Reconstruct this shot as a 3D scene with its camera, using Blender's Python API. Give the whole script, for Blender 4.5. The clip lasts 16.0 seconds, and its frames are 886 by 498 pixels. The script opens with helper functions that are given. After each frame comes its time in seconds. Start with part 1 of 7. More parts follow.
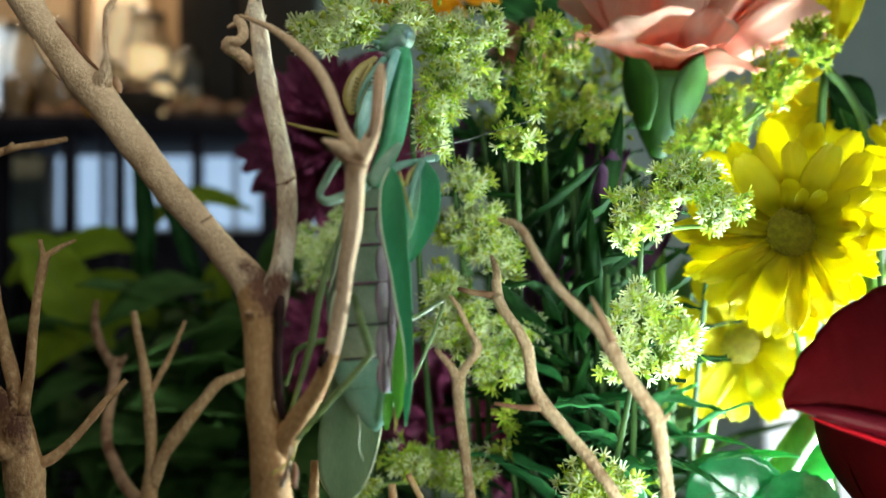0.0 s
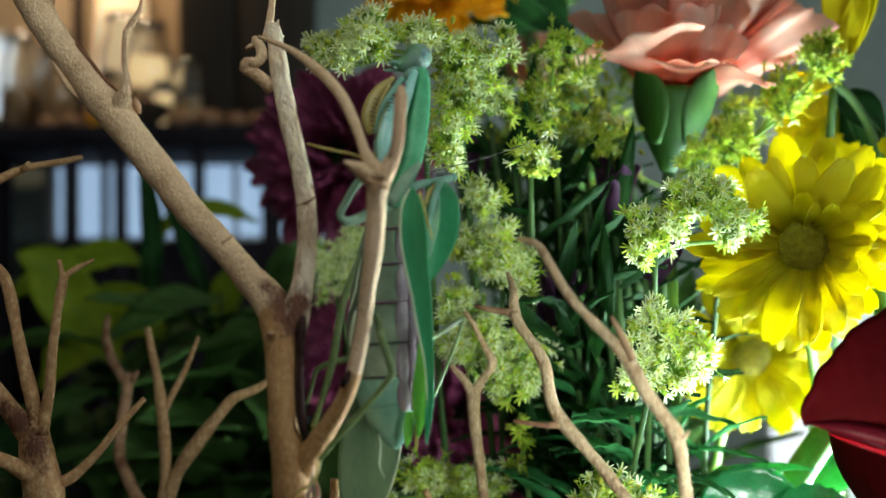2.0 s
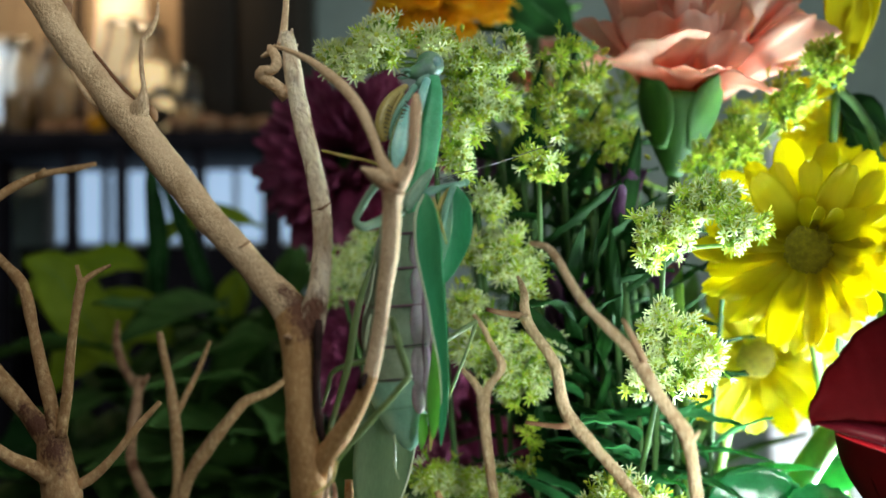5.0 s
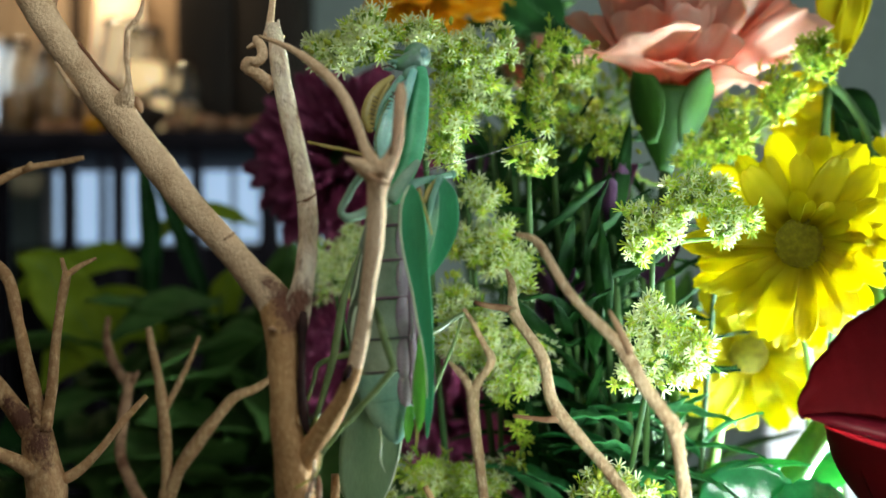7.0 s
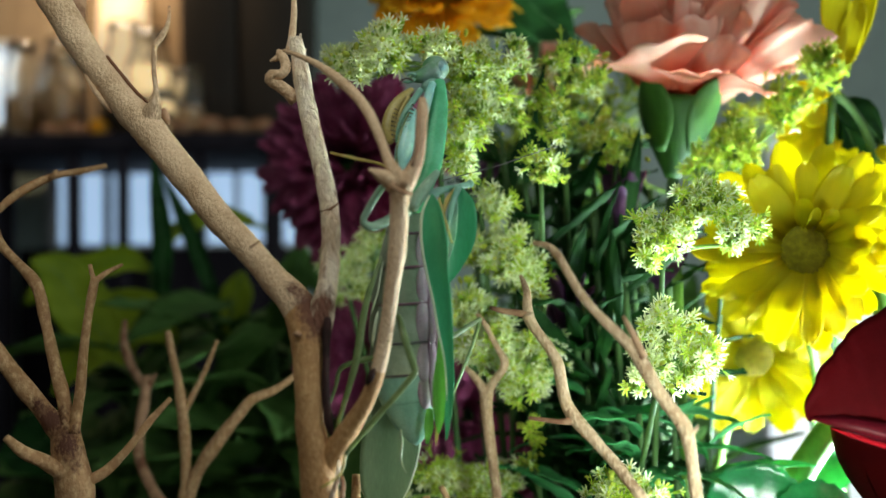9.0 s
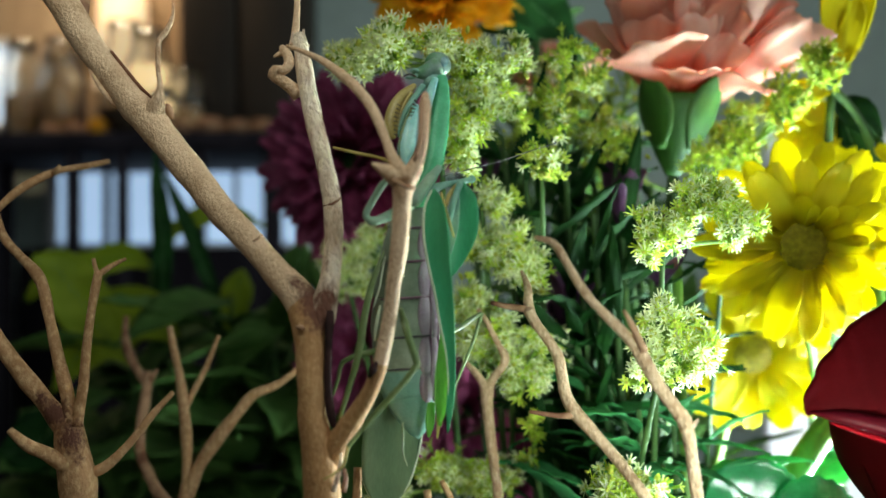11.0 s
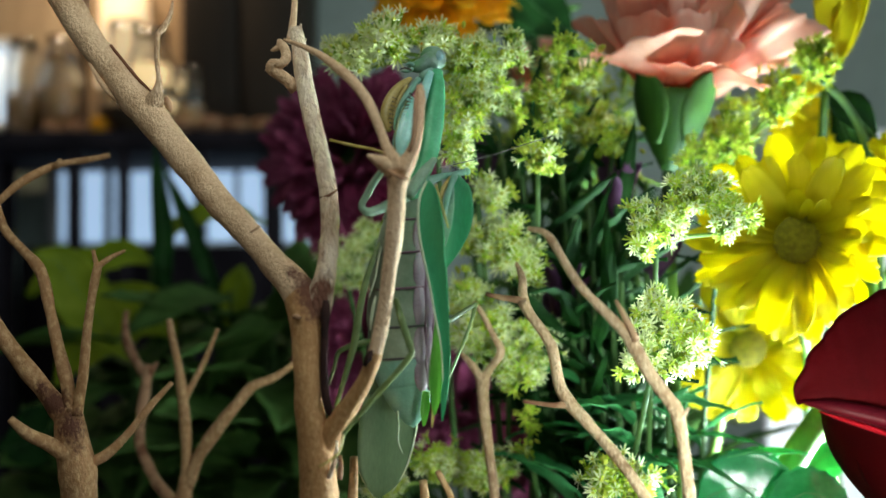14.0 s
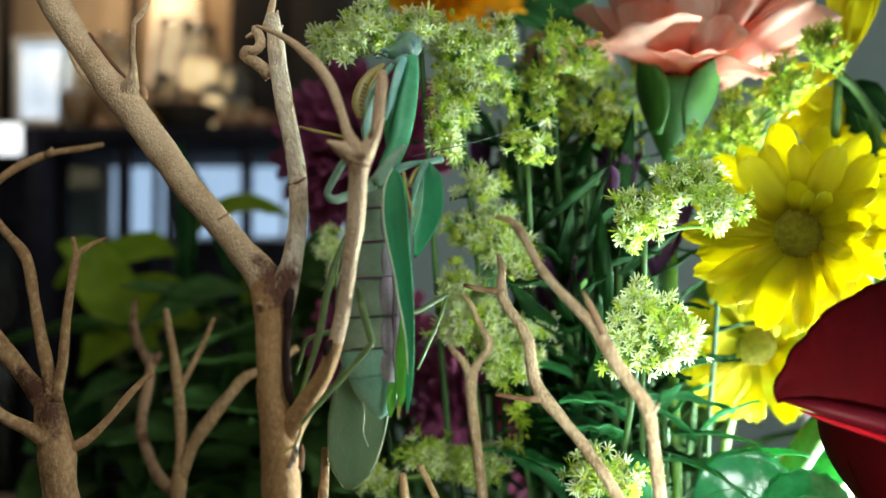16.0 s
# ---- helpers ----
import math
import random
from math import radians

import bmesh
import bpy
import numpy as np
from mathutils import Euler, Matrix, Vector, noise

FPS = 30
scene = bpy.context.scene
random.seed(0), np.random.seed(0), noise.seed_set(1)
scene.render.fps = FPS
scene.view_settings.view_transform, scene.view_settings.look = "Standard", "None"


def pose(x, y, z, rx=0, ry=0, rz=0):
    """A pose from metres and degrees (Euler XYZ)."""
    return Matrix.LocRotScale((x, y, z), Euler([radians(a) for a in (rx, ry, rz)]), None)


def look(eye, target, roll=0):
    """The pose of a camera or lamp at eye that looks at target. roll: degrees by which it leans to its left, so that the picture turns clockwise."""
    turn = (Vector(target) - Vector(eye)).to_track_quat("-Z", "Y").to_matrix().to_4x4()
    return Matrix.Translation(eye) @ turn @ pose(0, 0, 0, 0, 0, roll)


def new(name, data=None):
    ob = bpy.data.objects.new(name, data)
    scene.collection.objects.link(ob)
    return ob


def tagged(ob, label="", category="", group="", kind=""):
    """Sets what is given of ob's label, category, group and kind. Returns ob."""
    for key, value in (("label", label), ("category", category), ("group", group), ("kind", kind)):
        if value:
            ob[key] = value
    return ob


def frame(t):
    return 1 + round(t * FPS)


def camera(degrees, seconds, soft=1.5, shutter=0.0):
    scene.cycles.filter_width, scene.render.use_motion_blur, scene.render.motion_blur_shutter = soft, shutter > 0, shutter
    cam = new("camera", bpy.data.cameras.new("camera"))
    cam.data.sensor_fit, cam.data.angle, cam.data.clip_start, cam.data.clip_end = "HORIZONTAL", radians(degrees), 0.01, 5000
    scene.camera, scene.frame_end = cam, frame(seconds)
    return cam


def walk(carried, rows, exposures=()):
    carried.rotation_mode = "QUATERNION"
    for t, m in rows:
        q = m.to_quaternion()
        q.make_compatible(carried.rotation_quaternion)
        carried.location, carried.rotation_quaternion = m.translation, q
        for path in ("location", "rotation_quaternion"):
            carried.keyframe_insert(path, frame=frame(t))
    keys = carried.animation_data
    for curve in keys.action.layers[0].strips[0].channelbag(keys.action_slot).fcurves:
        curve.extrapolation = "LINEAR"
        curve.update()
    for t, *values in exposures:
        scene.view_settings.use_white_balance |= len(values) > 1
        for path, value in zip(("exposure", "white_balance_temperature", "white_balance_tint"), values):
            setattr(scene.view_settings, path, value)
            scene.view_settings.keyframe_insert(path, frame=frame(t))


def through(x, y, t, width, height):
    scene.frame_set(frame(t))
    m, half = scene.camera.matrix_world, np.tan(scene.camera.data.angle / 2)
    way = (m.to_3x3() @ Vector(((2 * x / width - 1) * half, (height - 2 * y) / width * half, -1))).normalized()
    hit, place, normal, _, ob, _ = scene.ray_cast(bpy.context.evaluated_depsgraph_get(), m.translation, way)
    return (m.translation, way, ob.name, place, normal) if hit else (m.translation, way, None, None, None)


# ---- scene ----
cam = camera(51.1, 16.0, soft=1.5)
cam.data.dof.use_dof = True
cam.data.dof.focus_distance = 0.196
cam.data.dof.aperture_fstop = 11
METRES, EYE, TILT, LEAN, TURN = 0.068, 1.10, 0.0, 0.0, 0.0
ROWS = [
    (0.0, 0.0, 0.0, 0.0, 0.0, 0.0, -0.0),
    (0.5, -0.0613, 0.0553, 0.0264, -0.87, -0.07, -0.14),
    (1.0, -0.0389, 0.0407, 0.0277, -0.85, -0.04, -0.08),
    (1.5, -0.0357, -0.0004, 0.0338, -0.28, 0.31, 0.22),
    (2.0, -0.0553, -0.015, 0.0347, -0.09, 0.38, 0.32),
    (2.5, -0.0817, 0.0029, 0.0401, -0.11, 0.39, 0.35),
    (3.0, -0.0852, -0.0247, 0.0378, -0.11, 0.37, 0.35),
    (3.5, -0.0957, -0.0343, 0.0384, -0.08, 0.42, 0.39),
    (4.0, -0.0957, -0.0472, 0.0412, -0.1, 0.5, 0.45),
    (6.5, -0.0935, -0.0627, 0.0142, -0.24, 0.72, 0.51),
    (7.0, -0.0609, -0.042, 0.0088, -0.24, 0.73, 0.51),
    (7.5, -0.0363, -0.0791, 0.0155, -0.26, 0.78, 0.48),
    (8.0, -0.0615, -0.1291, 0.0235, -0.23, 0.76, 0.5),
    (8.5, -0.0924, -0.1338, 0.0222, -0.22, 0.76, 0.49),
    (9.0, -0.1116, -0.1254, 0.0263, -0.21, 0.79, 0.5),
    (11.5, -0.1212, -0.1593, 0.0004, -0.29, 0.83, 0.3),
    (12.0, -0.1276, -0.1887, -0.0059, -0.25, 0.81, 0.3),
    (12.5, -0.15, -0.197, 0.0039, -0.24, 0.84, 0.31),
    (13.0, -0.1533, -0.1917, 0.0051, -0.21, 0.88, 0.33),
    (13.5, -0.1532, -0.1657, 0.0072, -0.2, 0.88, 0.33),
    (14.0, -0.1026, -0.1766, -0.017, -0.21, 0.83, 0.3),
    (14.5, 0.0081, -0.1791, -0.0148, 0.88, 0.79, 0.31),
    (15.0, 0.0641, -0.1651, -0.04, 1.48, 0.8, 0.07),
    (15.5, 0.0825, -0.1314, -0.044, 2.3, 0.67, -0.18),
    (16.0, 0.1366, -0.1202, -0.0403, 3.14, 0.68, -0.21),
]
walk(cam, [(t, pose(0, 0, EYE, TILT, LEAN, TURN) @ pose(METRES * x, METRES * y, METRES * z, 90 + pitch, roll, yaw)) for t, x, y, z, yaw, pitch, roll in ROWS],
     [(0.0, -0.04), (0.5, -0.14), (2.0, -0.28), (2.5, -0.24), (4.0, -0.14), (6.5, -0.06), (16.0, -0.04)])

# ---- light ----
world = bpy.data.worlds.new("sky")
world.use_nodes = True
scene.world = world
sky = world.node_tree.nodes.new("ShaderNodeTexSky")
sky.sky_type, sky.sun_disc, sky.sun_elevation, sky.sun_rotation = "NISHITA", False, radians(35), radians(250)
world.node_tree.nodes["Background"].inputs["Strength"].default_value = 0.08
world.node_tree.links.new(sky.outputs["Color"], world.node_tree.nodes["Background"].inputs["Color"])


def area(name, eye, target, sx, sy, watts, color, spread=180):
    lamp = bpy.data.lights.new(name, "AREA")
    lamp.shape, lamp.size, lamp.size_y, lamp.energy, lamp.color = "RECTANGLE", sx, sy, watts, color
    lamp.spread = radians(spread)
    ob = new(name, lamp)
    ob.matrix_world = look(eye, target)
    return ob


# unseen key light added over the bouquet
area("unseen_key_light", (-0.064, 0.080, 1.245), (-0.036, 0.18, 1.13), 0.05, 0.05, 0.040, (0.94, 1.0, 0.88), 130)
# daylight assumed from an opening in the unseen east wall
area("unseen_daylight", (1.78, -0.85, 1.85), (0.0, 0.18, 1.1), 1.2, 1.0, 15.5, (0.86, 1.0, 0.97))
# small bright light added out of view, low beside the flowers
area("unseen_low_light", (0.150, 0.257, 0.998), (0.082, 0.246, 1.070), 0.05, 0.05, 1.60, (0.78, 1.0, 0.98), 120)
# a second small light added out of view, nearer to the viewer
area("unseen_low_light", (0.088, 0.062, 1.035), (0.042, 0.200, 1.070), 0.03, 0.03, 0.043, (0.82, 1.0, 0.90), 54)
# unseen light added behind the bouquet, turned to the white panel
area("panel_fill_light", (0.200, 0.500, 0.935), (0.340, 0.700, 1.09), 0.04, 0.04, 0.80, (0.88, 0.98, 1.0))
# unseen warm light added over the jars on the shelf
area("jar_fill_light", (-0.55, 1.36, 1.78), (-0.52, 1.50, 1.30), 0.10, 0.10, 1.9, (1.0, 0.74, 0.45))


# ---- materials ----
def mat(name, dark, light, rough=0.5, scale=300.0, fine=1500.0, bump=0.3, depth=0.0003, through=0.0, glow=None,
        metal=0.0, spec=0.5, sheen=0.0, coat=0.0, vary=0.12, stretch=(1, 1, 1), lo=0.35, hi=0.65, spots=None, sss=0.0, grain=0.5, stains=(), stain=(0.06, 0.025, 0.02), root=None, flecks=None):
    m = bpy.data.materials.new(name)
    m.use_nodes = True
    n, l = m.node_tree.nodes, m.node_tree.links
    b = n["Principled BSDF"]
    co = n.new("ShaderNodeTexCoord")
    mp = n.new("ShaderNodeMapping")
    mp.inputs["Scale"].default_value = stretch
    l.new(co.outputs["Object"], mp.inputs["Vector"])
    big, small = n.new("ShaderNodeTexNoise"), n.new("ShaderNodeTexNoise")
    big.inputs["Scale"].default_value, small.inputs["Scale"].default_value = scale, fine
    big.inputs["Detail"].default_value, small.inputs["Detail"].default_value = 4, 5
    l.new(mp.outputs[0], big.inputs["Vector"])
    l.new(mp.outputs[0], small.inputs["Vector"])
    ramp = n.new("ShaderNodeValToRGB")
    ramp.color_ramp.elements[0].position, ramp.color_ramp.elements[1].position = lo, hi
    ramp.color_ramp.elements[0].color, ramp.color_ramp.elements[1].color = (*dark, 1), (*light, 1)
    l.new(big.outputs["Fac"], ramp.inputs["Fac"])
    # fine grain and a slight change from piece to piece
    info = n.new("ShaderNodeObjectInfo")
    add = n.new("ShaderNodeMath")
    add.operation = "MULTIPLY_ADD"
    add.inputs[1].default_value, add.inputs[2].default_value = vary, 1 - vary / 2
    l.new(info.outputs["Random"], add.inputs[0])
    gr = n.new("ShaderNodeMath")
    gr.operation = "MULTIPLY_ADD"
    gr.inputs[1].default_value, gr.inputs[2].default_value = grain, 1 - grain / 2
    l.new(small.outputs["Fac"], gr.inputs[0])
    mu = n.new("ShaderNodeMath")
    mu.operation = "MULTIPLY"
    l.new(add.outputs[0], mu.inputs[0])
    l.new(gr.outputs[0], mu.inputs[1])
    hsv = n.new("ShaderNodeHueSaturation")
    l.new(ramp.outputs["Color"], hsv.inputs["Color"])
    l.new(mu.outputs[0], hsv.inputs["Value"])
    col = hsv.outputs["Color"]
    for layer in (spots, flecks):
        if not layer:
            continue
        colour, s_scale, s_lo, s_hi = layer
        sp = n.new("ShaderNodeTexNoise")
        sp.inputs["Scale"].default_value, sp.inputs["Detail"].default_value = s_scale, 3
        l.new(mp.outputs[0], sp.inputs["Vector"])
        sr = n.new("ShaderNodeMapRange")
        sr.inputs["From Min"].default_value, sr.inputs["From Max"].default_value = s_lo, s_hi
        l.new(sp.outputs["Fac"], sr.inputs["Value"])
        mx = n.new("ShaderNodeMix")
        mx.data_type = "RGBA"
        mx.inputs["B"].default_value = (*colour, 1)
        for s in mx.inputs:
            if s.type == "RGBA" and s.name == "B":
                s.default_value = (*colour, 1)
            if s.type == "RGBA" and s.name == "A":
                l.new(col, s)
        l.new(sr.outputs[0], mx.inputs["Factor"])
        col = next(o for o in mx.outputs if o.type == "RGBA")
    for x, y, z, r in stains:
        # a stain of uneven outline round one spot of the bark
        wob = n.new("ShaderNodeVectorMath")
        wob.operation = "MULTIPLY_ADD"
        wob.inputs[1].default_value = (r * 1.3,) * 3
        l.new(small.outputs["Color"], wob.inputs[0])
        l.new(co.outputs["Object"], wob.inputs[2])
        dist = n.new("ShaderNodeVectorMath")
        dist.operation = "DISTANCE"
        dist.inputs[1].default_value = (x + r * 0.65, y + r * 0.65, z + r * 0.65)
        l.new(wob.outputs[0], dist.inputs[0])
        mr = n.new("ShaderNodeMapRange")
        mr.inputs["From Min"].default_value, mr.inputs["From Max"].default_value = r, r * 0.45
        l.new(dist.outputs["Value"], mr.inputs["Value"])
        mx = n.new("ShaderNodeMix")
        mx.data_type = "RGBA"
        for s in mx.inputs:
            if s.type == "RGBA" and s.name == "B":
                s.default_value = (*stain, 1)
            if s.type == "RGBA" and s.name == "A":
                l.new(col, s)
        l.new(mr.outputs[0], mx.inputs["Factor"])
        col = next(o for o in mx.outputs if o.type == "RGBA")
    if root:
        # another colour at the root of a petal, running out along it
        colour, x0, x1 = root
        axes = n.new("ShaderNodeSeparateXYZ")
        l.new(co.outputs["Object"], axes.inputs[0])
        mr = n.new("ShaderNodeMapRange")
        mr.interpolation_type = "SMOOTHSTEP"
        mr.inputs["From Min"].default_value, mr.inputs["From Max"].default_value = x1, x0
        l.new(axes.outputs["X"], mr.inputs["Value"])
        mx = n.new("ShaderNodeMix")
        mx.data_type = "RGBA"
        for s in mx.inputs:
            if s.type == "RGBA" and s.name == "B":
                s.default_value = (*colour, 1)
            if s.type == "RGBA" and s.name == "A":
                l.new(col, s)
        l.new(mr.outputs[0], mx.inputs["Factor"])
        col = next(o for o in mx.outputs if o.type == "RGBA")
    l.new(col, b.inputs["Base Color"])
    b.inputs["Roughness"].default_value = rough
    b.inputs["Metallic"].default_value = metal
    b.inputs["Specular IOR Level"].default_value = spec
    b.inputs["Sheen Weight"].default_value = sheen
    b.inputs["Coat Weight"].default_value = coat
    b.inputs["Subsurface Weight"].default_value = sss
    b.inputs["Subsurface Radius"].default_value = (1.0, 1.0, 0.6)
    b.inputs["Subsurface Scale"].default_value = 0.0015
    if bump:
        bp = n.new("ShaderNodeBump")
        bp.inputs["Strength"].default_value, bp.inputs["Distance"].default_value = bump, depth
        l.new(small.outputs["Fac"], bp.inputs["Height"])
        l.new(bp.outputs[0], b.inputs["Normal"])
    if glow:
        b.inputs["Emission Color"].default_value = (*glow[0], 1)
        b.inputs["Emission Strength"].default_value = glow[1]
    if through:
        tr, mix = n.new("ShaderNodeBsdfTranslucent"), n.new("ShaderNodeMixShader")
        mix.inputs[0].default_value = through
        l.new(col, tr.inputs["Color"])
        l.new(b.outputs[0], mix.inputs[1])
        l.new(tr.outputs[0], mix.inputs[2])
        l.new(mix.outputs[0], n["Material Output"].inputs["Surface"])
    return m


def glass(name, tint, rough=0.02):
    m = bpy.data.materials.new(name)
    m.use_nodes = True
    b = m.node_tree.nodes["Principled BSDF"]
    b.inputs["Base Color"].default_value = (*tint, 1)
    b.inputs["Transmission Weight"].default_value = 1.0
    b.inputs["Roughness"].default_value = rough
    b.inputs["IOR"].default_value = 1.45
    return m


BARK = mat("dry_bark", (0.36, 0.19, 0.085), (0.56, 0.325, 0.16), 0.75, 110, 1500, 0.8, 0.0004, flecks=((0.70, 0.46, 0.26), 900, 0.45, 0.75), spec=0.3, lo=0.3, hi=0.65, grain=0.22, stretch=(1, 1, 0.7),
           spots=((0.24, 0.10, 0.055), 85, 0.62, 0.80))
MAIN = Vector((-0.02, 0.16, 0.90))  # foot of the main dry branch
LEFT = Vector((-0.083, 0.19, 0.90))  # foot of the pale branch beside it


def near(foot, *spots):
    return [(x - foot.x, y - foot.y, z - foot.z, r) for x, y, z, r in spots]


BARK_LEFT = mat("dry_bark_dark_fork", (0.34, 0.175, 0.075), (0.50, 0.27, 0.13), 0.75, 110, 1500, 0.8, 0.0004, flecks=((0.66, 0.42, 0.22), 900, 0.45, 0.75), spec=0.3, lo=0.3, hi=0.65, grain=0.22, stretch=(1, 1, 0.7),
                spots=((0.24, 0.10, 0.055), 85, 0.62, 0.80), stain=(0.11, 0.040, 0.022),
                stains=near(LEFT, (-0.0889, 0.1850, 1.0694, 0.00410), (-0.0846, 0.1840, 1.0647, 0.00479), (-0.0826, 0.1840, 1.0605, 0.00264), (-0.0911, 0.1840, 1.0725, 0.00240)))
BARK_MAIN = mat("dry_bark_stained", (0.48, 0.265, 0.130), (0.91, 0.62, 0.40), 0.62, 110, 2000, 0.7, 0.0008, flecks=((0.95, 0.70, 0.45), 1400, 0.42, 0.85), spec=0.4, lo=0.2, hi=0.75, grain=0.26, stretch=(1, 1, 0.75),
                spots=((0.30, 0.14, 0.08), 95, 0.64, 0.84), stain=(0.15, 0.060, 0.035),
                stains=near(MAIN, (-0.0292, 0.1640, 1.0958, 0.0040), (-0.0285, 0.1625, 1.0917, 0.0026), (-0.0313, 0.1640, 1.0969, 0.0017), (-0.0435, 0.1670, 1.1052, 0.0006), (-0.0202, 0.1555, 1.0808, 0.0013), (-0.0196, 0.1550, 1.0821, 0.0009), (-0.0312, 0.1615, 1.0945, 0.0044), (-0.0298, 0.1610, 1.0910, 0.0042), (-0.0340, 0.1622, 1.0978, 0.0028)))
# orange bark colour, also darkened for the dimmer light low on the trunk
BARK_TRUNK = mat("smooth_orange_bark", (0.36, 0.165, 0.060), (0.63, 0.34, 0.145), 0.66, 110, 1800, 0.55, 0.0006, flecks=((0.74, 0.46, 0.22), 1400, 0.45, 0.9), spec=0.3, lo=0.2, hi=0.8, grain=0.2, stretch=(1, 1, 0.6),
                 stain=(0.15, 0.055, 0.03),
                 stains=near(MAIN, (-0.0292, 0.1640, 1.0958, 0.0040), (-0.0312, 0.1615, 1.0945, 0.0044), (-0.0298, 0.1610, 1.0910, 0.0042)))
BARK_PEEL = mat("peeled_bark", (0.60, 0.40, 0.265), (0.95, 0.79, 0.63), 0.8, 230, 1400, 1.0, 0.0012, flecks=((0.95, 0.78, 0.56), 500, 0.45, 0.65), spec=0.25, stretch=(1, 1, 0.4), grain=0.3,
                spots=((0.36, 0.20, 0.13), 300, 0.60, 0.70), stain=(0.20, 0.085, 0.055),
                stains=near(MAIN, (-0.0286, 0.1605, 1.0944, 0.0042), (-0.0291, 0.1595, 1.0913, 0.0040), (-0.0298, 0.1590, 1.0888, 0.0030)))
BARK_RED = mat("reddish_bark", (0.20, 0.085, 0.045), (0.50, 0.29, 0.17), 0.75, 150, 1100, 0.6, 0.0004, spec=0.3, lo=0.42, hi=0.58, grain=0.3)
DARK_BARK = mat("bark_scar", (0.02, 0.011, 0.011), (0.06, 0.028, 0.025), 0.85, 250, 1400, 0.6, 0.0004, spec=0.15)
TWIG = mat("brown_twig", (0.42, 0.245, 0.135), (0.73, 0.485, 0.30), 0.7, 220, 1900, 1.0, 0.0008, flecks=((0.84, 0.62, 0.42), 1300, 0.46, 0.80), spec=0.3, grain=0.3, stretch=(1, 1, 0.5))

M_GREEN = mat("mantis_green", (0.05, 0.36, 0.15), (0.12, 0.52, 0.27), 0.48, 200, 2500, 0.15, 0.0001, sss=0.3, vary=0.05)
M_CYAN = mat("mantis_cyan", (0.24, 0.60, 0.54), (0.46, 0.78, 0.72), 0.35, 250, 2500, 0.12, 0.0001, sss=0.3, vary=0.05)
M_PALE = mat("mantis_pale", (0.178, 0.230, 0.153), (0.264, 0.315, 0.230), 0.32, 260, 2200, 0.2, 0.0001, sss=0.3, coat=0.25, vary=0.10)
M_PINK = mat("mantis_flank", (0.27, 0.18, 0.24), (0.38, 0.29, 0.34), 0.35, 300, 2200, 0.25, 0.0001, sss=0.2, vary=0.10)
M_DARK = mat("mantis_dark_line", (0.03, 0.03, 0.03), (0.07, 0.06, 0.06), 0.5, 300, 2200, 0.1, 0.0001)
M_OCHRE = mat("mantis_ochre", (0.35, 0.26, 0.065), (0.50, 0.39, 0.13), 0.4, 250, 2500, 0.15, 0.0001, sss=0.2)
M_LEG = mat("mantis_leg", (0.10, 0.155, 0.045), (0.18, 0.24, 0.09), 0.38, 300, 2500, 0.15, 0.0001, sss=0.2, coat=0.1)
M_LIMB = mat("mantis_limb", (0.22, 0.36, 0.25), (0.31, 0.45, 0.33), 0.5, 300, 2500, 0.15, 0.0001, sss=0.2)
M_WING = mat("mantis_wing", (0.03, 0.27, 0.11), (0.055, 0.39, 0.18), 0.42, 120, 3000, 0.25, 0.0001, through=0.15, stretch=(1, 1, 0.2))
M_WING_LIGHT = mat("mantis_bright_wing", (0.15, 0.48, 0.06), (0.25, 0.60, 0.10), 0.42, 120, 3000, 0.25, 0.0001, through=0.3, stretch=(1, 1, 0.2))
M_VEIL = mat("mantis_pale_wing", (0.141, 0.246, 0.132), (0.211, 0.317, 0.185), 0.4, 150, 3000, 0.25, 0.0001, through=0.25, stretch=(1, 1, 0.2))
M_EDGE = mat("mantis_wing_edge", (0.55, 0.62, 0.42), (0.70, 0.75, 0.55), 0.4, 200, 2000, 0.1, 0.0001)
M_HEAD = mat("mantis_head", (0.15, 0.25, 0.20), (0.26, 0.37, 0.30), 0.3, 220, 2200, 0.15, 0.0001, sss=0.3, vary=0.05, spots=((0.08, 0.30, 0.08), 160, 0.5, 0.7))
M_EYE = mat("mantis_eye", (0.20, 0.36, 0.36), (0.30, 0.46, 0.46), 0.15, 300, 2500, 0.0, coat=0.6)
M_TEAL = mat("mantis_teal", (0.15, 0.33, 0.25), (0.23, 0.42, 0.33), 0.55, 260, 2200, 0.2, 0.0001, sss=0.3, vary=0.1)
M_SEAM = mat("mantis_purple_seam", (0.10, 0.04, 0.07), (0.18, 0.08, 0.12), 0.5, 300, 2200, 0.1, 0.0001)
CLAW = mat("mantis_spine", (0.05, 0.032, 0.02), (0.16, 0.12, 0.06), 0.45, 300, 2500, 0.1, 0.0001)

RAY_PALE = mat("pale_floret_ray", (0.72, 0.82, 0.32), (0.94, 0.96, 0.72), 0.55, 500, 2500, 0.2, 0.0001, through=0.5, vary=0.3)
RAY = mat("floret_ray", (0.42, 0.62, 0.03), (0.68, 0.80, 0.12), 0.55, 500, 2500, 0.2, 0.0001, through=0.5, vary=0.3)
INVOLUCRE = mat("floret_cup", (0.20, 0.40, 0.025), (0.36, 0.55, 0.055), 0.55, 500, 2500, 0.2, 0.0001, through=0.3, vary=0.3)
EYELET = mat("floret_centre", (0.45, 0.50, 0.05), (0.66, 0.66, 0.12), 0.6, 900, 3000, 0.3, 0.0001, vary=0.25)
BUD = mat("floret_bud", (0.36, 0.46, 0.04), (0.62, 0.64, 0.09), 0.55, 500, 2500, 0.2, 0.0001, through=0.2, vary=0.3)
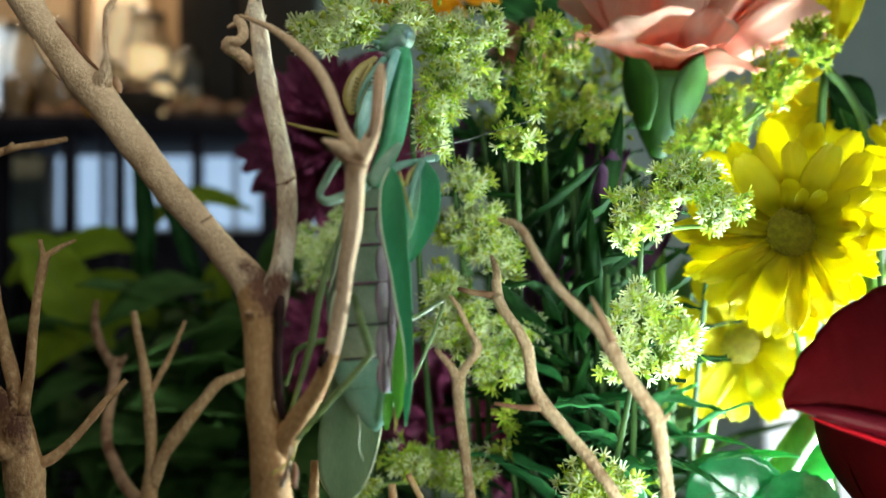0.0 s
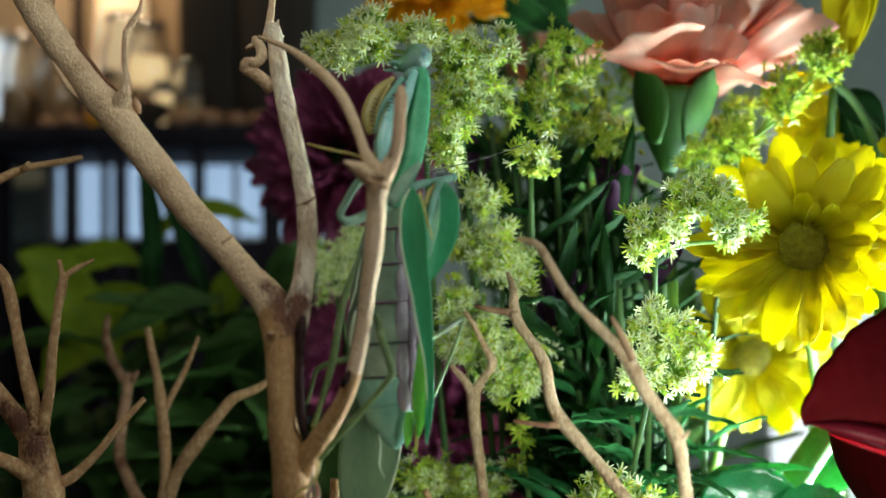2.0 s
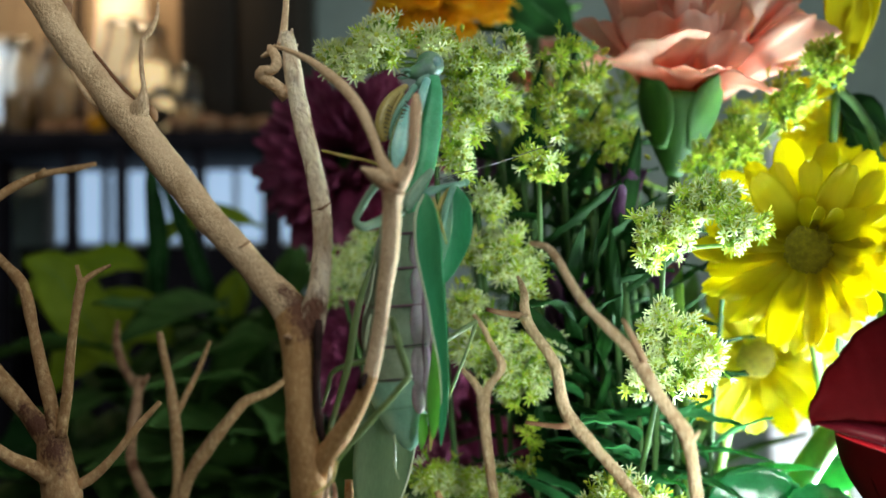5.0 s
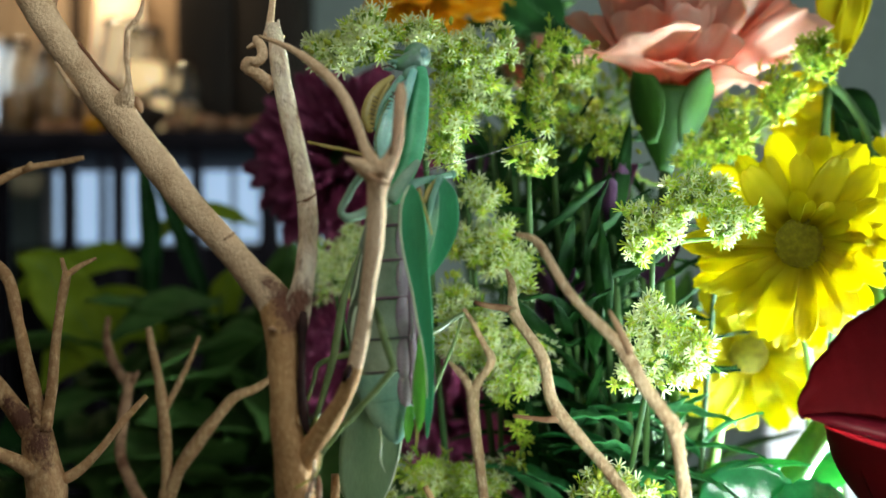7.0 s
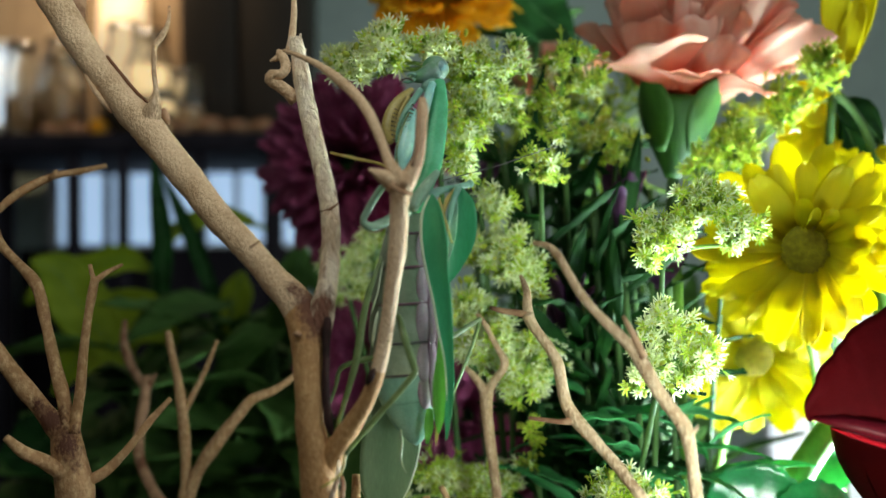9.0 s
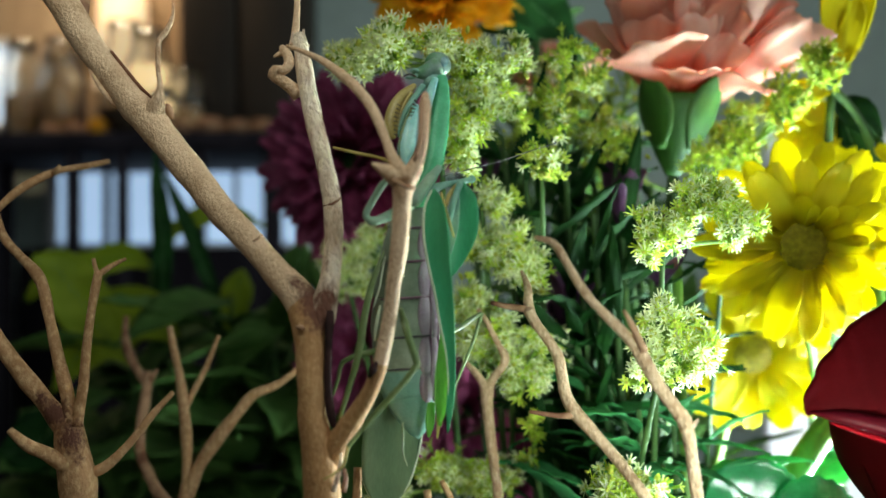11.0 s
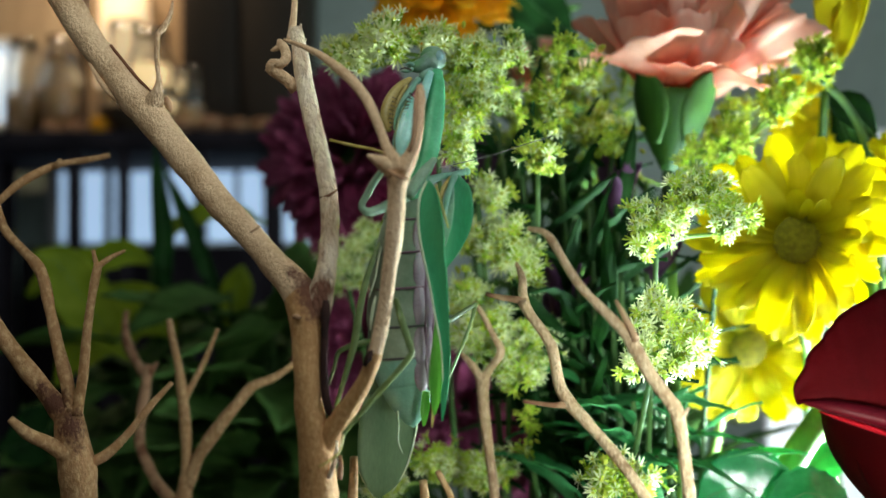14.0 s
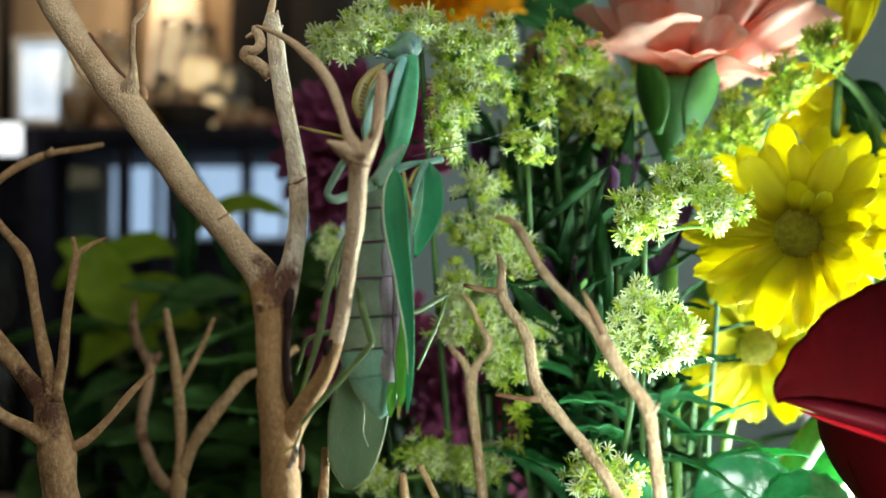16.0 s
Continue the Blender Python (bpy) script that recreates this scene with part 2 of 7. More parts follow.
STEM = mat("green_stem", (0.03, 0.085, 0.018), (0.07, 0.15, 0.035), 0.7, 200, 1500, 0.3, 0.0002, stretch=(1, 1, 0.3))
STEM_LIGHT = mat("pale_green_stem", (0.15, 0.29, 0.04), (0.26, 0.41, 0.08), 0.45, 200, 1500, 0.2, 0.0002, stretch=(1, 1, 0.3))
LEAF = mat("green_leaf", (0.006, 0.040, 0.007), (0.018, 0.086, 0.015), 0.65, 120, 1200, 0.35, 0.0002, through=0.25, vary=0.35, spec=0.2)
# lighter copy of the leaf green, with the lamp's light in its colour
LEAF_LIT = mat("lit_green_leaf", (0.05, 0.30, 0.09), (0.12, 0.48, 0.18), 0.5, 120, 1200, 0.35, 0.0002, through=0.35, vary=0.35, spec=0.25)
LEAF_DARK = mat("dark_green_leaf", (0.062, 0.140, 0.032), (0.115, 0.230, 0.062), 0.7, 80, 900, 0.3, 0.0002, through=0.12, vary=0.4, spec=0.1)
LEAF_LIGHT = mat("yellow_green_leaf", (0.24, 0.34, 0.015), (0.36, 0.46, 0.03), 0.5, 80, 900, 0.3, 0.0002, through=0.3, vary=0.3, spec=0.2)
LEAF_GLOSS = mat("glossy_rose_leaf", (0.015, 0.20, 0.06), (0.05, 0.36, 0.13), 0.16, 140, 900, 0.3, 0.0002, through=0.15, vary=0.15)
VEIN = mat("leaf_vein", (0.06, 0.20, 0.06), (0.12, 0.28, 0.10), 0.45, 200, 1200, 0.1, 0.0001)
YELLOW = mat("yellow_petal", (0.78, 0.68, 0.006), (0.88, 0.80, 0.012), 0.55, 60, 700, 0.3, 0.0002, through=0.55, spec=0.25, vary=0.12, grain=0.16, stretch=(0.12, 1, 1), root=((0.72, 0.61, 0.005), 0.002, 0.009))
DISC = mat("daisy_disc", (0.30, 0.24, 0.008), (0.52, 0.42, 0.02), 0.7, 700, 2500, 0.4, 0.0003)
PEACH_RIM = mat("pale_petal_rim", (0.92, 0.70, 0.60), (0.96, 0.84, 0.76), 0.55, 90, 1000, 0.2, 0.0002, through=0.4, grain=0.2)
PEACH = mat("peach_petal", (0.98, 0.47, 0.33), (0.99, 0.69, 0.57), 0.5, 130, 1000, 0.25, 0.0002, through=0.5, vary=0.15, grain=0.15, stretch=(0.12, 1, 1), root=((0.94, 0.24, 0.13), 0.003, 0.018))
STALK = mat("green_stalk", (0.075, 0.21, 0.02), (0.16, 0.32, 0.04), 0.45, 200, 1500, 0.2, 0.0002, stretch=(1, 1, 0.3))
CALYX = mat("green_calyx", (0.016, 0.085, 0.006), (0.046, 0.165, 0.018), 0.6, 140, 1200, 0.25, 0.0002, stretch=(1, 1, 0.3))
PURPLE = mat("purple_petal", (0.17, 0.020, 0.065), (0.32, 0.050, 0.14), 0.6, 120, 1200, 0.2, 0.0002, through=0.25, vary=0.4)
LILAC = mat("lilac_petal", (0.085, 0.022, 0.09), (0.15, 0.05, 0.155), 0.6, 120, 1200, 0.2, 0.0002, through=0.25, vary=0.3)
ORANGE = mat("orange_petal", (0.84, 0.40, 0.008), (0.95, 0.58, 0.015), 0.55, 100, 1200, 0.2, 0.0002, through=0.45, vary=0.2)
# rim and fold: brighter copies of the petal red, painting in lamp light
ROSE_LIT = mat("lit_red_rim", (0.22, 0.002, 0.006), (0.32, 0.004, 0.010), 0.6, 90, 1600, 0.2, 0.0002, through=0.12, vary=0.1, grain=0.2, spec=0.05)
ROSE_FOLD_LIT = mat("lit_crimson_fold", (0.062, 0.0010, 0.004), (0.095, 0.0015, 0.007), 0.5, 90, 1600, 0.2, 0.0002, through=0.08, vary=0.1, grain=0.2, spec=0.12)
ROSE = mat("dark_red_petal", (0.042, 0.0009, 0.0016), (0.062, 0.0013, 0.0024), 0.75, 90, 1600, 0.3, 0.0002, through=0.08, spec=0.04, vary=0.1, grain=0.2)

WALL = mat("grey_wall", (0.43, 0.53, 0.50), (0.49, 0.59, 0.56), 0.9, 3, 60, 0.2, 0.001)
WALL_WARM = mat("room_wall", (0.66, 0.64, 0.58), (0.72, 0.70, 0.64), 0.9, 3, 60, 0.2, 0.001)
WHITE = mat("white_paint", (0.70, 0.72, 0.74), (0.78, 0.80, 0.82), 0.6, 6, 80, 0.15, 0.0005)
BLACK = mat("black_wood", (0.016, 0.013, 0.019), (0.030, 0.025, 0.034), 0.8, 20, 200, 0.2, 0.0005, spec=0.15)
DARKWOOD = mat("dark_brown_wood", (0.025, 0.016, 0.011), (0.05, 0.032, 0.02), 0.7, 12, 150, 0.25, 0.0005, stretch=(1, 1, 0.15))
TANWOOD = mat("tan_wood", (0.34, 0.24, 0.15), (0.48, 0.36, 0.24), 0.6, 14, 150, 0.2, 0.0005, stretch=(1, 1, 0.15))
FLOOR = mat("floor_wood", (0.16, 0.09, 0.05), (0.26, 0.16, 0.09), 0.45, 6, 80, 0.2, 0.0005, stretch=(0.2, 1, 1))
TABLE = mat("table_wood", (0.10, 0.06, 0.035), (0.17, 0.10, 0.06), 0.4, 12, 160, 0.2, 0.0004, stretch=(0.2, 1, 1))
GLASS = glass("clear_glass", (0.95, 0.96, 0.94))
SHADE = mat("lit_lampshade", (0.8, 0.7, 0.5), (0.9, 0.8, 0.6), 0.7, 20, 200, 0.1, 0.0005, glow=((1.0, 0.72, 0.42), 0.75))
PANE = mat("bright_window_pane", (0.8, 0.85, 0.9), (0.85, 0.9, 0.95), 0.3, 10, 100, 0.0, glow=((0.72, 0.86, 1.0), 0.8))
PANE_SOFT = mat("hazy_window_pane", (0.5, 0.55, 0.6), (0.55, 0.6, 0.65), 0.3, 6, 60, 0.0, glow=((0.47, 0.69, 0.98), 0.80))
# emission added to the content stands for the warm light in the jars
JAR_GLOW = mat("glowing_jar_content", (0.85, 0.65, 0.35), (0.95, 0.75, 0.45), 0.5, 40, 200, 0.1, 0.0005, glow=((1.0, 0.72, 0.36), 0.9))
LIGHTBOX = mat("white_light_box", (0.85, 0.85, 0.85), (0.9, 0.9, 0.9), 0.4, 20, 200, 0.0, glow=((0.95, 0.98, 1.0), 1.6))
AMBER = mat("amber_wax", (0.60, 0.38, 0.18), (0.80, 0.58, 0.32), 0.5, 30, 200, 0.1, 0.0005, through=0.3)


# ---- building helpers ----
ORG = {}


def thing(name, base, label, category, group=""):
    ob = new(name)
    ob.location = base
    ob.empty_display_size = 0.01
    ORG[ob] = Vector(base)
    return tagged(ob, label, category, group)


def part(name, bm, material, parent=None, label="", smooth=True):
    me = bpy.data.meshes.new(name)
    if parent is not None:
        bmesh.ops.translate(bm, verts=bm.verts, vec=-ORG[parent])
    bmesh.ops.recalc_face_normals(bm, faces=bm.faces)
    bm.to_mesh(me)
    bm.free()
    me.materials.append(material)
    if smooth:
        me.polygons.foreach_set("use_smooth", [True] * len(me.polygons))
    ob = new(name, me)
    if parent is not None:
        ob.parent = parent
        ORG[ob] = ORG[parent]
    else:
        ORG[ob] = Vector((0, 0, 0))
    return tagged(ob, label)


def piece(name, me, parent, m):
    """One more object on a shared mesh, at the world pose m, under a thing."""
    ob = new(name, me)
    ob.parent = parent
    ORG[ob] = ORG[parent]
    ob.matrix_basis = Matrix.Translation(-ORG[parent]) @ m
    return ob


def mesh_of(name, bm, materials, smooth=True):
    me = bpy.data.meshes.new(name)
    bm.to_mesh(me)
    bm.free()
    for m in materials:
        me.materials.append(m)
    if smooth:
        me.polygons.foreach_set("use_smooth", [True] * len(me.polygons))
    return me


def spline(pts, step):
    """A smooth curve through points of any dimension, at about the given step in metres; tangents follow the chords' lengths."""
    p = [np.array(a, float) for a in pts]
    p = [2 * p[0] - p[1]] + p + [2 * p[-1] - p[-2]]
    size = [max(np.linalg.norm((b - a)[:3]), 1e-4) for a, b in zip(p, p[1:])]
    way = [None] + [((p[i] - p[i - 1]) / size[i - 1] * size[i] + (p[i + 1] - p[i]) / size[i] * size[i - 1]) / (size[i - 1] + size[i]) for i in range(1, len(p) - 1)]
    out = []
    for i in range(1, len(p) - 2):
        m0, m1 = way[i] * size[i], way[i + 1] * size[i]
        n = max(2, int(size[i] / step))
        for k in range(n):
            t = k / n
            out.append((2 * t ** 3 - 3 * t * t + 1) * p[i] + (t ** 3 - 2 * t * t + t) * m0 + (3 * t * t - 2 * t ** 3) * p[i + 1] + (t ** 3 - t * t) * m1)
    out.append(p[-2])
    return out


def tube(pts, sides=12, step=0.0012, rough=0.0, knots=0.0, flat=1.0, seed=0.0, cut=False, grain=260.0):
    """A swept round limb through rows of x, y, z, radius; flat squashes it in depth."""
    bm = bmesh.new()
    rows = spline(pts, step)
    side = Vector((1, 0, 0))
    rings = []
    for i, r in enumerate(rows):
        a, b = rows[max(i - 1, 0)], rows[min(i + 1, len(rows) - 1)]
        way = Vector((b - a)[:3]).normalized()
        side = (side - way * side.dot(way))
        side = side.normalized() if side.length > 1e-4 else way.orthogonal().normalized()
        up = way.cross(side)
        c = Vector(r[:3])
        rad = max(r[3], 0.0001)
        if knots:
            rad *= 1 + knots * noise.noise(Vector((i * step * 160, seed, 3.1)))
        ring = []
        for k in range(sides):
            a2 = 2 * math.pi * k / sides
            d = side * math.cos(a2) + up * math.sin(a2) * flat
            v = c + d * rad
            if rough:
                v += d * rad * rough * (noise.noise(v * grain + Vector((seed, 0, 0))) + 0.5 * noise.noise(v * grain * 3))
            ring.append(bm.verts.new(v))
        rings.append(ring)
    for r0, r1 in zip(rings, rings[1:]):
        for k in range(sides):
            bm.faces.new((r0[k], r0[(k + 1) % sides], r1[(k + 1) % sides], r1[k]))
    for ring, end, s in ((rings[0], rows[0], -1), (rings[-1], rows[-1], 1)):
        a, b = (rows[0], rows[1]) if s < 0 else (rows[-2], rows[-1])
        way = Vector((b - a)[:3]).normalized() * s
        tip = bm.verts.new(Vector(end[:3]) + way * end[3] * (0.15 if cut else 0.7))
        for k in range(sides):
            bm.faces.new((ring[k], ring[(k + 1) % sides], tip))
    return bm


def blade(pts, normal, cup=0.0, thick=0.0003, across=8, step=0.002, wave=0.0, seed=0.0, skew=0.0, teeth=0.0):
    """A leaf, petal or wing through rows of x, y, z, half width, with real thickness; normal: the way its face looks."""
    bm = bmesh.new()
    rows = spline(pts, step)
    nrm = Vector(normal).normalized()
    top, low = [], []
    for i, r in enumerate(rows):
        a, b = rows[max(i - 1, 0)], rows[min(i + 1, len(rows) - 1)]
        way = Vector((b - a)[:3]).normalized()
        n = (nrm - way * nrm.dot(way)).normalized()
        s = way.cross(n)
        c, w = Vector(r[:3]), max(r[3] * (1 - teeth * (i % 2)), 0.00008)
        t0, l0 = [], []
        for k in range(across + 1):
            u = 2 * k / across - 1
            v = c + s * (w * u + skew * w) + n * (cup * w * (u * u))
            if wave:
                v += n * wave * (0.3 + abs(u)) * noise.noise(Vector((i * 0.45 + seed, u * 1.6 + seed, seed)))
            t0.append(bm.verts.new(v + n * thick * 0.5))
            l0.append(bm.verts.new(v - n * thick * 0.5))
        top.append(t0)
        low.append(l0)
    m = len(rows) - 1
    for i in range(m):
        for k in range(across):
            bm.faces.new((top[i][k], top[i][k + 1], top[i + 1][k + 1], top[i + 1][k]))
            bm.faces.new((low[i][k], low[i + 1][k], low[i + 1][k + 1], low[i][k + 1]))
        bm.faces.new((top[i][0], top[i + 1][0], low[i + 1][0], low[i][0]))
        bm.faces.new((top[i][across], low[i][across], low[i + 1][across], top[i + 1][across]))
    for k in range(across):
        bm.faces.new((top[0][k], low[0][k], low[0][k + 1], top[0][k + 1]))
        bm.faces.new((top[m][k], top[m][k + 1], low[m][k + 1], low[m][k]))
    return bm


def lump(c, rx, ry, rz, turn=(0, 0, 0), seg=20, rings=12, rough=0.0):
    bm = bmesh.new()
    bmesh.ops.create_uvsphere(bm, u_segments=seg, v_segments=rings, radius=1)
    for v in bm.verts:
        if rough:
            v.co *= 1 + rough * noise.noise(v.co * 3)
    bmesh.ops.transform(bm, verts=bm.verts, matrix=pose(*c, *turn) @ Matrix.Diagonal((rx, ry, rz, 1)))
    return bm


def box(x0, x1, y0, y1, z0, z1, bevel=0.002):
    bm = bmesh.new()
    bmesh.ops.create_cube(bm, size=1)
    bmesh.ops.transform(bm, verts=bm.verts, matrix=Matrix.Translation(((x0 + x1) / 2, (y0 + y1) / 2, (z0 + z1) / 2)) @ Matrix.Diagonal((x1 - x0, y1 - y0, z1 - z0, 1)))
    if bevel:
        bmesh.ops.bevel(bm, geom=bm.edges, offset=bevel, segments=2, affect="EDGES", profile=0.5)
    return bm


def lathe(profile, c, seg=28):
    """A turned form: rows of radius and height over the foot c."""
    bm = bmesh.new()
    rings = [[bm.verts.new((c[0] + r * math.cos(2 * math.pi * k / seg), c[1] + r * math.sin(2 * math.pi * k / seg), c[2] + z)) for k in range(seg)] for r, z in profile]
    for a, b in zip(rings, rings[1:]):
        for k in range(seg):
            bm.faces.new((a[k], a[(k + 1) % seg], b[(k + 1) % seg], b[k]))
    bm.faces.new(rings[0][::-1])
    bm.faces.new(rings[-1])
    return bm


def aim(pos, way, spin=0.0, scale=1.0):
    """A pose whose z axis looks along way."""
    q = Vector(way).to_track_quat("Z", "Y").to_matrix().to_4x4()
    return Matrix.Translation(pos) @ q @ pose(0, 0, 0, 0, 0, spin) @ Matrix.Diagonal((scale, scale, scale, 1))


def setting(name, bm, material, label, smooth=False):
    return tagged(part(name, bm, material, None, label, smooth), category=name.split("_")[0], kind="structure")


TOP = 0.90  # height of the table top

# ---- room ----
setting("floor", box(-2.2, 1.8, -2.2, 1.6, -0.05, 0.0, 0), FLOOR, "brown wooden floor of the room")
setting("ceiling", box(-2.2, 1.8, -2.2, 1.6, 2.5, 2.55, 0), WHITE, "plain white room ceiling")
setting("wall_north", box(-2.3, 1.9, 1.6, 1.7, 0, 2.5, 0), WALL, "plain grey painted wall behind the flowers")
setting("wall_south", box(-2.3, 1.9, -2.3, -2.2, 0, 2.5, 0), WALL_WARM, "plain pale painted room wall")
setting("wall_west", box(-2.3, -2.2, -2.2, 1.6, 0, 2.5, 0), WALL_WARM, "plain pale painted side wall")


# unseen wall; its opening is assumed, to let the added daylight in
def east_wall():
    bm = box(1.8, 1.9, -2.2, -1.50, 0, 2.5, 0)
    for b in (box(1.8, 1.9, -0.20, 1.6, 0, 2.5, 0), box(1.8, 1.9, -1.50, -0.20, 0, 1.30, 0), box(1.8, 1.9, -1.50, -0.20, 2.40, 2.5, 0)):
        me = bpy.data.meshes.new("tmp")
        b.to_mesh(me)
        b.free()
        bm.from_mesh(me)
        bpy.data.meshes.remove(me)
    setting("wall_east", bm, WALL_WARM, "pale painted side wall with an assumed opening for daylight")


east_wall()


def table():
    t = thing("table", (0.1, 0.35, 0), "dark brown wooden table under the bouquet", "table")
    part("tabletop", box(-0.7, 0.9, 0.05, 0.75, TOP - 0.04, TOP, 0.004), TABLE, t)
    for x in (-0.65, 0.85):
        for y in (0.10, 0.70):
            part("leg", box(x - 0.03, x + 0.03, y - 0.03, y + 0.03, 0, TOP - 0.04, 0.003), TABLE, t)


table()


# ---- shelf unit and what stands on it ----
SHELF_Z = 1.280  # top of the upper board


def shelf_unit():
    s = thing("shelf_unit", (-0.55, 1.42, 0), "black shelf unit with pale boards between dark uprights", "shelf")
    part("top_board", box(-1.35, -0.21, 1.24, 1.58, SHELF_Z - 0.023, SHELF_Z, 0.004), BLACK, s)
    part("bottom_board", box(-1.35, -0.21, 1.24, 1.58, 0.70, 0.74, 0.004), BLACK, s)
    for x, w in ((-1.33, 0.011), (-0.80, 0.02), (-0.628, 0.012), (-0.508, 0.007), (-0.462, 0.002), (-0.4405, 0.006), (-0.334, 0.006), (-0.235, 0.012)):
        part("upright", box(x - w, x + w, 1.25, 1.275, 0.0 if x in (-1.33, -0.235) else 0.74, SHELF_Z - 0.023, 0.002), BLACK, s)
    part("back_panel", box(-0.66, -0.24, 1.43, 1.44, 0.74, 1.127, 0), BLACK, s)
    part("side_panel", box(-1.32, -0.66, 1.41, 1.42, 0.74, SHELF_Z - 0.023, 0), BLACK, s)
    return s


shelf_unit()


def low_window():
    w = tagged(thing("window_2", (-0.45, 1.595, 0.95), "low daylit window seen between the shelf's dark uprights", "window"), kind="structure")
    for x0, x1 in ((-0.66, -0.36), (-0.35, -0.20)):
        part("pane", box(x0, x1, 1.588, 1.594, 1.137, 1.31, 0), PANE_SOFT, w, "pale blue daylit pane")
    for x0, x1, z0, z1 in ((-0.68, -0.66, 1.117, 1.33), (-0.36, -0.35, 1.137, 1.31), (-0.20, -0.18, 1.117, 1.33), (-0.66, -0.20, 1.117, 1.137), (-0.66, -0.20, 1.31, 1.33)):
        part("window_frame", box(x0, x1, 1.58, 1.598, z0, z1, 0.001), WHITE, w)


low_window()


def tall_cabinet():
    c = thing("tall_cabinet", (-0.30, 1.5, SHELF_Z), "dark brown wooden cabinet standing on the shelf", "cabinet")
    part("body", box(-0.40, -0.215, 1.40, 1.58, SHELF_Z, 1.75, 0.003), DARKWOOD, c)
    part("door", box(-0.395, -0.312, 1.385, 1.398, SHELF_Z + 0.01, 1.74, 0.002), DARKWOOD, c)
    part("door", box(-0.304, -0.22, 1.385, 1.398, SHELF_Z + 0.01, 1.74, 0.002), DARKWOOD, c)


tall_cabinet()


def jar(x, y, r, h, fill, content, label, low=0.012, board=SHELF_Z):
    j = thing("glass_jar", (x, y, board), label, "jar", "jars on the shelf")
    t = 0.004
    part("glass", lathe([(r * 0.9, 0), (r, 0.006), (r, h * 0.72), (r * 0.75, h * 0.85), (r * 0.75, h), (r * 0.75 - t, h), (r * 0.75 - t, h * 0.84),
                         (r - t, h * 0.71), (r - t, 0.010), (r * 0.5, 0.008)], (x, y, board)), GLASS, j)
    if fill:
        part("content", lathe([(r * 0.6, low - 0.001), (r - t - 0.002, low + 0.001), (r - t - 0.002, h * fill), (r * 0.5, h * fill + 0.003)], (x, y, board)), content, j)


for row in ((-0.440, 1.38, 0.034, 0.170, 0.68, JAR_GLOW, "glass jar with glowing warm content", 0.075),
            (-0.395, 1.42, 0.026, 0.120, 0.0, AMBER, "empty clear glass jar on the dark shelf"),
            (-0.345, 1.30, 0.013, 0.035, 0.6, AMBER, "small glass jar with pale amber content"),
            (-0.560, 1.34, 0.030, 0.125, 0.60, AMBER, "wide glass jar with amber content"),
            (-0.622, 1.36, 0.026, 0.150, 0.45, AMBER, "tall clear glass jar catching daylight"),
            (-0.850, 1.40, 0.026, 0.190, 0.0, AMBER, "tall empty bottle-shaped glass jar"),
            (-0.500, 1.45, 0.036, 0.200, 0.5, AMBER, "tall glass jar before the lamp")):
    jar(*row)


# bottles on the lower board
for x, y, r, h in ((-0.705, 1.31, 0.020, 0.40), (-0.672, 1.34, 0.016, 0.44), (-0.745, 1.35, 0.026, 0.30), (-0.690, 1.29, 0.013, 0.26)):
    jar(x, y, r, h, 0.0, AMBER, "tall clear glass bottle on the dark lower board", board=0.74)


def bowl(x, y, r, label):
    o = thing("wooden_bowl", (x, y, SHELF_Z), label, "bowl")
    part("bowl", lathe([(r * 0.5, 0), (r * 0.6, 0.004), (r, 0.030), (r * 1.02, 0.034), (r * 0.93, 0.034), (r * 0.55, 0.012)], (x, y, SHELF_Z)), DARKWOOD, o)
    rnd = random.Random(5)
    for k in range(9):
        a, q = k * 0.7, r * 0.5 * rnd.random()
        part("pod", lump((x + q * math.cos(a), y + q * math.sin(a), SHELF_Z + 0.030 + 0.008 * rnd.random()), 0.012, 0.010, 0.010, (20 * k, 0, 30 * k), 14, 8, 0.2), BARK_RED, o)


bowl(-0.430, 1.29, 0.050, "dark wooden bowl of dried brown pods")


def dried_pod(x, y, r, seed):
    o = thing("dried_pod", (x, y, SHELF_Z), "dried brown seed pod lying on the dark shelf", "seed pod", "pods on the shelf")
    part("shell", lump((x, y, SHELF_Z + r * 0.7), r * 1.2, r, r * 0.72, (0, 0, 47 * seed), 16, 10, 0.25), BARK_RED, o)
    part("stalk", tube([(x + r, y, SHELF_Z + r * 0.7, 0.0022), (x + r * 1.5, y - 0.004, SHELF_Z + r * 0.9, 0.0018), (x + r * 1.9, y - 0.006, SHELF_Z + r * 0.8, 0.0012)], 8, 0.004), BARK, o)


for k, (x, y, r) in enumerate(((-0.365, 1.275, 0.015), (-0.325, 1.285, 0.018), (-0.285, 1.275, 0.014), (-0.255, 1.290, 0.016), (-0.515, 1.285, 0.014), (-0.545, 1.275, 0.011))):
    dried_pod(x, y, r, k)
for row in ((-0.405, 1.335, 0.020, 0.075, 0.70, JAR_GLOW, "small glass jar with glowing warm content"),
            (-0.372, 1.36, 0.022, 0.110, 0.45, AMBER, "narrow glass jar with amber content"),
            (-0.585, 1.40, 0.024, 0.165, 0.70, AMBER, "tall glass jar filled with pale amber grains"),
            (-0.480, 1.33, 0.018, 0.090, 0.60, AMBER, "small clear glass jar before taller jars")):
    jar(*row)


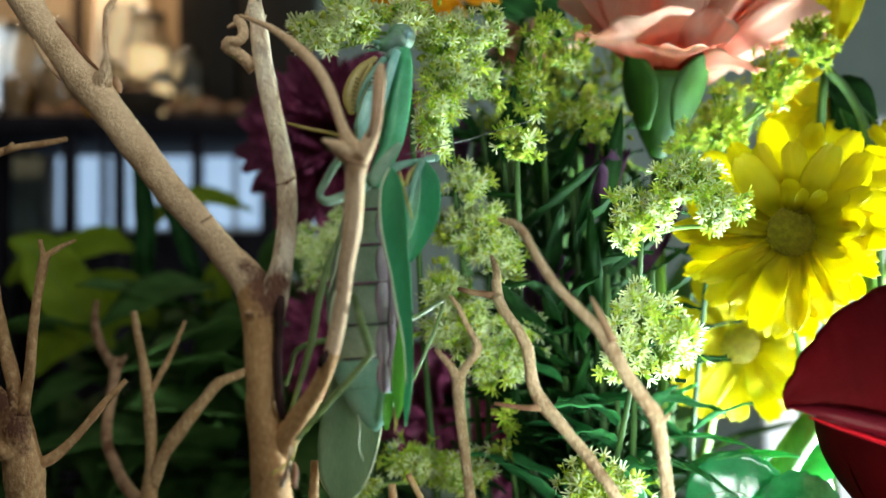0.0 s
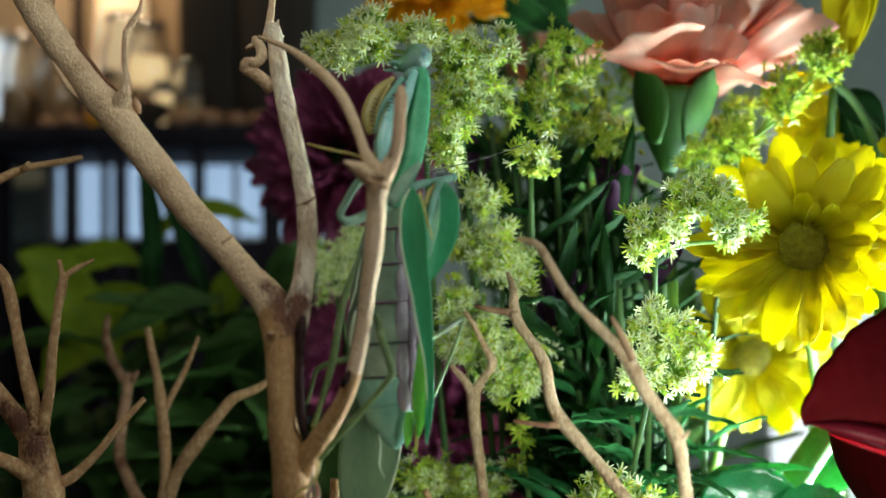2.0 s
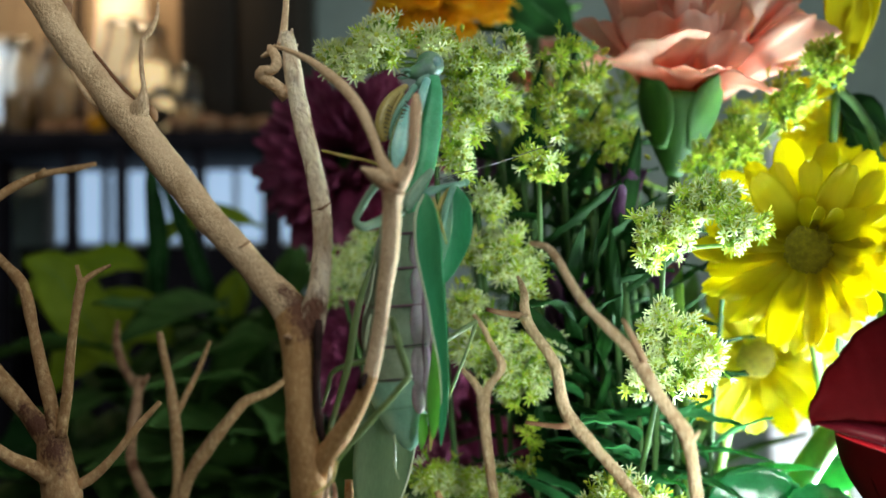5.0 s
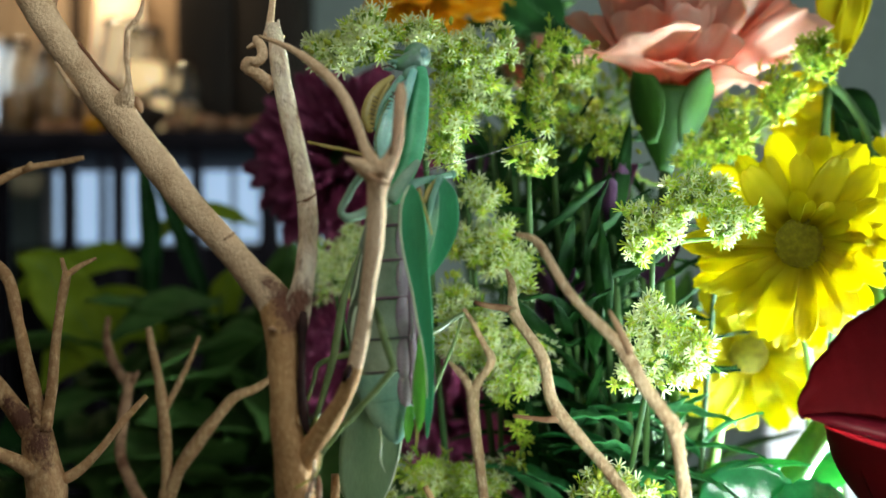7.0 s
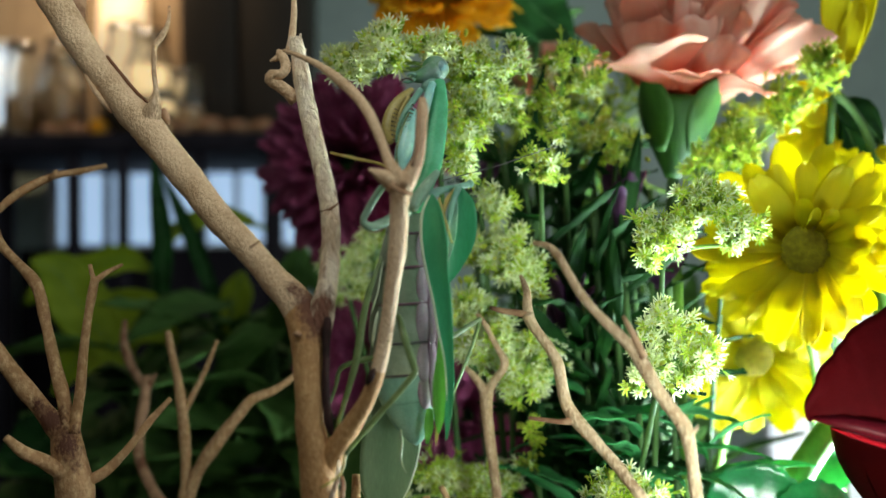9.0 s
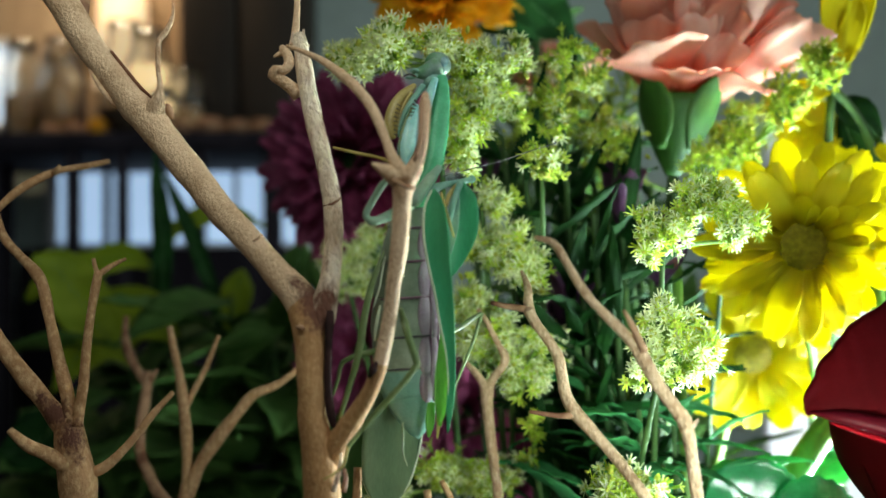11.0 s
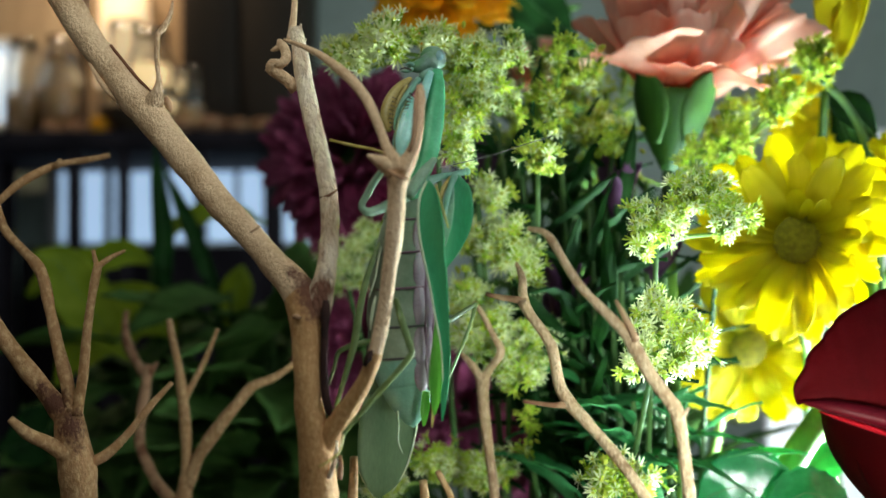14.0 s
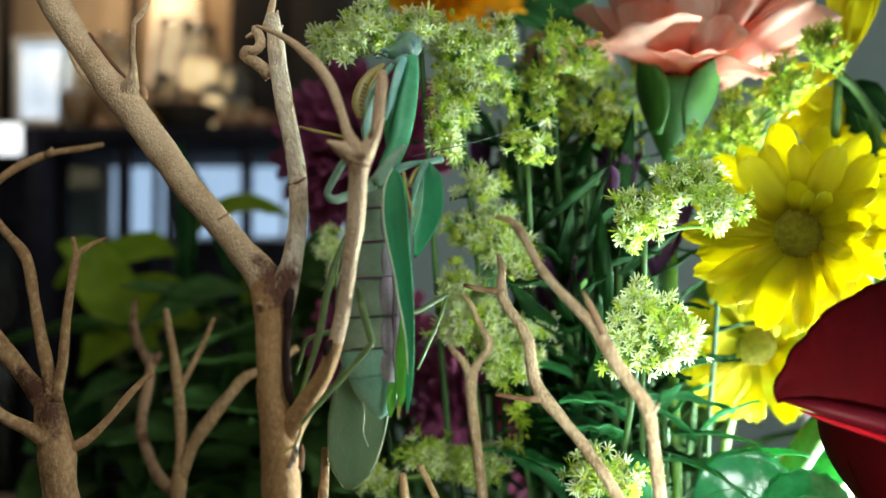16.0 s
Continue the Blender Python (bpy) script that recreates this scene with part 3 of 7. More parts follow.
def ball(x, y, r):
    o = thing("orange_ball", (x, y, SHELF_Z), "small orange round fruit on the dark shelf", "fruit")
    part("skin", lump((x, y, SHELF_Z + r), r, r, r, (0, 0, 0), 20, 14, 0.03), ORANGE, o)
    part("calyx", lump((x, y, SHELF_Z + 2 * r), r * 0.3, r * 0.3, r * 0.15), STEM, o)


ball(-0.478, 1.27, 0.012)


def light_box():
    o = thing("light_box", (-0.745, 1.33, SHELF_Z), "overexposed white glowing light strip fixed to the shelf's front", "lamp")
    part("diffuser", box(-0.82, -0.640, 1.222, 1.2355, SHELF_Z - 0.040, SHELF_Z + 0.002, 0.003), LIGHTBOX, o)
    part("base", box(-0.822, -0.638, 1.2355, 1.2395, SHELF_Z - 0.020, SHELF_Z - 0.003, 0), BLACK, o)


light_box()


def shelf_lamp():
    t = thing("shelf_lamp", (-0.53, 1.54, SHELF_Z), "small lit lamp with a warm cream shade", "lamp")
    part("foot", lathe([(0.04, 0), (0.04, 0.012), (0.012, 0.02), (0.008, 0.12)], (-0.53, 1.53, SHELF_Z)), DARKWOOD, t)
    part("shade", lathe([(0.046, 0.115), (0.036, 0.30), (0.034, 0.30), (0.044, 0.117)], (-0.53, 1.53, SHELF_Z)), SHADE, t, "glowing cream shade")


def shelf_back():
    w = thing("folding_screen", (-0.78, 1.58, SHELF_Z), "tan wooden screen standing at the wall on the shelf", "screen")
    for x0, x1 in ((-1.28, -0.86), (-0.84, -0.63), (-0.61, -0.43)):
        part("panel", box(x0, x1, 1.578, 1.588, SHELF_Z + 0.02, 1.85, 0.001), TANWOOD, w)
    for x in (-1.29, -0.85, -0.62, -0.42):
        part("stile", box(x - 0.010, x + 0.010, 1.572, 1.592, SHELF_Z, 1.87, 0.002), DARKWOOD, w)


shelf_lamp()
shelf_back()


def small_window():
    w = tagged(thing("window_1", (-0.775, 1.566, 1.33), "small bright daylit window in the grey wall", "window"), kind="structure")
    part("pane", box(-0.812, -0.735, 1.560, 1.566, 1.34, 1.47, 0), PANE, w, "overexposed bright pane")
    for x0, x1, z0, z1 in ((-0.824, -0.812, 1.328, 1.482), (-0.735, -0.723, 1.328, 1.482), (-0.812, -0.735, 1.328, 1.34), (-0.812, -0.735, 1.47, 1.482)):
        part("window_frame", box(x0, x1, 1.550, 1.571, z0, z1, 0.001), WHITE, w)


small_window()


def white_board():
    b = thing("white_panel", (0.6, 0.74, TOP), "tall white panel standing on the table behind flowers", "panel")
    part("board", box(0.245, 0.62, 0.70, 0.712, TOP, 1.20, 0.002), WHITE, b)


white_board()


# ---- dry branches ----
def limb(name, pts, parent, m=BARK, sides=18, rough=0.06, knots=0.16, step=0.0009, seed=0.0, cut=True, label=""):
    return part(name, tube(pts, sides, step, rough, knots, 1.0, seed, cut), m, parent, label)


def main_branch():
    b = thing("dry_branch", (-0.02, 0.16, TOP), "bare tan dry branch, peeling, with forked limbs the mantis climbs", "branch", "dry branches")
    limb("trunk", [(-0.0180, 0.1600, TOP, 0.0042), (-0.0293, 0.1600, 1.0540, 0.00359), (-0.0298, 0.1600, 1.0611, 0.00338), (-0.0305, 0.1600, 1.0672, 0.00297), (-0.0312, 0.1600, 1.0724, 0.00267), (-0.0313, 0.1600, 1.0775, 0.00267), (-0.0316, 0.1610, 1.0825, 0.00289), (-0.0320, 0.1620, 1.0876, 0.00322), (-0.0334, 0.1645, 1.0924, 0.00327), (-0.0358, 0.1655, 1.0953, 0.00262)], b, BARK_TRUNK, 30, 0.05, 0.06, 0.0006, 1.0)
    limb("long_limb", [(-0.0314, 0.1612, 1.0820, 0.00190), (-0.0321, 0.1624, 1.0876, 0.00285), (-0.0334, 0.1645, 1.0924, 0.00327), (-0.0385, 0.1665, 1.0985, 0.00283), (-0.0446, 0.1685, 1.1051, 0.00259), (-0.0506, 0.1705, 1.1112, 0.00284), (-0.0557, 0.1730, 1.1173, 0.00299), (-0.0605, 0.1755, 1.1227, 0.00315), (-0.0638, 0.1770, 1.1265, 0.00323), (-0.0670, 0.1780, 1.1303, 0.00353), (-0.0705, 0.1790, 1.1339, 0.00332), (-0.0736, 0.1800, 1.1379, 0.00294), (-0.0773, 0.1810, 1.1421, 0.00295), (-0.0804, 0.1820, 1.1462, 0.00297), (-0.0839, 0.1835, 1.1514, 0.00311), (-0.0877, 0.1850, 1.1571, 0.00331), (-0.0928, 0.1880, 1.1646, 0.00349), (-0.1001, 0.1930, 1.1756, 0.00370)], b, BARK_MAIN, 30, 0.07, 0.06, 0.0006, 1.0)
    limb("bark_lip", [(-0.0792, 0.1795, 1.1405, 0.00034), (-0.0770, 0.1787, 1.1371, 0.00051), (-0.0751, 0.1783, 1.1345, 0.00051), (-0.0735, 0.1785, 1.1325, 0.00029)], b, BARK_MAIN, 10, 0.1, 0.1, seed=7.3)
    limb("bark_strip", [(-0.0750, 0.1800, 1.1443, 0.00029), (-0.0716, 0.1790, 1.1401, 0.00040), (-0.0686, 0.1780, 1.1367, 0.00040), (-0.0659, 0.1775, 1.1342, 0.00023)], b, BARK_RED, 8)
    limb("stub", [(-0.0858, 0.1890, 1.1519, 0.00157), (-0.0856, 0.1920, 1.1574, 0.00159), (-0.0859, 0.1950, 1.1627, 0.00137)], b, BARK_RED, 12, seed=7.9)
    limb("twig", [(-0.0664, 0.1775, 1.1295, 0.00250), (-0.0649, 0.1765, 1.1318, 0.00203), (-0.0639, 0.1755, 1.1337, 0.00124), (-0.0638, 0.1760, 1.1359, 0.00068), (-0.0645, 0.1770, 1.1399, 0.00051), (-0.0648, 0.1780, 1.1441, 0.00051), (-0.0648, 0.1785, 1.1461, 0.00051), (-0.0638, 0.1790, 1.1476, 0.00063), (-0.0630, 0.1800, 1.1497, 0.00052), (-0.0629, 0.1820, 1.1526, 0.00035), (-0.0634, 0.1840, 1.1555, 0.00024)], b, TWIG, 14, 0.08, 0.06, seed=2.0)
    limb("bark_flake", [(-0.0630, 0.1775, 1.1329, 0.00057), (-0.0623, 0.1775, 1.1314, 0.00080), (-0.0620, 0.1780, 1.1300, 0.00028)], b, BARK_RED, 8)
    limb("upper_limb", [(-0.0318, 0.1640, 1.0801, 0.00210), (-0.0310, 0.1630, 1.0854, 0.00251), (-0.0302, 0.1630, 1.0901, 0.00261), (-0.0294, 0.1636, 1.0935, 0.00241), (-0.0288, 0.1645, 1.0964, 0.00211), (-0.0285, 0.1655, 1.0989, 0.00191), (-0.0282, 0.1670, 1.1032, 0.00182), (-0.0282, 0.1680, 1.1086, 0.00183), (-0.0290, 0.1700, 1.1141, 0.00180), (-0.0303, 0.1720, 1.1198, 0.00176), (-0.0319, 0.1740, 1.1256, 0.00179), (-0.0334, 0.1760, 1.1315, 0.00186), (-0.0348, 0.1780, 1.1376, 0.00183), (-0.0359, 0.1800, 1.1437, 0.00162), (-0.0368, 0.1820, 1.1477, 0.00134)], b, BARK_PEEL, 26, 0.08, 0.04, 0.0006, 3.0)
    limb("splinter", [(-0.0377, 0.1815, 1.1450, 0.00099), (-0.0379, 0.1818, 1.1468, 0.00070), (-0.0380, 0.1820, 1.1486, 0.00017)], b, BARK_PEEL, 8, 0.2, 0.2, 0.0006)
    limb("splinter", [(-0.0364, 0.1815, 1.1455, 0.00081), (-0.0361, 0.1818, 1.1473, 0.00052), (-0.0358, 0.1820, 1.1491, 0.00017)], b, BARK_PEEL, 8, 0.2, 0.2, 0.0006)
    limb("splinter", [(-0.0357, 0.1815, 1.1443, 0.00076), (-0.0352, 0.1818, 1.1452, 0.00047), (-0.0347, 0.1820, 1.1460, 0.00017)], b, BARK_PEEL, 8, 0.2, 0.2, 0.0006)
    limb("splinter", [(-0.0372, 0.1815, 1.1452, 0.00076), (-0.0370, 0.1818, 1.1467, 0.00047), (-0.0368, 0.1820, 1.1482, 0.00017)], b, BARK_PEEL, 8, 0.2, 0.2, 0.0006)
    limb("curled_twig", [(-0.0362, 0.1780, 1.1346, 0.00160), (-0.0379, 0.1775, 1.1363, 0.00137), (-0.0399, 0.1770, 1.1377, 0.00125), (-0.0413, 0.1765, 1.1386, 0.00113), (-0.0408, 0.1760, 1.1395, 0.00096), (-0.0391, 0.1765, 1.1395, 0.00102), (-0.0381, 0.1770, 1.1408, 0.00108), (-0.0385, 0.1775, 1.1428, 0.00102), (-0.0395, 0.1780, 1.1442, 0.00086), (-0.0398, 0.1780, 1.1449, 0.00034)], b, BARK_MAIN, 14, 0.06, 0.1, seed=4.0)
    limb("spur", [(-0.0394, 0.1780, 1.1435, 0.00068), (-0.0406, 0.1780, 1.1429, 0.00051), (-0.0414, 0.1780, 1.1425, 0.00023)], b, BARK_MAIN, 10, seed=4.2)
    limb("twig_tip", [(-0.0383, 0.1810, 1.1454, 0.00058), (-0.0380, 0.1840, 1.1486, 0.00077), (-0.0383, 0.1880, 1.1525, 0.00072), (-0.0387, 0.1920, 1.1563, 0.00068), (-0.0392, 0.1950, 1.1596, 0.00056)], b, BARK_MAIN, 12, seed=4.4)
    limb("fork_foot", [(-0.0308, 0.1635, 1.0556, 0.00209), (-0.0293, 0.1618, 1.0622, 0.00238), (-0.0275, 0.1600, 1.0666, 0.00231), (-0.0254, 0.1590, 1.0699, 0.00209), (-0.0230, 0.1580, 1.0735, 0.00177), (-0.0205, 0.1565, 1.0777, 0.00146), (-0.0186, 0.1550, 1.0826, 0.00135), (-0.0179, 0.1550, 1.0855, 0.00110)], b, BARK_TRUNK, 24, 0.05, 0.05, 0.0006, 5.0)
    limb("fork_limb", [(-0.0204, 0.1565, 1.0777, 0.00115), (-0.0186, 0.1550, 1.0826, 0.00135), (-0.0175, 0.1550, 1.0875, 0.00135), (-0.0166, 0.1545, 1.0928, 0.00129), (-0.0159, 0.1540, 1.0980, 0.00139), (-0.0151, 0.1538, 1.1030, 0.00164), (-0.0147, 0.1535, 1.1079, 0.00163), (-0.0145, 0.1530, 1.1118, 0.00168), (-0.0142, 0.1525, 1.1146, 0.00197), (-0.0140, 0.1520, 1.1165, 0.00167)], b, BARK_MAIN, 24, 0.05, 0.05, 0.0006, 5.0)
    limb("thin_limb", [(-0.0142, 0.1520, 1.1152, 0.00186), (-0.0153, 0.1520, 1.1174, 0.00137), (-0.0164, 0.1525, 1.1197, 0.00094), (-0.0174, 0.1535, 1.1225, 0.00084), (-0.0186, 0.1550, 1.1256, 0.00090), (-0.0204, 0.1575, 1.1292, 0.00096), (-0.0228, 0.1600, 1.1325, 0.00098), (-0.0257, 0.1630, 1.1355, 0.00100), (-0.0287, 0.1660, 1.1382, 0.00075), (-0.0318, 0.1690, 1.1405, 0.00060), (-0.0349, 0.1710, 1.1422, 0.00049), (-0.0379, 0.1730, 1.1436, 0.00028)], b, BARK_MAIN, 16, 0.08, 0.06, seed=6.0)
    limb("short_prong", [(-0.0138, 0.1520, 1.1149, 0.00186), (-0.0124, 0.1520, 1.1171, 0.00142), (-0.0114, 0.1520, 1.1191, 0.00108), (-0.0107, 0.1520, 1.1221, 0.00093), (-0.0105, 0.1525, 1.1261, 0.00099), (-0.0103, 0.1535, 1.1289, 0.00094), (-0.0104, 0.1540, 1.1306, 0.00060)], b, BARK_MAIN, 16, 0.08, 0.06, seed=6.6)
    limb("bark_strip", [(-0.0122, 0.1508, 1.1183, 0.00024), (-0.0114, 0.1507, 1.1212, 0.00044), (-0.0111, 0.1511, 1.1249, 0.00049), (-0.0110, 0.1522, 1.1285, 0.00039), (-0.0109, 0.1530, 1.1298, 0.00020)], b, BARK_RED, 8, 0.2, 0.1, label="red-brown strip of remaining bark")
    limb("spur", [(-0.0154, 0.1520, 1.1155, 0.00177), (-0.0170, 0.1515, 1.1165, 0.00127), (-0.0186, 0.1510, 1.1173, 0.00068), (-0.0196, 0.1505, 1.1178, 0.00024)], b, BARK_MAIN, 12, seed=6.8)
    limb("knot", [(-0.0159, 0.1497, 1.1150, 0.00029), (-0.0139, 0.1489, 1.1137, 0.00038), (-0.0122, 0.1502, 1.1134, 0.00029)], b, BARK_RED, 8, 0.2)
    limb("knot", [(-0.0454, 0.1668, 1.1046, 0.00021), (-0.0431, 0.1660, 1.1048, 0.00032), (-0.0417, 0.1675, 1.1061, 0.00021)], b, BARK_RED, 8, 0.2)
    limb("knot", [(-0.0301, 0.1681, 1.1116, 0.00022), (-0.0283, 0.1672, 1.1119, 0.00032), (-0.0270, 0.1688, 1.1131, 0.00022)], b, BARK_RED, 8, 0.2)
    limb("knot", [(-0.0340, 0.1592, 1.0889, 0.00036), (-0.0333, 0.1587, 1.0891, 0.00041), (-0.0327, 0.1590, 1.0887, 0.00026)], b, BARK_RED, 8, 0.2)
    limb("knot", [(-0.0205, 0.1545, 1.0804, 0.00035), (-0.0198, 0.1538, 1.0818, 0.00069), (-0.0191, 0.1540, 1.0832, 0.00030)], b, DARK_BARK, 10, 0.2, label="dark knot")
    limb("bark_scar", [(-0.0282, 0.1612, 1.0917, 0.00062), (-0.0282, 0.1602, 1.0892, 0.00082), (-0.0283, 0.1594, 1.0847, 0.00072), (-0.0283, 0.1588, 1.0797, 0.00076), (-0.0280, 0.1584, 1.0752, 0.00081), (-0.0275, 0.1584, 1.0720, 0.00071), (-0.0270, 0.1590, 1.0703, 0.00031)], b, DARK_BARK, 12, 0.25, 0.25, label="dark strip down the trunk's right side")
    limb("peeled_sliver", [(-0.0273, 0.1572, 1.0597, 0.00045), (-0.0261, 0.1572, 1.0638, 0.00040), (-0.0259, 0.1580, 1.0664, 0.00020)], b, BARK_PEEL, 8, 0.2, 0.2)
    limb("peeled_sliver", [(-0.0255, 0.1580, 1.0593, 0.00051), (-0.0252, 0.1582, 1.0617, 0.00046), (-0.0255, 0.1590, 1.0635, 0.00020)], b, BARK_RED, 8, 0.2, 0.2)


main_branch()


def left_branch():
    b = thing("dry_branch", (-0.083, 0.19, TOP), "pale tan dry branch with thin forked twigs, bare", "branch", "dry branches")
    limb("trunk", [(-0.083, 0.19, TOP, 0.00360), (-0.0841, 0.1900, 1.0225, 0.00439), (-0.0848, 0.1890, 1.0473, 0.00398), (-0.0852, 0.1880, 1.0561, 0.00376), (-0.0865, 0.1880, 1.0634, 0.00337), (-0.0871, 0.1880, 1.0683, 0.00257)], b, BARK_LEFT, 20, seed=11)
    limb("limb", [(-0.0858, 0.1880, 1.0634, 0.00238), (-0.0903, 0.1870, 1.0703, 0.00217), (-0.0948, 0.1860, 1.0765, 0.00186), (-0.0998, 0.1850, 1.0839, 0.00157), (-0.1035, 0.1840, 1.0918, 0.00146), (-0.1102, 0.1830, 1.1062, 0.00136), (-0.1145, 0.1820, 1.1169, 0.00125)], b, BARK_LEFT, 16, seed=12)
    limb("limb", [(-0.0861, 0.1870, 1.0672, 0.00177), (-0.0871, 0.1880, 1.0726, 0.00148), (-0.0897, 0.1900, 1.0797, 0.00130), (-0.0930, 0.1930, 1.0888, 0.00122), (-0.0965, 0.1960, 1.0976, 0.00124), (-0.1022, 0.1990, 1.1027, 0.00104), (-0.1057, 0.2000, 1.1060, 0.00105), (-0.1088, 0.2020, 1.1113, 0.00095), (-0.1106, 0.2040, 1.1167, 0.00085)], b, BARK_LEFT, 16, seed=13)
    limb("twig", [(-0.1096, 0.2030, 1.1131, 0.00075), (-0.1064, 0.2070, 1.1178, 0.00098), (-0.1031, 0.2120, 1.1214, 0.00100), (-0.1003, 0.2170, 1.1237, 0.00079), (-0.0961, 0.2210, 1.1250, 0.00081), (-0.0918, 0.2260, 1.1268, 0.00059)], b, BARK_LEFT, 14, seed=14)
    limb("twig_stub", [(-0.1009, 0.2140, 1.1225, 0.00068), (-0.0992, 0.2140, 1.1245, 0.00045)], b, BARK_LEFT, 10, seed=14.5)
    limb("limb", [(-0.0849, 0.1870, 1.0666, 0.00138), (-0.0835, 0.1870, 1.0745, 0.00109), (-0.0822, 0.1860, 1.0843, 0.00098), (-0.0810, 0.1860, 1.0928, 0.00088), (-0.0798, 0.1860, 1.0991, 0.00088)], b, BARK_LEFT, 14, seed=15)
    limb("twig", [(-0.0799, 0.1860, 1.0983, 0.00068), (-0.0783, 0.1880, 1.1000, 0.00059), (-0.0758, 0.1910, 1.1018, 0.00031)], b, BARK_LEFT, 12, seed=15.5)
    limb("twig", [(-0.0799, 0.1860, 1.0983, 0.00059), (-0.0805, 0.1860, 1.1000, 0.00049), (-0.0809, 0.1860, 1.1019, 0.00040)], b, BARK_LEFT, 12, seed=15.6)
    limb("limb", [(-0.0840, 0.1880, 1.0555, 0.00119), (-0.0798, 0.1890, 1.0573, 0.00120), (-0.0752, 0.1910, 1.0618, 0.00091), (-0.0711, 0.1940, 1.0675, 0.00082), (-0.0673, 0.1970, 1.0721, 0.00062)], b, BARK_LEFT, 14, seed=16)
    limb("limb", [(-0.0863, 0.1860, 1.0583, 0.00176), (-0.0897, 0.1840, 1.0612, 0.00156), (-0.0926, 0.1810, 1.0638, 0.00124), (-0.0953, 0.1790, 1.0672, 0.00076)], b, BARK_LEFT, 14, seed=17)


left_branch()


def rear_branch():
    b = thing("dry_branch", (-0.09, 0.25, TOP), "thin tan dry branch with upright twigs, slightly reddish", "branch", "dry branches")
    limb("trunk", [(-0.09, 0.25, TOP, 0.00270), (-0.0804, 0.2470, 1.0037, 0.00230), (-0.0786, 0.2460, 1.0228, 0.00217), (-0.0778, 0.2450, 1.0340, 0.00203), (-0.0772, 0.2450, 1.0403, 0.00191)], b, BARK, 14, seed=21)
    limb("limb", [(-0.0772, 0.2450, 1.0371, 0.00165), (-0.0772, 0.2450, 1.0496, 0.00152), (-0.0781, 0.2450, 1.0614, 0.00153), (-0.0798, 0.2460, 1.0715, 0.00115), (-0.0815, 0.2470, 1.0777, 0.00103), (-0.0828, 0.2480, 1.0833, 0.00090)], b, BARK, 14, seed=22)
    limb("twig", [(-0.0781, 0.2450, 1.0603, 0.00102), (-0.0758, 0.2460, 1.0652, 0.00089), (-0.0727, 0.2480, 1.0720, 0.00077), (-0.0696, 0.2500, 1.0806, 0.00052)], b, BARK, 12, seed=23)
    limb("limb", [(-0.0767, 0.2450, 1.0375, 0.00165), (-0.0738, 0.2440, 1.0452, 0.00177), (-0.0684, 0.2430, 1.0531, 0.00189), (-0.0629, 0.2430, 1.0601, 0.00151), (-0.0583, 0.2430, 1.0652, 0.00139), (-0.0536, 0.2430, 1.0670, 0.00113), (-0.0443, 0.2440, 1.0731, 0.00089)], b, BARK, 14, seed=24)
    limb("limb", [(-0.0801, 0.2500, 1.0304, 0.00168), (-0.0883, 0.2580, 1.0340, 0.00174), (-0.0940, 0.2660, 1.0380, 0.00165), (-0.0978, 0.2700, 1.0431, 0.00167), (-0.0996, 0.2750, 1.0491, 0.00156), (-0.0999, 0.2800, 1.0571, 0.00174), (-0.1005, 0.2860, 1.0662, 0.00132)], b, BARK_RED, 14, seed=25)
    limb("twig", [(-0.1006, 0.2850, 1.0627, 0.00147), (-0.1054, 0.2900, 1.0667, 0.00149), (-0.1105, 0.2960, 1.0726, 0.00152), (-0.1127, 0.3000, 1.0770, 0.00123), (-0.1136, 0.3040, 1.0829, 0.00094)], b, BARK_RED, 12, seed=26)
    limb("twig_stub", [(-0.1002, 0.2850, 1.0627, 0.00118), (-0.0969, 0.2830, 1.0674, 0.00059)], b, BARK_RED, 10, seed=27)


rear_branch()


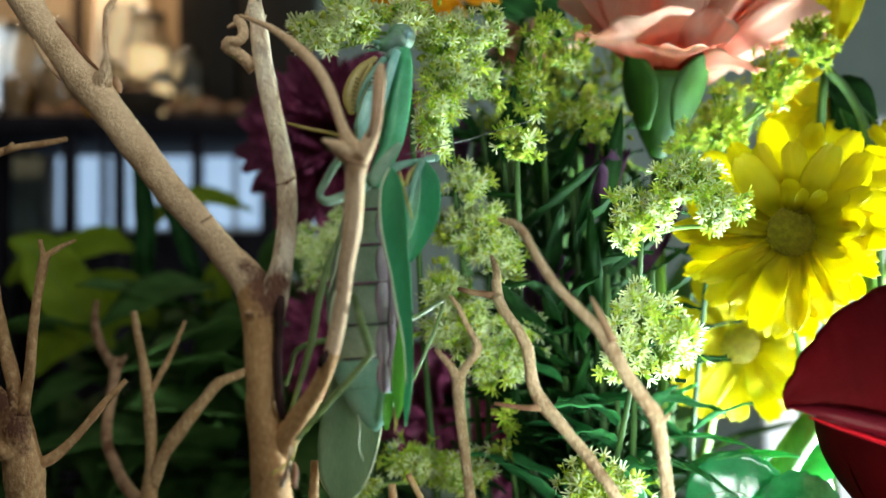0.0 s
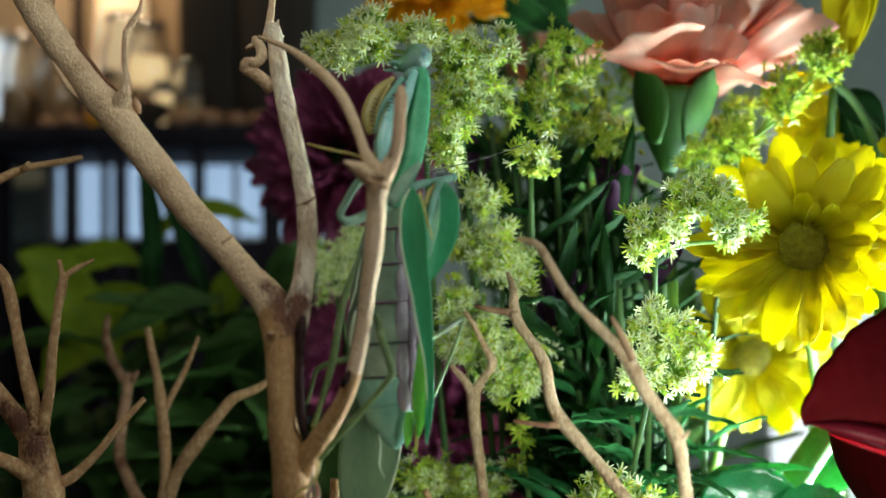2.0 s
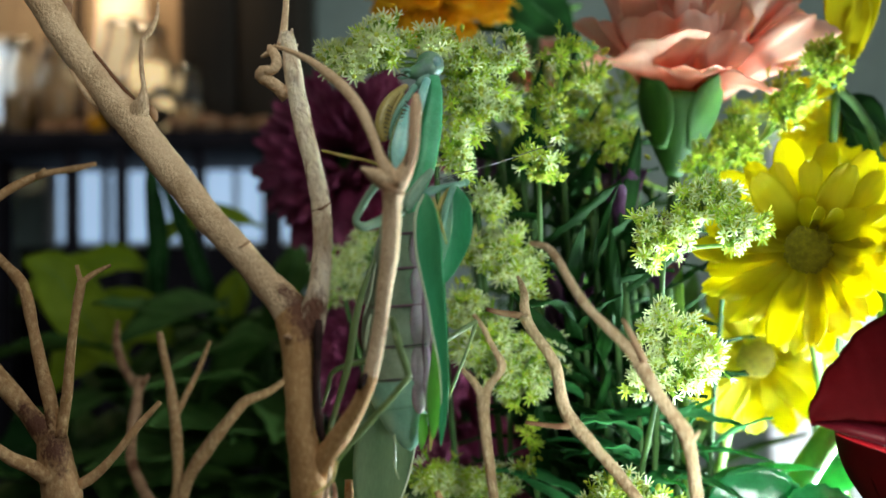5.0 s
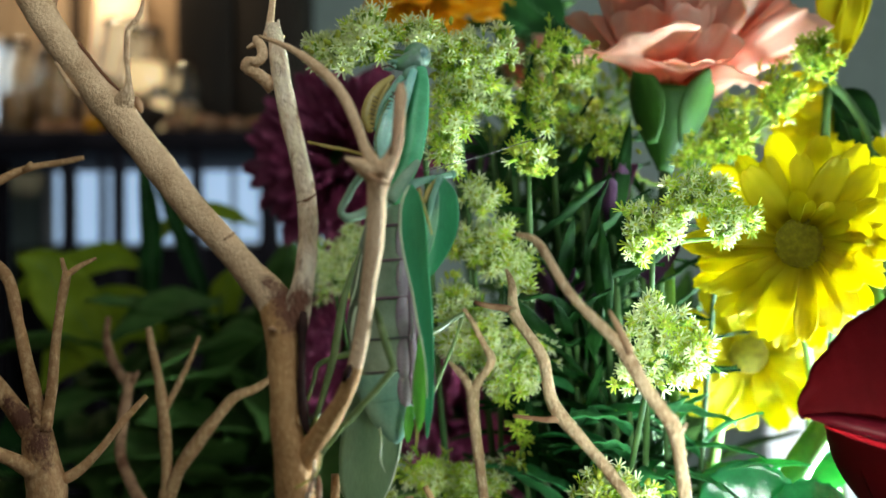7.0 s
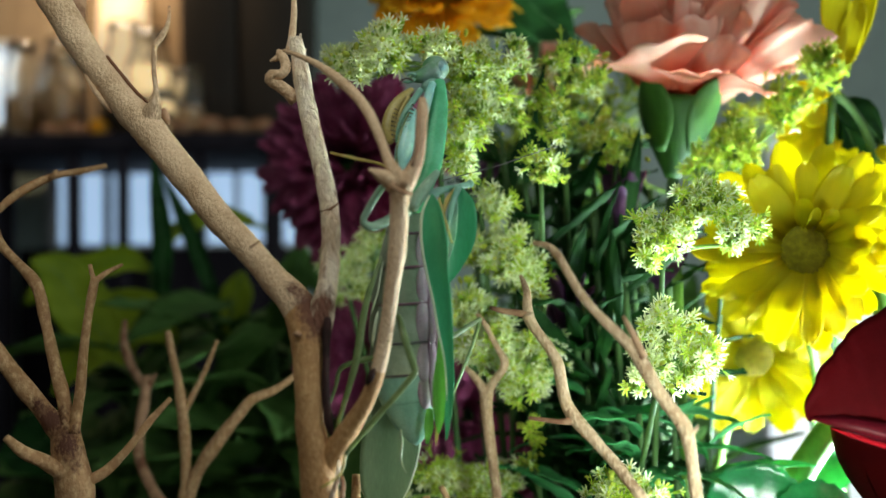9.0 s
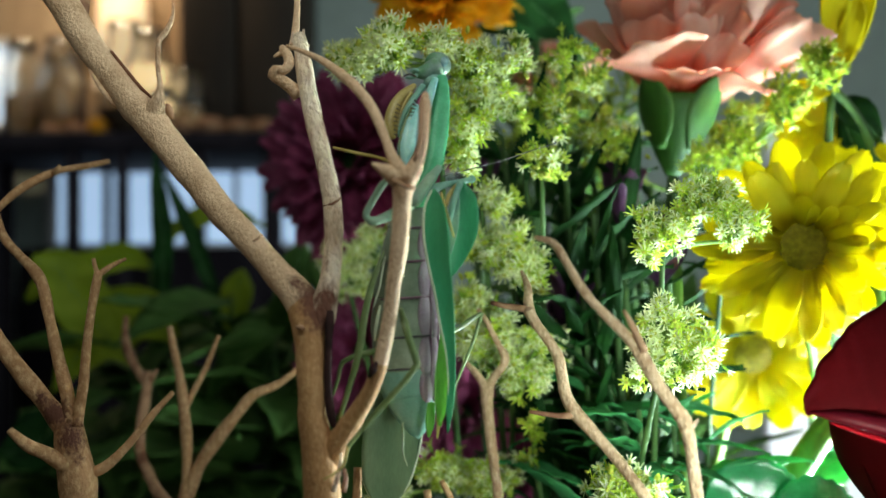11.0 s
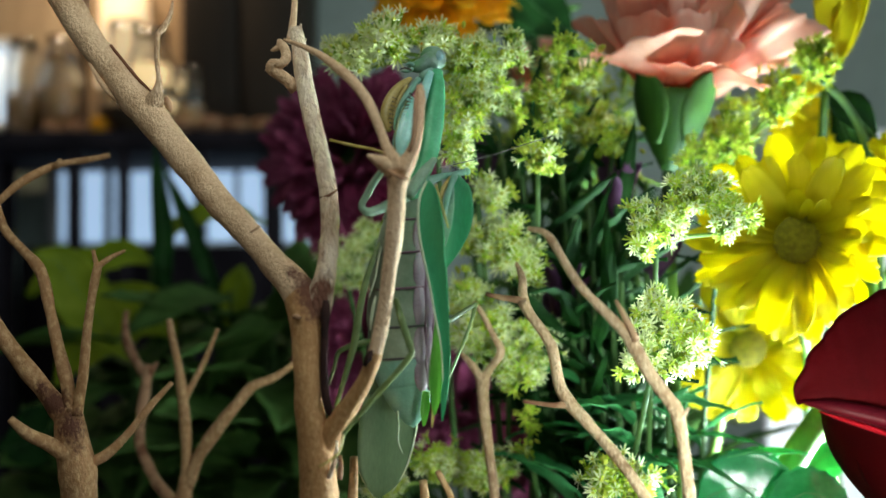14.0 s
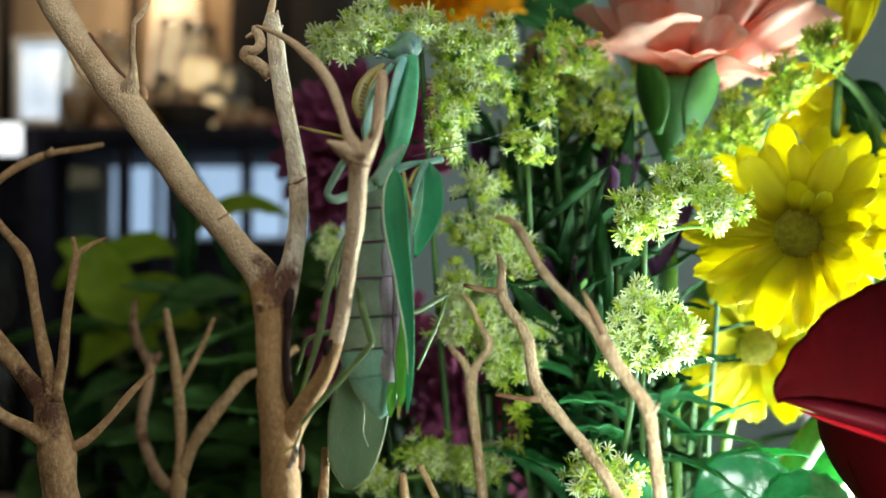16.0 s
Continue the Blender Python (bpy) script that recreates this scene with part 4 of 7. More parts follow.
def right_twigs():
    b = thing("dry_twig", (0.105, 0.160, TOP), "thin crooked brown dry twig with a forked tip", "twig", "dry twigs")
    limb("stem", [(0.105, 0.160, TOP, 0.0016), (0.085, 0.161, 0.965, 0.0014), (0.0371, 0.1640, 1.0459, 0.0012), (0.0320, 0.1670, 1.0540, 0.00118), (0.0299, 0.1680, 1.0573, 0.00113), (0.0266, 0.1710, 1.0618, 0.00115), (0.0225, 0.1740, 1.0666, 0.00122), (0.0195, 0.1760, 1.0700, 0.00141), (0.0176, 0.1770, 1.0730, 0.00124), (0.0168, 0.1780, 1.0767, 0.00114), (0.0163, 0.1800, 1.0808, 0.00115), (0.0142, 0.1820, 1.0848, 0.00110), (0.0120, 0.1840, 1.0880, 0.00117), (0.0108, 0.1855, 1.0904, 0.00118)], b, TWIG, 16, 0.10, 0.08, seed=31)
    limb("tip", [(0.0111, 0.1855, 1.0897, 0.00118), (0.0108, 0.1870, 1.0923, 0.00113), (0.0110, 0.1890, 1.0946, 0.00090), (0.0108, 0.1920, 1.0965, 0.00067), (0.0102, 0.1950, 1.0985, 0.00037)], b, TWIG, 12, seed=32)
    limb("tip", [(0.0109, 0.1855, 1.0904, 0.00089), (0.0089, 0.1860, 1.0909, 0.00071), (0.0058, 0.1870, 1.0913, 0.00060), (0.0030, 0.1880, 1.0920, 0.00042)], b, BARK_RED, 12, seed=33)
    limb("spur", [(0.0186, 0.1760, 1.0700, 0.00090), (0.0162, 0.1755, 1.0699, 0.00062), (0.0132, 0.1750, 1.0703, 0.00050), (0.0097, 0.1745, 1.0709, 0.00039)], b, BARK_RED, 12, seed=34)
    c = thing("dry_twig", (0.050, 0.158, TOP), "long thin brown dry twig, bent halfway, cut tip", "twig", "dry twigs")
    limb("stem", [(0.050, 0.158, TOP, 0.0017), (0.0399, 0.1600, 1.0461, 0.0012), (0.0390, 0.1600, 1.0558, 0.00118), (0.0385, 0.1600, 1.0604, 0.00118), (0.0379, 0.1600, 1.0651, 0.00113), (0.0373, 0.1600, 1.0689, 0.00128), (0.0367, 0.1600, 1.0711, 0.00139), (0.0346, 0.1595, 1.0741, 0.00128), (0.0317, 0.1590, 1.0781, 0.00123), (0.0292, 0.1580, 1.0823, 0.00127), (0.0273, 0.1575, 1.0852, 0.00117), (0.0245, 0.1570, 1.0883, 0.00101), (0.0219, 0.1570, 1.0909, 0.00086), (0.0194, 0.1575, 1.0936, 0.00081), (0.0170, 0.1580, 1.0970, 0.00081), (0.0151, 0.1590, 1.1005, 0.00082), (0.0136, 0.1600, 1.1032, 0.00077), (0.0125, 0.1610, 1.1044, 0.00062), (0.0109, 0.1620, 1.1049, 0.00052), (0.0097, 0.1625, 1.1052, 0.00037)], c, TWIG, 16, 0.10, 0.08, seed=35)
    limb("spur", [(0.0286, 0.1565, 1.0845, 0.00081), (0.0276, 0.1560, 1.0867, 0.00065), (0.0264, 0.1560, 1.0891, 0.00060), (0.0249, 0.1560, 1.0919, 0.00030)], c, BARK_RED, 12, seed=36)
    limb("stub", [(0.0372, 0.1595, 1.0700, 0.00072), (0.0382, 0.1592, 1.0708, 0.00046), (0.0389, 0.1590, 1.0719, 0.00020)], c, TWIG, 12, seed=37)
    d = thing("dry_twig", (0.016, 0.221, TOP), "thin tan dry twig ending in a small fork", "twig", "dry twigs")
    limb("stem", [(0.016, 0.221, TOP, 0.0014), (0.0084, 0.2210, 1.0265, 0.0012), (0.0065, 0.2210, 1.0405, 0.00126), (0.0052, 0.2210, 1.0516, 0.00126), (0.0043, 0.2210, 1.0593, 0.00140), (0.0037, 0.2210, 1.0667, 0.00154), (0.0037, 0.2210, 1.0698, 0.00168)], d, TWIG, 14, 0.08, 0.08, seed=38)
    limb("tip", [(0.0037, 0.2210, 1.0689, 0.00140), (0.0018, 0.2210, 1.0720, 0.00098), (-0.0001, 0.2210, 1.0743, 0.00077), (-0.0019, 0.2210, 1.0761, 0.00042)], d, TWIG, 12, seed=39)
    limb("tip", [(0.0039, 0.2210, 1.0692, 0.00133), (0.0057, 0.2210, 1.0723, 0.00098), (0.0076, 0.2210, 1.0747, 0.00098), (0.0083, 0.2210, 1.0767, 0.00119), (0.0070, 0.2210, 1.0795, 0.00084), (0.0055, 0.2210, 1.0823, 0.00077), (0.0038, 0.2220, 1.0858, 0.00070), (0.0017, 0.2230, 1.0888, 0.00056)], d, TWIG, 12, seed=40)
    for n in (0, 1, 2):
        base, tip = (((-0.0250, 0.1780, 1.0491), (-0.0248, 0.1800, 1.0589, 0.00088)), ((-0.0104, 0.1980, 1.0442), (-0.0110, 0.1980, 1.0497, 0.00086)), ((-0.0038, 0.2050, 1.0425), (-0.0077, 0.2050, 1.0502, 0.00066)))[n]
        e = thing("dry_twig", (base[0], base[1], TOP), "short cut end of a thin tan twig", "twig", "dry twigs")
        limb("stem", [(base[0], base[1], TOP, tip[3] * 1.6), (base[0], base[1], base[2] - 0.06, tip[3] * 1.5), (*base, tip[3] * 1.25), tip], e, BARK, 12, seed=41 + n)


right_twigs()


# ---- mantis ----
def seg_tube(name, pts, parent, m, sides=14, flat=1.0, rough=0.0, step=0.0008, label=""):
    return part(name, tube(pts, sides, step, rough, 0.0, flat), m, parent, label)


def mantis():
    a = thing("mantis", (-0.0138, 0.1630, 1.0879), "large green praying mantis clinging head-up to the dry branch", "mantis")
    # head, looking to the flowers
    head = part("head", lump((-0.0081, 0.1800, 1.1412), 0.0028, 0.0025, 0.0026, (0, 20, 0), 28, 18), M_HEAD, a)
    seg_tube("face", [(-0.0084, 0.1790, 1.1404, 0.00221), (-0.0100, 0.1780, 1.1395, 0.00176), (-0.0115, 0.1770, 1.1389, 0.00131), (-0.0130, 0.1770, 1.1388, 0.00077)], head, M_HEAD)
    part("eye", lump((-0.0071, 0.1787, 1.1413), 0.0012, 0.0012, 0.0014, (0, 25, 0), 18, 12), M_EYE, head, "pale blue-green eye")
    seg_tube("mouthpart", [(-0.0121, 0.1760, 1.1391, 0.00044), (-0.0130, 0.1755, 1.1393, 0.00033), (-0.0136, 0.1755, 1.1389, 0.00016)], head, M_TEAL, 8)
    seg_tube("mouthpart", [(-0.0123, 0.1760, 1.1383, 0.00044), (-0.0135, 0.1755, 1.1376, 0.00033), (-0.0145, 0.1755, 1.1377, 0.00016)], head, M_TEAL, 8)
    seg_tube("palp", [(-0.0125, 0.1755, 1.1379, 0.00022), (-0.0138, 0.1750, 1.1383, 0.00017), (-0.0148, 0.1750, 1.1379, 0.00013)], head, CLAW, 6)
    seg_tube("neck", [(-0.0087, 0.1790, 1.1393, 0.00155), (-0.0095, 0.1780, 1.1378, 0.00143), (-0.0100, 0.1770, 1.1365, 0.00109)], a, M_TEAL)
    # long prothorax
    seg_tube("pronotum", [(-0.0073, 0.1780, 1.1382, 0.00110), (-0.0076, 0.1765, 1.1359, 0.00175), (-0.0077, 0.1750, 1.1327, 0.00200), (-0.0079, 0.1735, 1.1292, 0.00209), (-0.0085, 0.1720, 1.1238, 0.00207), (-0.0095, 0.1700, 1.1190, 0.00200), (-0.0106, 0.1690, 1.1163, 0.00188), (-0.0120, 0.1680, 1.1121, 0.00177)],
             a, M_GREEN, 20, 0.7)
    # broad hip joints of the forelegs, seen beside the thorax
    seg_tube("foreleg_coxa", [(-0.0092, 0.1770, 1.1350, 0.00091), (-0.0098, 0.1760, 1.1317, 0.00147), (-0.0103, 0.1750, 1.1271, 0.00180), (-0.0109, 0.1740, 1.1224, 0.00156), (-0.0114, 0.1730, 1.1193, 0.00056)], a, M_GREEN, 16, 0.7)
    seg_tube("thorax", [(-0.0078, 0.1665, 1.1188, 0.00062), (-0.0095, 0.1660, 1.1167, 0.00103), (-0.0113, 0.1655, 1.1142, 0.00123), (-0.0129, 0.1650, 1.1119, 0.00133)], a, M_LIMB, 14, 0.8)
    seg_tube("antenna", [(-0.0072, 0.1760, 1.1179, 0.00014), (-0.0015, 0.1800, 1.1197, 0.00011), (0.0055, 0.1860, 1.1221, 0.00010), (0.0123, 0.1920, 1.1249, 0.00009), (0.0190, 0.1980, 1.1274, 0.00006)], a, M_DARK, 6)
    # folded forelegs
    seg_tube("foreleg_coxa", [(-0.0087, 0.1750, 1.1372, 0.00076), (-0.0095, 0.1730, 1.1342, 0.00091), (-0.0101, 0.1720, 1.1315, 0.00085), (-0.0109, 0.1710, 1.1281, 0.00074), (-0.0118, 0.1700, 1.1245, 0.00042)], a, M_CYAN, 14)
    seg_tube("foreleg_femur", [(-0.0124, 0.1700, 1.1312, 0.00063), (-0.0130, 0.1685, 1.1285, 0.00136), (-0.0137, 0.1670, 1.1247, 0.00176), (-0.0144, 0.1660, 1.1215, 0.00154), (-0.0149, 0.1655, 1.1190, 0.00061)], a, M_CYAN, 18, 0.8, label="pale blue inner face of the raptorial femur")
    seg_tube("femur_rim", [(-0.0132, 0.1686, 1.1303, 0.00026), (-0.0144, 0.1670, 1.1273, 0.00031), (-0.0153, 0.1658, 1.1235, 0.00031), (-0.0154, 0.1650, 1.1198, 0.00026)], a, M_LEG, 10)
    f2 = seg_tube("foreleg_femur", [(-0.0127, 0.1750, 1.1361, 0.00054), (-0.0148, 0.1740, 1.1340, 0.00118), (-0.0166, 0.1730, 1.1310, 0.00150), (-0.0174, 0.1720, 1.1280, 0.00128), (-0.0169, 0.1710, 1.1250, 0.00063)], a, M_OCHRE, 16, 0.7, label="ochre raptorial femur")
    seg_tube("foreleg_tibia", [(-0.0110, 0.1740, 1.1357, 0.00065), (-0.0127, 0.1720, 1.1330, 0.00064), (-0.0143, 0.1705, 1.1302, 0.00058), (-0.0152, 0.1695, 1.1276, 0.00047), (-0.0158, 0.1690, 1.1249, 0.00026)], a, M_TEAL, 12)
    seg_tube("foreleg_tibia", [(-0.0133, 0.1730, 1.1342, 0.00043), (-0.0148, 0.1715, 1.1312, 0.00042), (-0.0156, 0.1705, 1.1283, 0.00037), (-0.0162, 0.1700, 1.1259, 0.00021)], a, M_OCHRE, 10)
    for p, q in zip(spline([(-0.0126, 0.1695, 1.1321), (-0.0136, 0.1680, 1.1295), (-0.0148, 0.1670, 1.1265), (-0.0154, 0.1660, 1.1240)], 0.0008), spline([(-0.0119, 0.1688, 1.1314), (-0.0129, 0.1672, 1.1288), (-0.0141, 0.1662, 1.1260), (-0.0147, 0.1654, 1.1234)], 0.0008)):
        part("spine", tube([(*p, 0.00020), (*(p * 0.4 + q * 0.6), 0.00013), (*q, 0.00003)], 6, 0.0004), M_EDGE if int(p[2] * 1e5) % 2 else CLAW, f2)
    for p, q in zip(spline([(-0.0160, 0.1705, 1.1315), (-0.0167, 0.1700, 1.1282), (-0.0166, 0.1695, 1.1255)], 0.0007), spline([(-0.0152, 0.1695, 1.1309), (-0.0158, 0.1690, 1.1278), (-0.0158, 0.1685, 1.1251)], 0.0007)):
        part("spine", tube([(*p, 0.00016), (*q, 0.00003)], 6, 0.0004), CLAW, f2)
    # mid legs
    seg_tube("mid_leg", [(-0.0133, 0.1660, 1.1116, 0.00103), (-0.0158, 0.1640, 1.1103, 0.00101), (-0.0187, 0.1630, 1.1088, 0.00091), (-0.0207, 0.1620, 1.1084, 0.00080), (-0.0215, 0.1620, 1.1092, 0.00070), (-0.0204, 0.1615, 1.1118, 0.00070), (-0.0183, 0.1600, 1.1149, 0.00069), (-0.0160, 0.1580, 1.1169, 0.00049)], a, M_LIMB, 12)
    seg_tube("tarsus", [(-0.0161, 0.1600, 1.1188, 0.00030), (-0.0192, 0.1630, 1.1202, 0.00030), (-0.0238, 0.1660, 1.1215, 0.00031), (-0.0283, 0.1690, 1.1229, 0.00026)], a, M_OCHRE, 8)
    seg_tube("mid_leg", [(-0.0108, 0.1680, 1.1131, 0.00073), (-0.0095, 0.1680, 1.1144, 0.00094), (-0.0074, 0.1690, 1.1154, 0.00073), (-0.0045, 0.1720, 1.1162, 0.00064), (-0.0017, 0.1750, 1.1171, 0.00065)], a, M_TEAL, 12)
    part("knee", lump((-0.0014, 0.1750, 1.1172), 0.0008, 0.0007, 0.0008), M_TEAL, a)
    seg_tube("mid_leg_tibia", [(-0.0039, 0.1700, 1.1159, 0.00074), (-0.0047, 0.1680, 1.1138, 0.00062), (-0.0056, 0.1660, 1.1106, 0.00056), (-0.0061, 0.1650, 1.1075, 0.00031)], a, M_TEAL, 10)
    seg_tube("mid_leg_tibia", [(-0.0045, 0.1710, 1.1156, 0.00053), (-0.0061, 0.1680, 1.1133, 0.00052), (-0.0067, 0.1665, 1.1114, 0.00041)], a, M_OCHRE, 10)
    seg_tube("tarsus", [(-0.0076, 0.1640, 1.1136, 0.00025), (-0.0068, 0.1610, 1.1104, 0.00025), (-0.0060, 0.1595, 1.1076, 0.00025), (-0.0053, 0.1595, 1.1052, 0.00015)], a, M_OCHRE, 8)
    # abdomen: overlapping plates with dark seams
    centre = spline([(-0.0127, 0.1700, 1.1124, 0.00294), (-0.0133, 0.1700, 1.1077, 0.00441), (-0.0137, 0.1700, 1.1009, 0.00567), (-0.0142, 0.1700, 1.0941, 0.00641), (-0.0144, 0.1700, 1.0866, 0.00672), (-0.0141, 0.1700, 1.0806, 0.00640), (-0.0135, 0.1700, 1.0754, 0.00546), (-0.0128, 0.1700, 1.0710, 0.00378), (-0.0124, 0.1700, 1.0673, 0.00126)], 0.0001)
    zs = [(-0.0140, 0.1700, 1.1122)[2], (-0.0140, 0.1700, 1.1074)[2], (-0.0141, 0.1700, 1.1009)[2], (-0.0141, 0.1700, 1.0941)[2], (-0.0141, 0.1700, 1.0866)[2], (-0.0142, 0.1700, 1.0806)[2], (-0.0142, 0.1700, 1.0754)[2], (-0.0143, 0.1700, 1.0677)[2]]
    for n, (z1, z0) in enumerate(zip(zs, zs[1:])):
        rows = [r for r in centre if z0 - 0.0004 <= r[2] <= z1 + 0.0002]
        rows = rows[::max(1, len(rows) // 8)] + [rows[-1]]
        out = []
        for k, r in enumerate(rows):
            u = k / (len(rows) - 1)
            out.append((r[0], r[1], r[2], r[3] * (0.94 + 0.10 * math.sin(math.pi * min(u * 0.62 + 0.1, 1)))))
        seg_tube("abdomen_segment", out, a, M_TEAL if n >= 5 else M_PALE, 32, 0.62, 0.015)
        mid = rows[len(rows) // 2]
        hgt = (z1 - z0) * 0.505
        # pinkish flank plates along one side
        if 1 <= n <= 5:
            for s, hx, turn in ((0.55, 0.0013, 28), (0.80, 0.0009, 46), (0.95, 0.0006, 66)):
                y = mid[1] - 0.62 * mid[3] * math.sqrt(1 - s * s) + 0.0002
                part("flank_plate", lump((mid[0] + mid[3] * s, y, mid[2]), hx * 1.25, 0.0006, hgt * 1.3, (0, -2, turn), 18, 12), M_PINK, a, "pinkish lilac flank plate")
            for s, d in ((0.69, 0.74), (0.895, 0.47)):
                seg_tube("flank_seam", [(r[0] + r[3] * s, r[1] - r[3] * 0.62 * d, r[2], 0.0003) for r in rows], a, M_SEAM, 8)
        # dark seam at the lower rim
        low = min(rows, key=lambda r: r[2])
        if n <= 4:
            arc = [(low[0] + low[3] * math.sin(t), low[1] - low[3] * 0.64 * math.cos(t), low[2] + 0.0002 + 0.0004 * math.sin(t), w) for t, w in ((-0.95, 0.0001), (-0.5, 0.00022), (0.0, 0.00026), (0.4, 0.00024), (0.8, 0.0002), (1.15, 0.00015))]
            seg_tube("seam", arc, a, M_DARK if n > 2 else M_SEAM, 8)
    seg_tube("cercus", [(-0.0151, 0.1650, 1.0705, 0.00017), (-0.0149, 0.1646, 1.0678, 0.00024), (-0.0151, 0.1646, 1.0651, 0.00019), (-0.0142, 0.1650, 1.0624, 0.00009)], a, M_PALE, 10)
    # wings
    w1 = part("forewing", blade([(-0.0090, 0.1610, 1.1141, 0.00030), (-0.0089, 0.1605, 1.1124, 0.00139), (-0.0087, 0.1600, 1.1089, 0.00218), (-0.0083, 0.1596, 1.1049, 0.00237), (-0.0080, 0.1596, 1.1009, 0.00217), (-0.0071, 0.1600, 1.0950, 0.00168), (-0.0066, 0.1605, 1.0900, 0.00139), (-0.0060, 0.1610, 1.0840, 0.00090), (-0.0059, 0.1620, 1.0779, 0.00070), (-0.0063, 0.1625, 1.0728, 0.00060), (-0.0066, 0.1630, 1.0689, 0.00010)],
                                (-0.25, -1, 0.05), 0.22, 0.0003, 10, 0.0012), M_WING, a, "deep green leathery forewing with a cream rim")
    part("wing_rim", tube([(-0.0093, 0.1604, 1.1139, 0.00015), (-0.0105, 0.1600, 1.1114, 0.00022), (-0.0109, 0.1594, 1.1079, 0.00024), (-0.0107, 0.1592, 1.1039, 0.00024), (-0.0100, 0.1593, 1.1000, 0.00024), (-0.0088, 0.1598, 1.0945, 0.00022), (-0.0080, 0.1603, 1.0895, 0.00020), (-0.0069, 0.1610, 1.0840, 0.00018), (-0.0065, 0.1620, 1.0779, 0.00015), (-0.0067, 0.1628, 1.0707, 0.00010)], 8, 0.0012), M_EDGE, w1)
    part("forewing", blade([(-0.0038, 0.1710, 1.1160, 0.00063), (-0.0032, 0.1700, 1.1134, 0.00210), (-0.0031, 0.1695, 1.1097, 0.00272), (-0.0034, 0.1695, 1.1061, 0.00262), (-0.0044, 0.1695, 1.1024, 0.00189), (-0.0054, 0.1700, 1.0992, 0.00084), (-0.0060, 0.1705, 1.0977, 0.00021)],
                           (0.15, -1, 0.1), 0.2, 0.0003, 10, 0.0012), M_WING, a, "deep green rounded forewing")
    part("hindwing", blade([(-0.0045, 0.1680, 1.1138, 0.00042), (-0.0051, 0.1670, 1.1096, 0.00103), (-0.0056, 0.1665, 1.1055, 0.00093), (-0.0061, 0.1665, 1.1019, 0.00021)], (-0.1, -1, 0), 0.2, 0.0002, 8, 0.0014), M_TEAL, a)
    part("hindwing", blade([(-0.0066, 0.1640, 1.0918, 0.00081), (-0.0070, 0.1640, 1.0837, 0.00142), (-0.0076, 0.1645, 1.0775, 0.00152), (-0.0079, 0.1650, 1.0724, 0.00092), (-0.0081, 0.1655, 1.0697, 0.00020)], (0, -1, 0), 0.2, 0.0002, 8, 0.0014), M_WING_LIGHT, a, "bright green fold of the wing")
    part("hindwing", blade([(-0.0097, 0.1660, 1.0742, 0.00062), (-0.0099, 0.1660, 1.0707, 0.00092), (-0.0102, 0.1665, 1.0675, 0.00021)], (0, -1, 0), 0.2, 0.0002, 8, 0.0014), M_WING_LIGHT, a)
    part("hindwing", blade([(-0.0084, 0.1660, 1.0732, 0.00031), (-0.0084, 0.1660, 1.0696, 0.00036), (-0.0086, 0.1665, 1.0672, 0.00010)], (0, -1, 0), 0.2, 0.0002, 6, 0.0014), M_OCHRE, a)
    v = part("long_hindwing", blade([(-0.0160, 0.1750, 1.0825, 0.00281), (-0.0166, 0.1755, 1.0749, 0.00477), (-0.0174, 0.1760, 1.0672, 0.00586), (-0.0184, 0.1765, 1.0606, 0.00544), (-0.0192, 0.1770, 1.0550, 0.00393), (-0.0200, 0.1775, 1.0511, 0.00066)], (0.1, -1, 0.1), 0.12, 0.0003, 12, 0.0014),
             M_VEIL, a, "pale green long folded wing")
    part("wing_rim", tube([(-0.0198, 0.1746, 1.0782, 0.00015), (-0.0216, 0.1750, 1.0707, 0.00017), (-0.0230, 0.1756, 1.0630, 0.00017), (-0.0233, 0.1764, 1.0563, 0.00016), (-0.0208, 0.1772, 1.0515, 0.00013)], 8, 0.0014), M_EDGE, v)
    part("wing_rim", tube([(-0.0116, 0.1754, 1.0662, 0.00015), (-0.0127, 0.1760, 1.0612, 0.00016), (-0.0144, 0.1766, 1.0562, 0.00016), (-0.0169, 0.1772, 1.0522, 0.00013)], 8, 0.0014), M_EDGE, v)
    # pale strip shaped as a glint on the edge of the wing
    part("wing_fold", blade([(-0.0193, 0.1665, 1.0924, 0.00008), (-0.0195, 0.1660, 1.0914, 0.00024), (-0.0199, 0.1660, 1.0893, 0.00030), (-0.0203, 0.1665, 1.0871, 0.00022), (-0.0204, 0.1670, 1.0858, 0.00011)], (-0.4, -1, 0), 0.3, 0.0002, 6, 0.0008), M_EDGE, a, "pale strip standing for a glint on the wing edge")
    # a second painted glint, a thin pale tube beside the abdomen
    seg_tube("wing_rim", [(-0.0183, 0.1670, 1.1018, 0.00013), (-0.0189, 0.1665, 1.0988, 0.00017), (-0.0193, 0.1662, 1.0962, 0.00017), (-0.0200, 0.1662, 1.0940, 0.00017), (-0.0206, 0.1665, 1.0922, 0.00011)], a, M_EDGE, 8)
    # hind legs
    seg_tube("hind_leg", [(-0.0151, 0.1580, 1.0922, 0.00046), (-0.0139, 0.1550, 1.0886, 0.00067), (-0.0128, 0.1540, 1.0853, 0.00067), (-0.0119, 0.1530, 1.0827, 0.00059)], a, M_LEG, 12, 0.7)
    seg_tube("hind_leg_tibia", [(-0.0119, 0.1530, 1.0827, 0.00059), (-0.0147, 0.1530, 1.0793, 0.00052), (-0.0180, 0.1530, 1.0757, 0.00052), (-0.0213, 0.1530, 1.0720, 0.00044), (-0.0242, 0.1530, 1.0685, 0.00037)], a, M_LEG, 12, 0.7)
